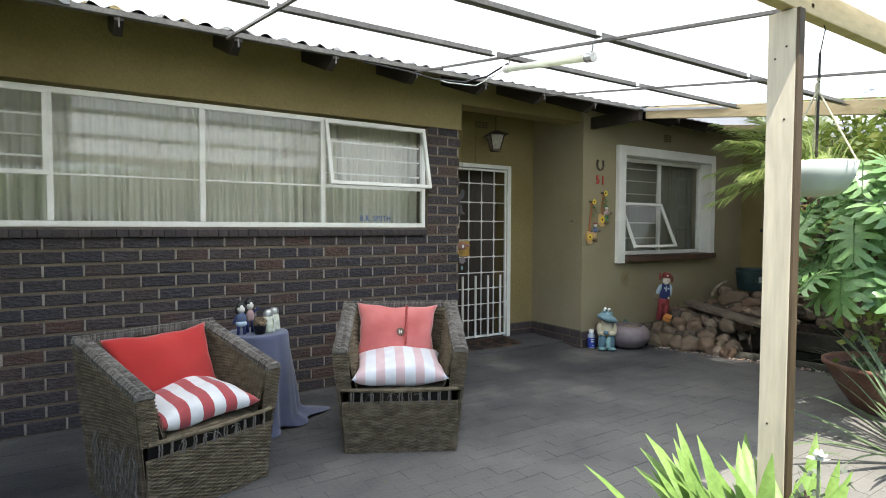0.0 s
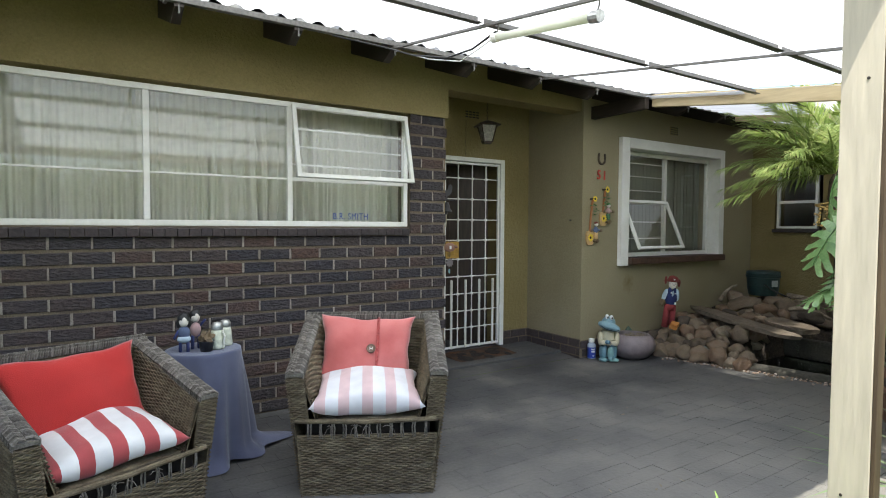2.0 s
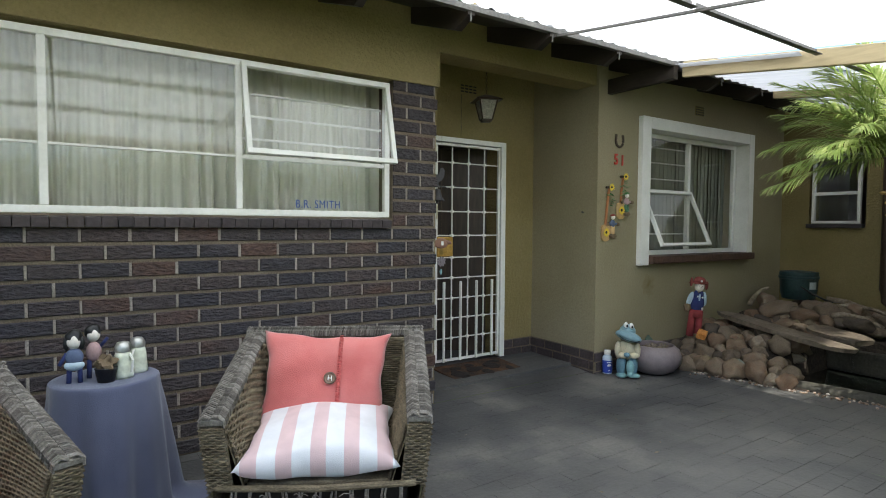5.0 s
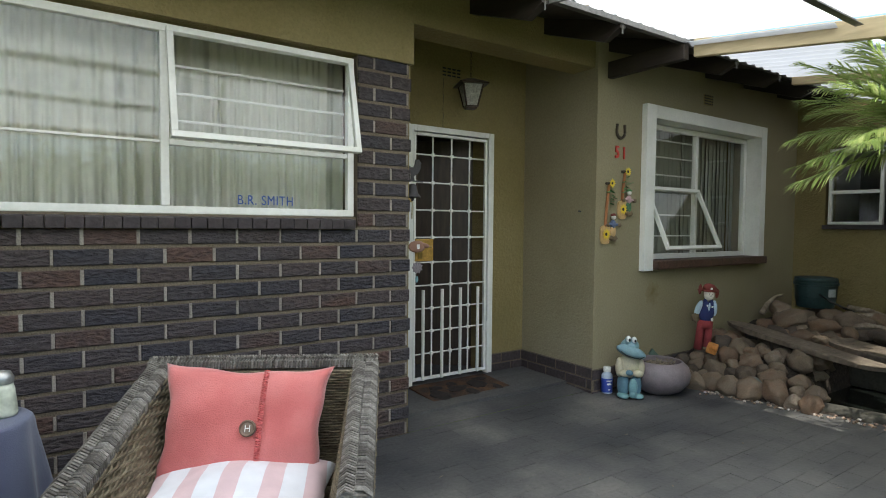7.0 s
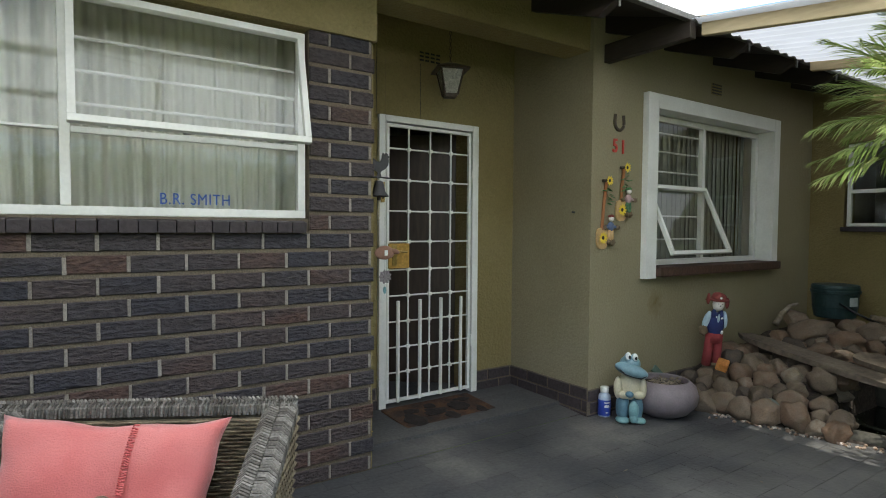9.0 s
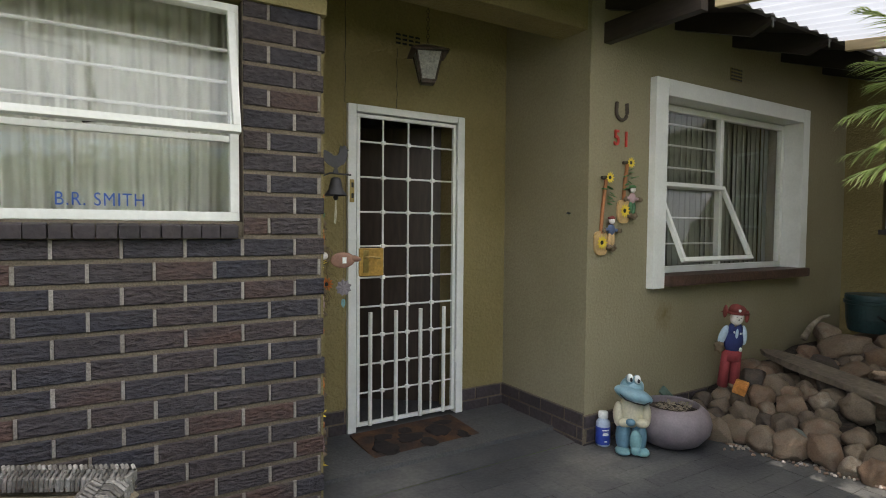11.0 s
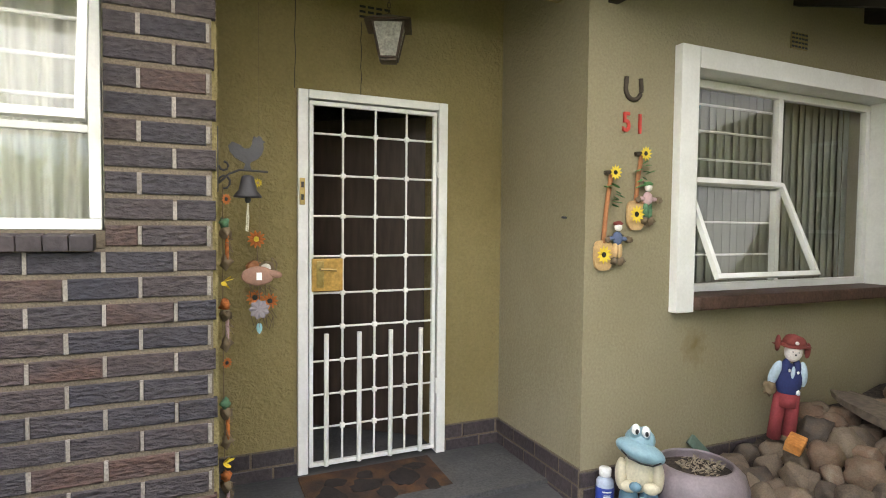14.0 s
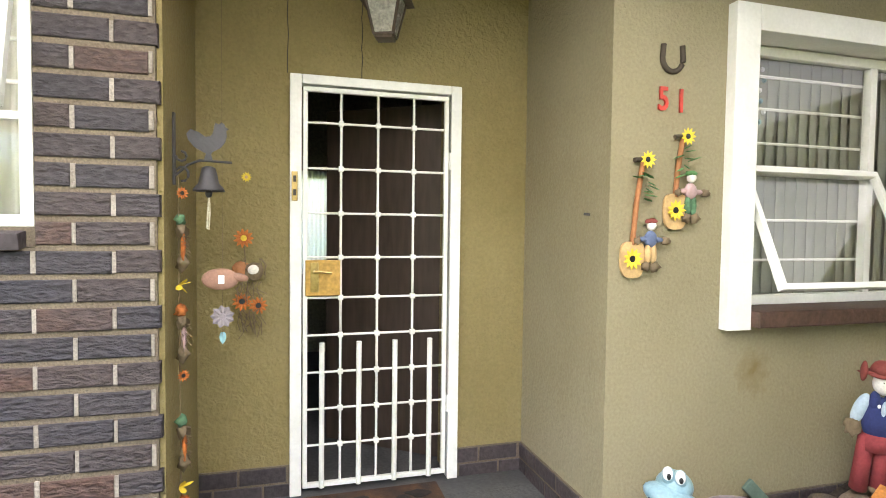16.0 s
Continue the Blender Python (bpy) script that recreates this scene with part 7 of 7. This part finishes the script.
# things on the side table
T0 = G + 0.648
tagged(multi("figurine", [
    (blobs(((0, 0, 0.155), (0.030, 0.028, 0.030), 3)), C["face"]),
    (blobs(((0, 0.006, 0.165), (0.036, 0.030, 0.034), 3, 0.2), ((-0.03, 0, 0.145), (0.014, 0.014, 0.025), 2), ((0.03, 0, 0.145), (0.014, 0.014, 0.025), 2)), C["black"]),
    (blobs(((0, -0.002, 0.095), (0.036, 0.026, 0.035), 3)), C["plaid"]),
    (blobs(((0, -0.004, 0.065), (0.040, 0.03, 0.02), 3)), C["shirt"]),
    (tube(tube(tube(bmesh.new(), [(-0.02, 0, 0.06), (-0.022, -0.005, 0.0)], 0.011, 6), [(0.02, 0, 0.06), (0.022, -0.005, 0)], 0.011, 6), [(-0.03, 0, 0.11), (-0.055, -0.02, 0.07)], 0.008, 6), C["navy"]),
], at=pose(1.125, 4.0, T0, 0, 0, -10) @ Matrix.Diagonal((0.92, 0.92, 1.12, 1))), "small painted tin figurine in blue on the table", "figurine", "figurines on the side table")
tagged(multi("figurine", [
    (blobs(((0, 0, 0.165), (0.028, 0.026, 0.028), 3)), C["face"]),
    (blobs(((0, 0.006, 0.176), (0.034, 0.028, 0.030), 3, 0.2)), C["black"]),
    (blobs(((0, -0.002, 0.10), (0.032, 0.024, 0.038), 3)), C["pinkcl"]),
    (tube(tube(tube(bmesh.new(), [(-0.018, 0, 0.07), (-0.02, -0.005, 0.0)], 0.011, 6), [(0.018, 0, 0.07), (0.02, -0.005, 0)], 0.011, 6), [(0.025, 0, 0.115), (0.055, -0.02, 0.15)], 0.007, 6), C["navy"]),
], at=pose(1.195, 4.055, T0, 0, 0, 5) @ Matrix.Diagonal((0.92, 0.92, 1.12, 1))), "small painted tin figurine in pink on the table", "figurine", "figurines on the side table")
sp = thing("small_pot", "small black pot with a dry plant on the table", "plant pot", pose(1.235, 3.955, T0))
part("pot", lathe(bmesh.new(), [(0, 0), (0.032, 0), (0.042, 0.055), (0.045, 0.06), (0.040, 0.06), (0.036, 0.05), (0, 0.05)], 20), C["black"], sp, smooth=True)
part("dry_plant", blobs(((0, 0, 0.075), (0.032, 0.032, 0.035), 3, 0.9, 2)), C["straw"], sp)
M["milkglass"] = surf("frosted_glass", [(0.50, 0.53, 0.42), (0.62, 0.64, 0.54)], scale=8, rough=0.25)
for k, (x, y) in enumerate(((1.300, 3.99), (1.362, 4.065))):
    j = thing("glass_shaker", "frosted glass shaker with a grey lid on the table", "shaker", pose(x, y, T0, 0, 0, 40 - 70 * k) @ Matrix.Scale(1.32, 4), "shakers on the side table")
    part("jar", lathe(bmesh.new(), [(0, 0), (0.030, 0), (0.032, 0.01), (0.026, 0.07), (0.022, 0.085), (0, 0.085)], 20), M["milkglass"], j, smooth=True)
    part("lid", lathe(bmesh.new(), [(0.024, 0.085), (0.025, 0.10), (0.018, 0.115), (0, 0.12)], 20), M["bolt"], j, "grey metal lid", smooth=True)
    part("handle", tube(bmesh.new(), [(0.0, -0.026, 0.08), (0.0, -0.040, 0.06), (0.0, -0.034, 0.02)], 0.004, 6), M["white"], j)

# fluorescent batten, its cable, drainpipe
M["tubeglass"] = sheer("fluorescent_tube", (0.85, 0.86, 0.74), 0.3, 0.0, 10)
ft = thing("fluorescent_light", "unlit fluorescent tube with clear end cap under the patio roof", "light", pose(2.42, 2.17, roof_z(2.17) - 0.13, 8.06, 0, 0))
part("tube", tube(bmesh.new(), [(0, 0.02, 0), (0, 0.66, 0)], 0.02, 14), M["tubeglass"], ft, smooth=True)
part("end_cap", tube(bmesh.new(), [(0, -0.02, 0.0), (0, 0.03, 0.0)], 0.026, 12), M["bolt"], ft, "clear plastic end cap")
part("end_cap", tube(bmesh.new(), [(0, 0.65, 0.0), (0, 0.69, 0.0)], 0.024, 12), M["white"], ft)
for y in (0.0, 0.66):
    part("hook", tube(bmesh.new(), [(0, y, 0.02), (0.006, y, 0.05), (0, y, 0.075)], 0.004, 6), M["steel"], ft)
bm = tube(bmesh.new(), [(2.42, 2.83, roof_z(2.83) - 0.10), (2.47, 3.1, 2.30), (2.50, 3.4, 2.33), (2.44, 3.7, 2.41), (2.36, 3.92, 2.50), (2.0, 3.95, 2.52)], 0.006, 6)
tagged(part("light_cable", bm, C["black"], smooth=True), "black cable drooping from the light to the eaves", "cable")
bm = tube(bmesh.new(), [(2.42, 2.80, roof_z(2.80) - 0.11), (2.46, 3.0, 2.285), (2.53, 3.3, 2.29), (2.50, 3.6, 2.37), (2.38, 3.9, 2.49)], 0.004, 6)
tagged(part("light_cable", bm, C["eye"], smooth=True), "white cable drooping from the light to the eaves", "cable")
bm = tube(bmesh.new(), [(8.21, 3.54, 2.5), (8.21, 3.54, 0.62), (8.21, 3.52, 0.50), (8.20, 3.45, 0.43), (8.20, 3.2, 0.40), (8.20, 2.6, 0.36)], 0.038, 12)
tagged(part("drainpipe", bm, M["lampmetal"], smooth=True), "brown drainpipe bending along the end wall", "drainpipe", "", "structure")
# ornament behind the second window
orn = thing("window_mobile", "white shell mobile on a string behind the window", "ornament")
part("shell", lathe(bmesh.new(), [(0.0, 0.0), (0.05, -0.01), (0.055, -0.07), (0.045, -0.09), (0.0, -0.03)], 16, (5.83, 4.80, 2.05)), C["eye"], orn, smooth=True)
part("string", tube(bmesh.new(), [(5.83, 4.80, 2.2), (5.83, 4.80, 2.05)], 0.002, 5), C["eye"], orn)
for k in range(6):
    part("bead", blob(bmesh.new(), (5.93 + 0.015 * math.sin(k * 2), 4.80, 2.10 - 0.05 * k), (0.012, 0.012, 0.014), 1), C["teal" if k % 2 else "eye"], orn)
# ---- face bricks ----
wall_b = bpy.data.objects["wall_brick_core"]


def brick_mesh(name, L, material, h=0.0735, d=0.03):
    bm = boxes((-L / 2, L / 2, 0, d, -h / 2, h / 2))
    es = [e for e in bm.edges if all(v.co.y < 0.001 for v in e.verts)]
    bmesh.ops.bevel(bm, geom=es, offset=0.004, segments=1, affect="EDGES")
    return mesh_of(name, bm, material)


JOINT = 0.013
full = brick_mesh("brick", LENGTH - JOINT, M["brick"])
sizes = {}


def size_mesh(L):
    k = round(L, 3)
    if k not in sizes:
        sizes[k] = brick_mesh("brick", k, M["brick"])
    return sizes[k]


rng = random.Random(17)
spare, marks = [], []
count = 0
for c in range(-11, 14):
    zc = 1.25 - PITCH * c - PITCH / 2
    lo, hi = (-1.4, PIER_X)
    x = 1.953 - LENGTH * 15 + (0 if c % 2 else LENGTH / 2)
    while x < hi:
        a, b = x + JOINT / 2, x + LENGTH - JOINT / 2
        x += LENGTH
        a = max(a, -4.4)
        b = min(b, PIER_X + 0.001)
        if b - a < 0.04:
            continue
        if PIER_X - b < 0.03:
            b = PIER_X + rng.uniform(-0.004, 0.003)
        if c < 0 and b > WX0 - 0.01 and a < WX1 + 0.012:
            if b - (WX1 + 0.012) < 0.03:
                continue
            a = max(a, WX1 + 0.012)
        marks.append((b + JOINT / 2, zc))
        yy = BRICK_Y + rng.uniform(-0.002, 0.002)
        rot = rng.uniform(-0.3, 0.3)
        if a > -0.5 and count < 300:
            me = full if abs(b - a - (LENGTH - JOINT)) < 0.004 else size_mesh(b - a)
            shared("brick", me, wall_b, pose((a + b) / 2, yy, zc + rng.uniform(-0.0015, 0.0015), 0, rot, 0))
            count += 1
        else:
            spare.append((a, b, yy, yy + 0.03, zc - 0.0365, zc + 0.0365))


def joined(name, rows, material, parent, label):
    vs, fs = [], []
    for x0, x1, y0, y1, z0, z1 in rows:
        k = len(vs)
        vs += [(x, y, z) for z in (z0, z1) for x, y in ((x0, y0), (x1, y0), (x1, y1), (x0, y1))]
        fs += [tuple(k + i for i in f) for f in ((3, 2, 1, 0), (4, 5, 6, 7), (0, 1, 5, 4), (1, 2, 6, 5), (2, 3, 7, 6), (3, 0, 4, 7))]
    me = bpy.data.meshes.new(name)
    me.from_pydata(vs, [], fs)
    me.materials.append(material)
    ob = new(name, me)
    ob.parent = parent
    return tagged(ob, label, "", "", "stuff")


M["brick_rest"] = surf("face_brick_rest", BRICKS, scale=5, rough=0.72, bump=1.0, bscale=42, rand=0.72, fine=0.35, stretch=(0.75, 1, 1.7), bdist=0.02, island=True)
joined("bricks", spare, M["brick_rest"], wall_b, "more dark face bricks of the same wall")
# pale upright pointing between the bricks
bm = bmesh.new()
for x, z in marks:
    if x > PIER_X - 0.02 or x < -1.4 or (z > 1.25 and x < WX1 + 0.03):
        continue
    w = 0.0048 + rng.uniform(0, 0.003)
    box(bm, x - w, x + w, BRICK_Y + 0.0025, BRICK_Y + 0.02, z - 0.036 + rng.uniform(-0.004, 0.006), z + 0.036 + rng.uniform(-0.006, 0.004))
tagged(part("pointing", bm, M["perpend"], wall_b), "pale rough upright mortar joints", "", "", "stuff")

# ---- brick plinth round the porch ----
plinth = thing("plinth", "two courses of dark brown brick along the foot of the wall", "plinth", kind="structure")
PH = 0.074


def plinth_run(x0, y0, x1, y1, nx, ny, z0, top, start):
    L = math.hypot(x1 - x0, y1 - y0)
    dx, dy = (x1 - x0) / L, (y1 - y0) / L
    a = math.degrees(math.atan2(dy, dx))
    part("mortar_bed", box(bmesh.new(), 0, L, -0.008, 0.0, z0 - 0.05, top), M["mortar"], plinth, at=pose(x0, y0, 0, 0, 0, a))
    for c in range(3):
        zc = top - 0.006 - PH / 2 - c * (PH + 0.012)
        if zc + PH / 2 < z0:
            continue
        s = -(start + 0.113 * c) % 0.226 - 0.226
        while s < L:
            u0, u1 = max(0.002, s + 0.006), min(L - 0.002, s + 0.22)
            s += 0.226
            if u1 - u0 < 0.03:
                continue
            bm = boxes((-(u1 - u0) / 2, (u1 - u0) / 2, -0.014, 0.0, -PH / 2, PH / 2))
            bmesh.ops.bevel(bm, geom=[e for e in bm.edges if all(v.co.y < -0.01 for v in e.verts)], offset=0.003, segments=1, affect="EDGES")
            um = (u0 + u1) / 2
            part("brick", bm, M["sillbrick"], plinth, at=pose(x0 + dx * um, y0 + dy * um, zc, 0, 0, a))


plinth_run(PIER_X + 0.01, DOOR_Y, DX0, DOOR_Y, 0, -1, -0.02, 0.152, 0.05)
plinth_run(DX1, DOOR_Y, SIDE_X, DOOR_Y, 0, -1, -0.01, 0.152, 0.1)
plinth_run(SIDE_X, DOOR_Y, SIDE_X, FRONT_Y, -1, 0, G, 0.152, 0.02)
plinth_run(SIDE_X - 0.012, FRONT_Y, 7.2, FRONT_Y, 0, -1, G, 0.140, 0.09)

# ---- pavers ----
bed = bpy.data.objects["paving_bed"]
PL, PW = 0.222, 0.111
bm = boxes((-PL / 2 + 0.0007, PL / 2 - 0.0007, -PW / 2 + 0.0007, PW / 2 - 0.0007, -0.03, 0))
bmesh.ops.bevel(bm, geom=[e for e in bm.edges if all(v.co.z > -0.001 for v in e.verts)], offset=0.0009, segments=1, affect="EDGES")
paver_me = mesh_of("paver", bm, M["paver"])
rest = []
rng = random.Random(23)
count = 0
r = 0
y = 4.60
while y > 0.95:
    x = -4.4 + (PL / 2 if r % 2 else 0)
    while x < 8.2:
        dz = rng.uniform(-0.0012, 0.0008)
        if x > 6.04 and 2.28 < y < 3.70:
            x += PL
            continue
        if 1.45 < x < 4.7 and 2.75 < y < 4.6 and count < 300:
            shared("paver", paver_me, bed, pose(x, y, G + dz, rng.uniform(-0.25, 0.25), rng.uniform(-0.2, 0.2), rng.uniform(-0.4, 0.4)))
            count += 1
        else:
            rest.append((x - PL / 2 + 0.001, x + PL / 2 - 0.001, y - PW / 2 + 0.001, y + PW / 2 - 0.001, G - 0.03, G + dz))
        x += PL
    y -= PW
    r += 1
M["paver_rest"] = surf("worn_paver_rest", PAVE, scale=1.5, rough=0.62, bump=0.35, bscale=45, rand=0.12, fine=0.16, rvar=0.18, world=True, island=True)
add_pale_fade(M["paver_rest"], *PALE_FADE)
joined("pavers", rest, M["paver_rest"], bed, "more worn grey pavers of the same patio")
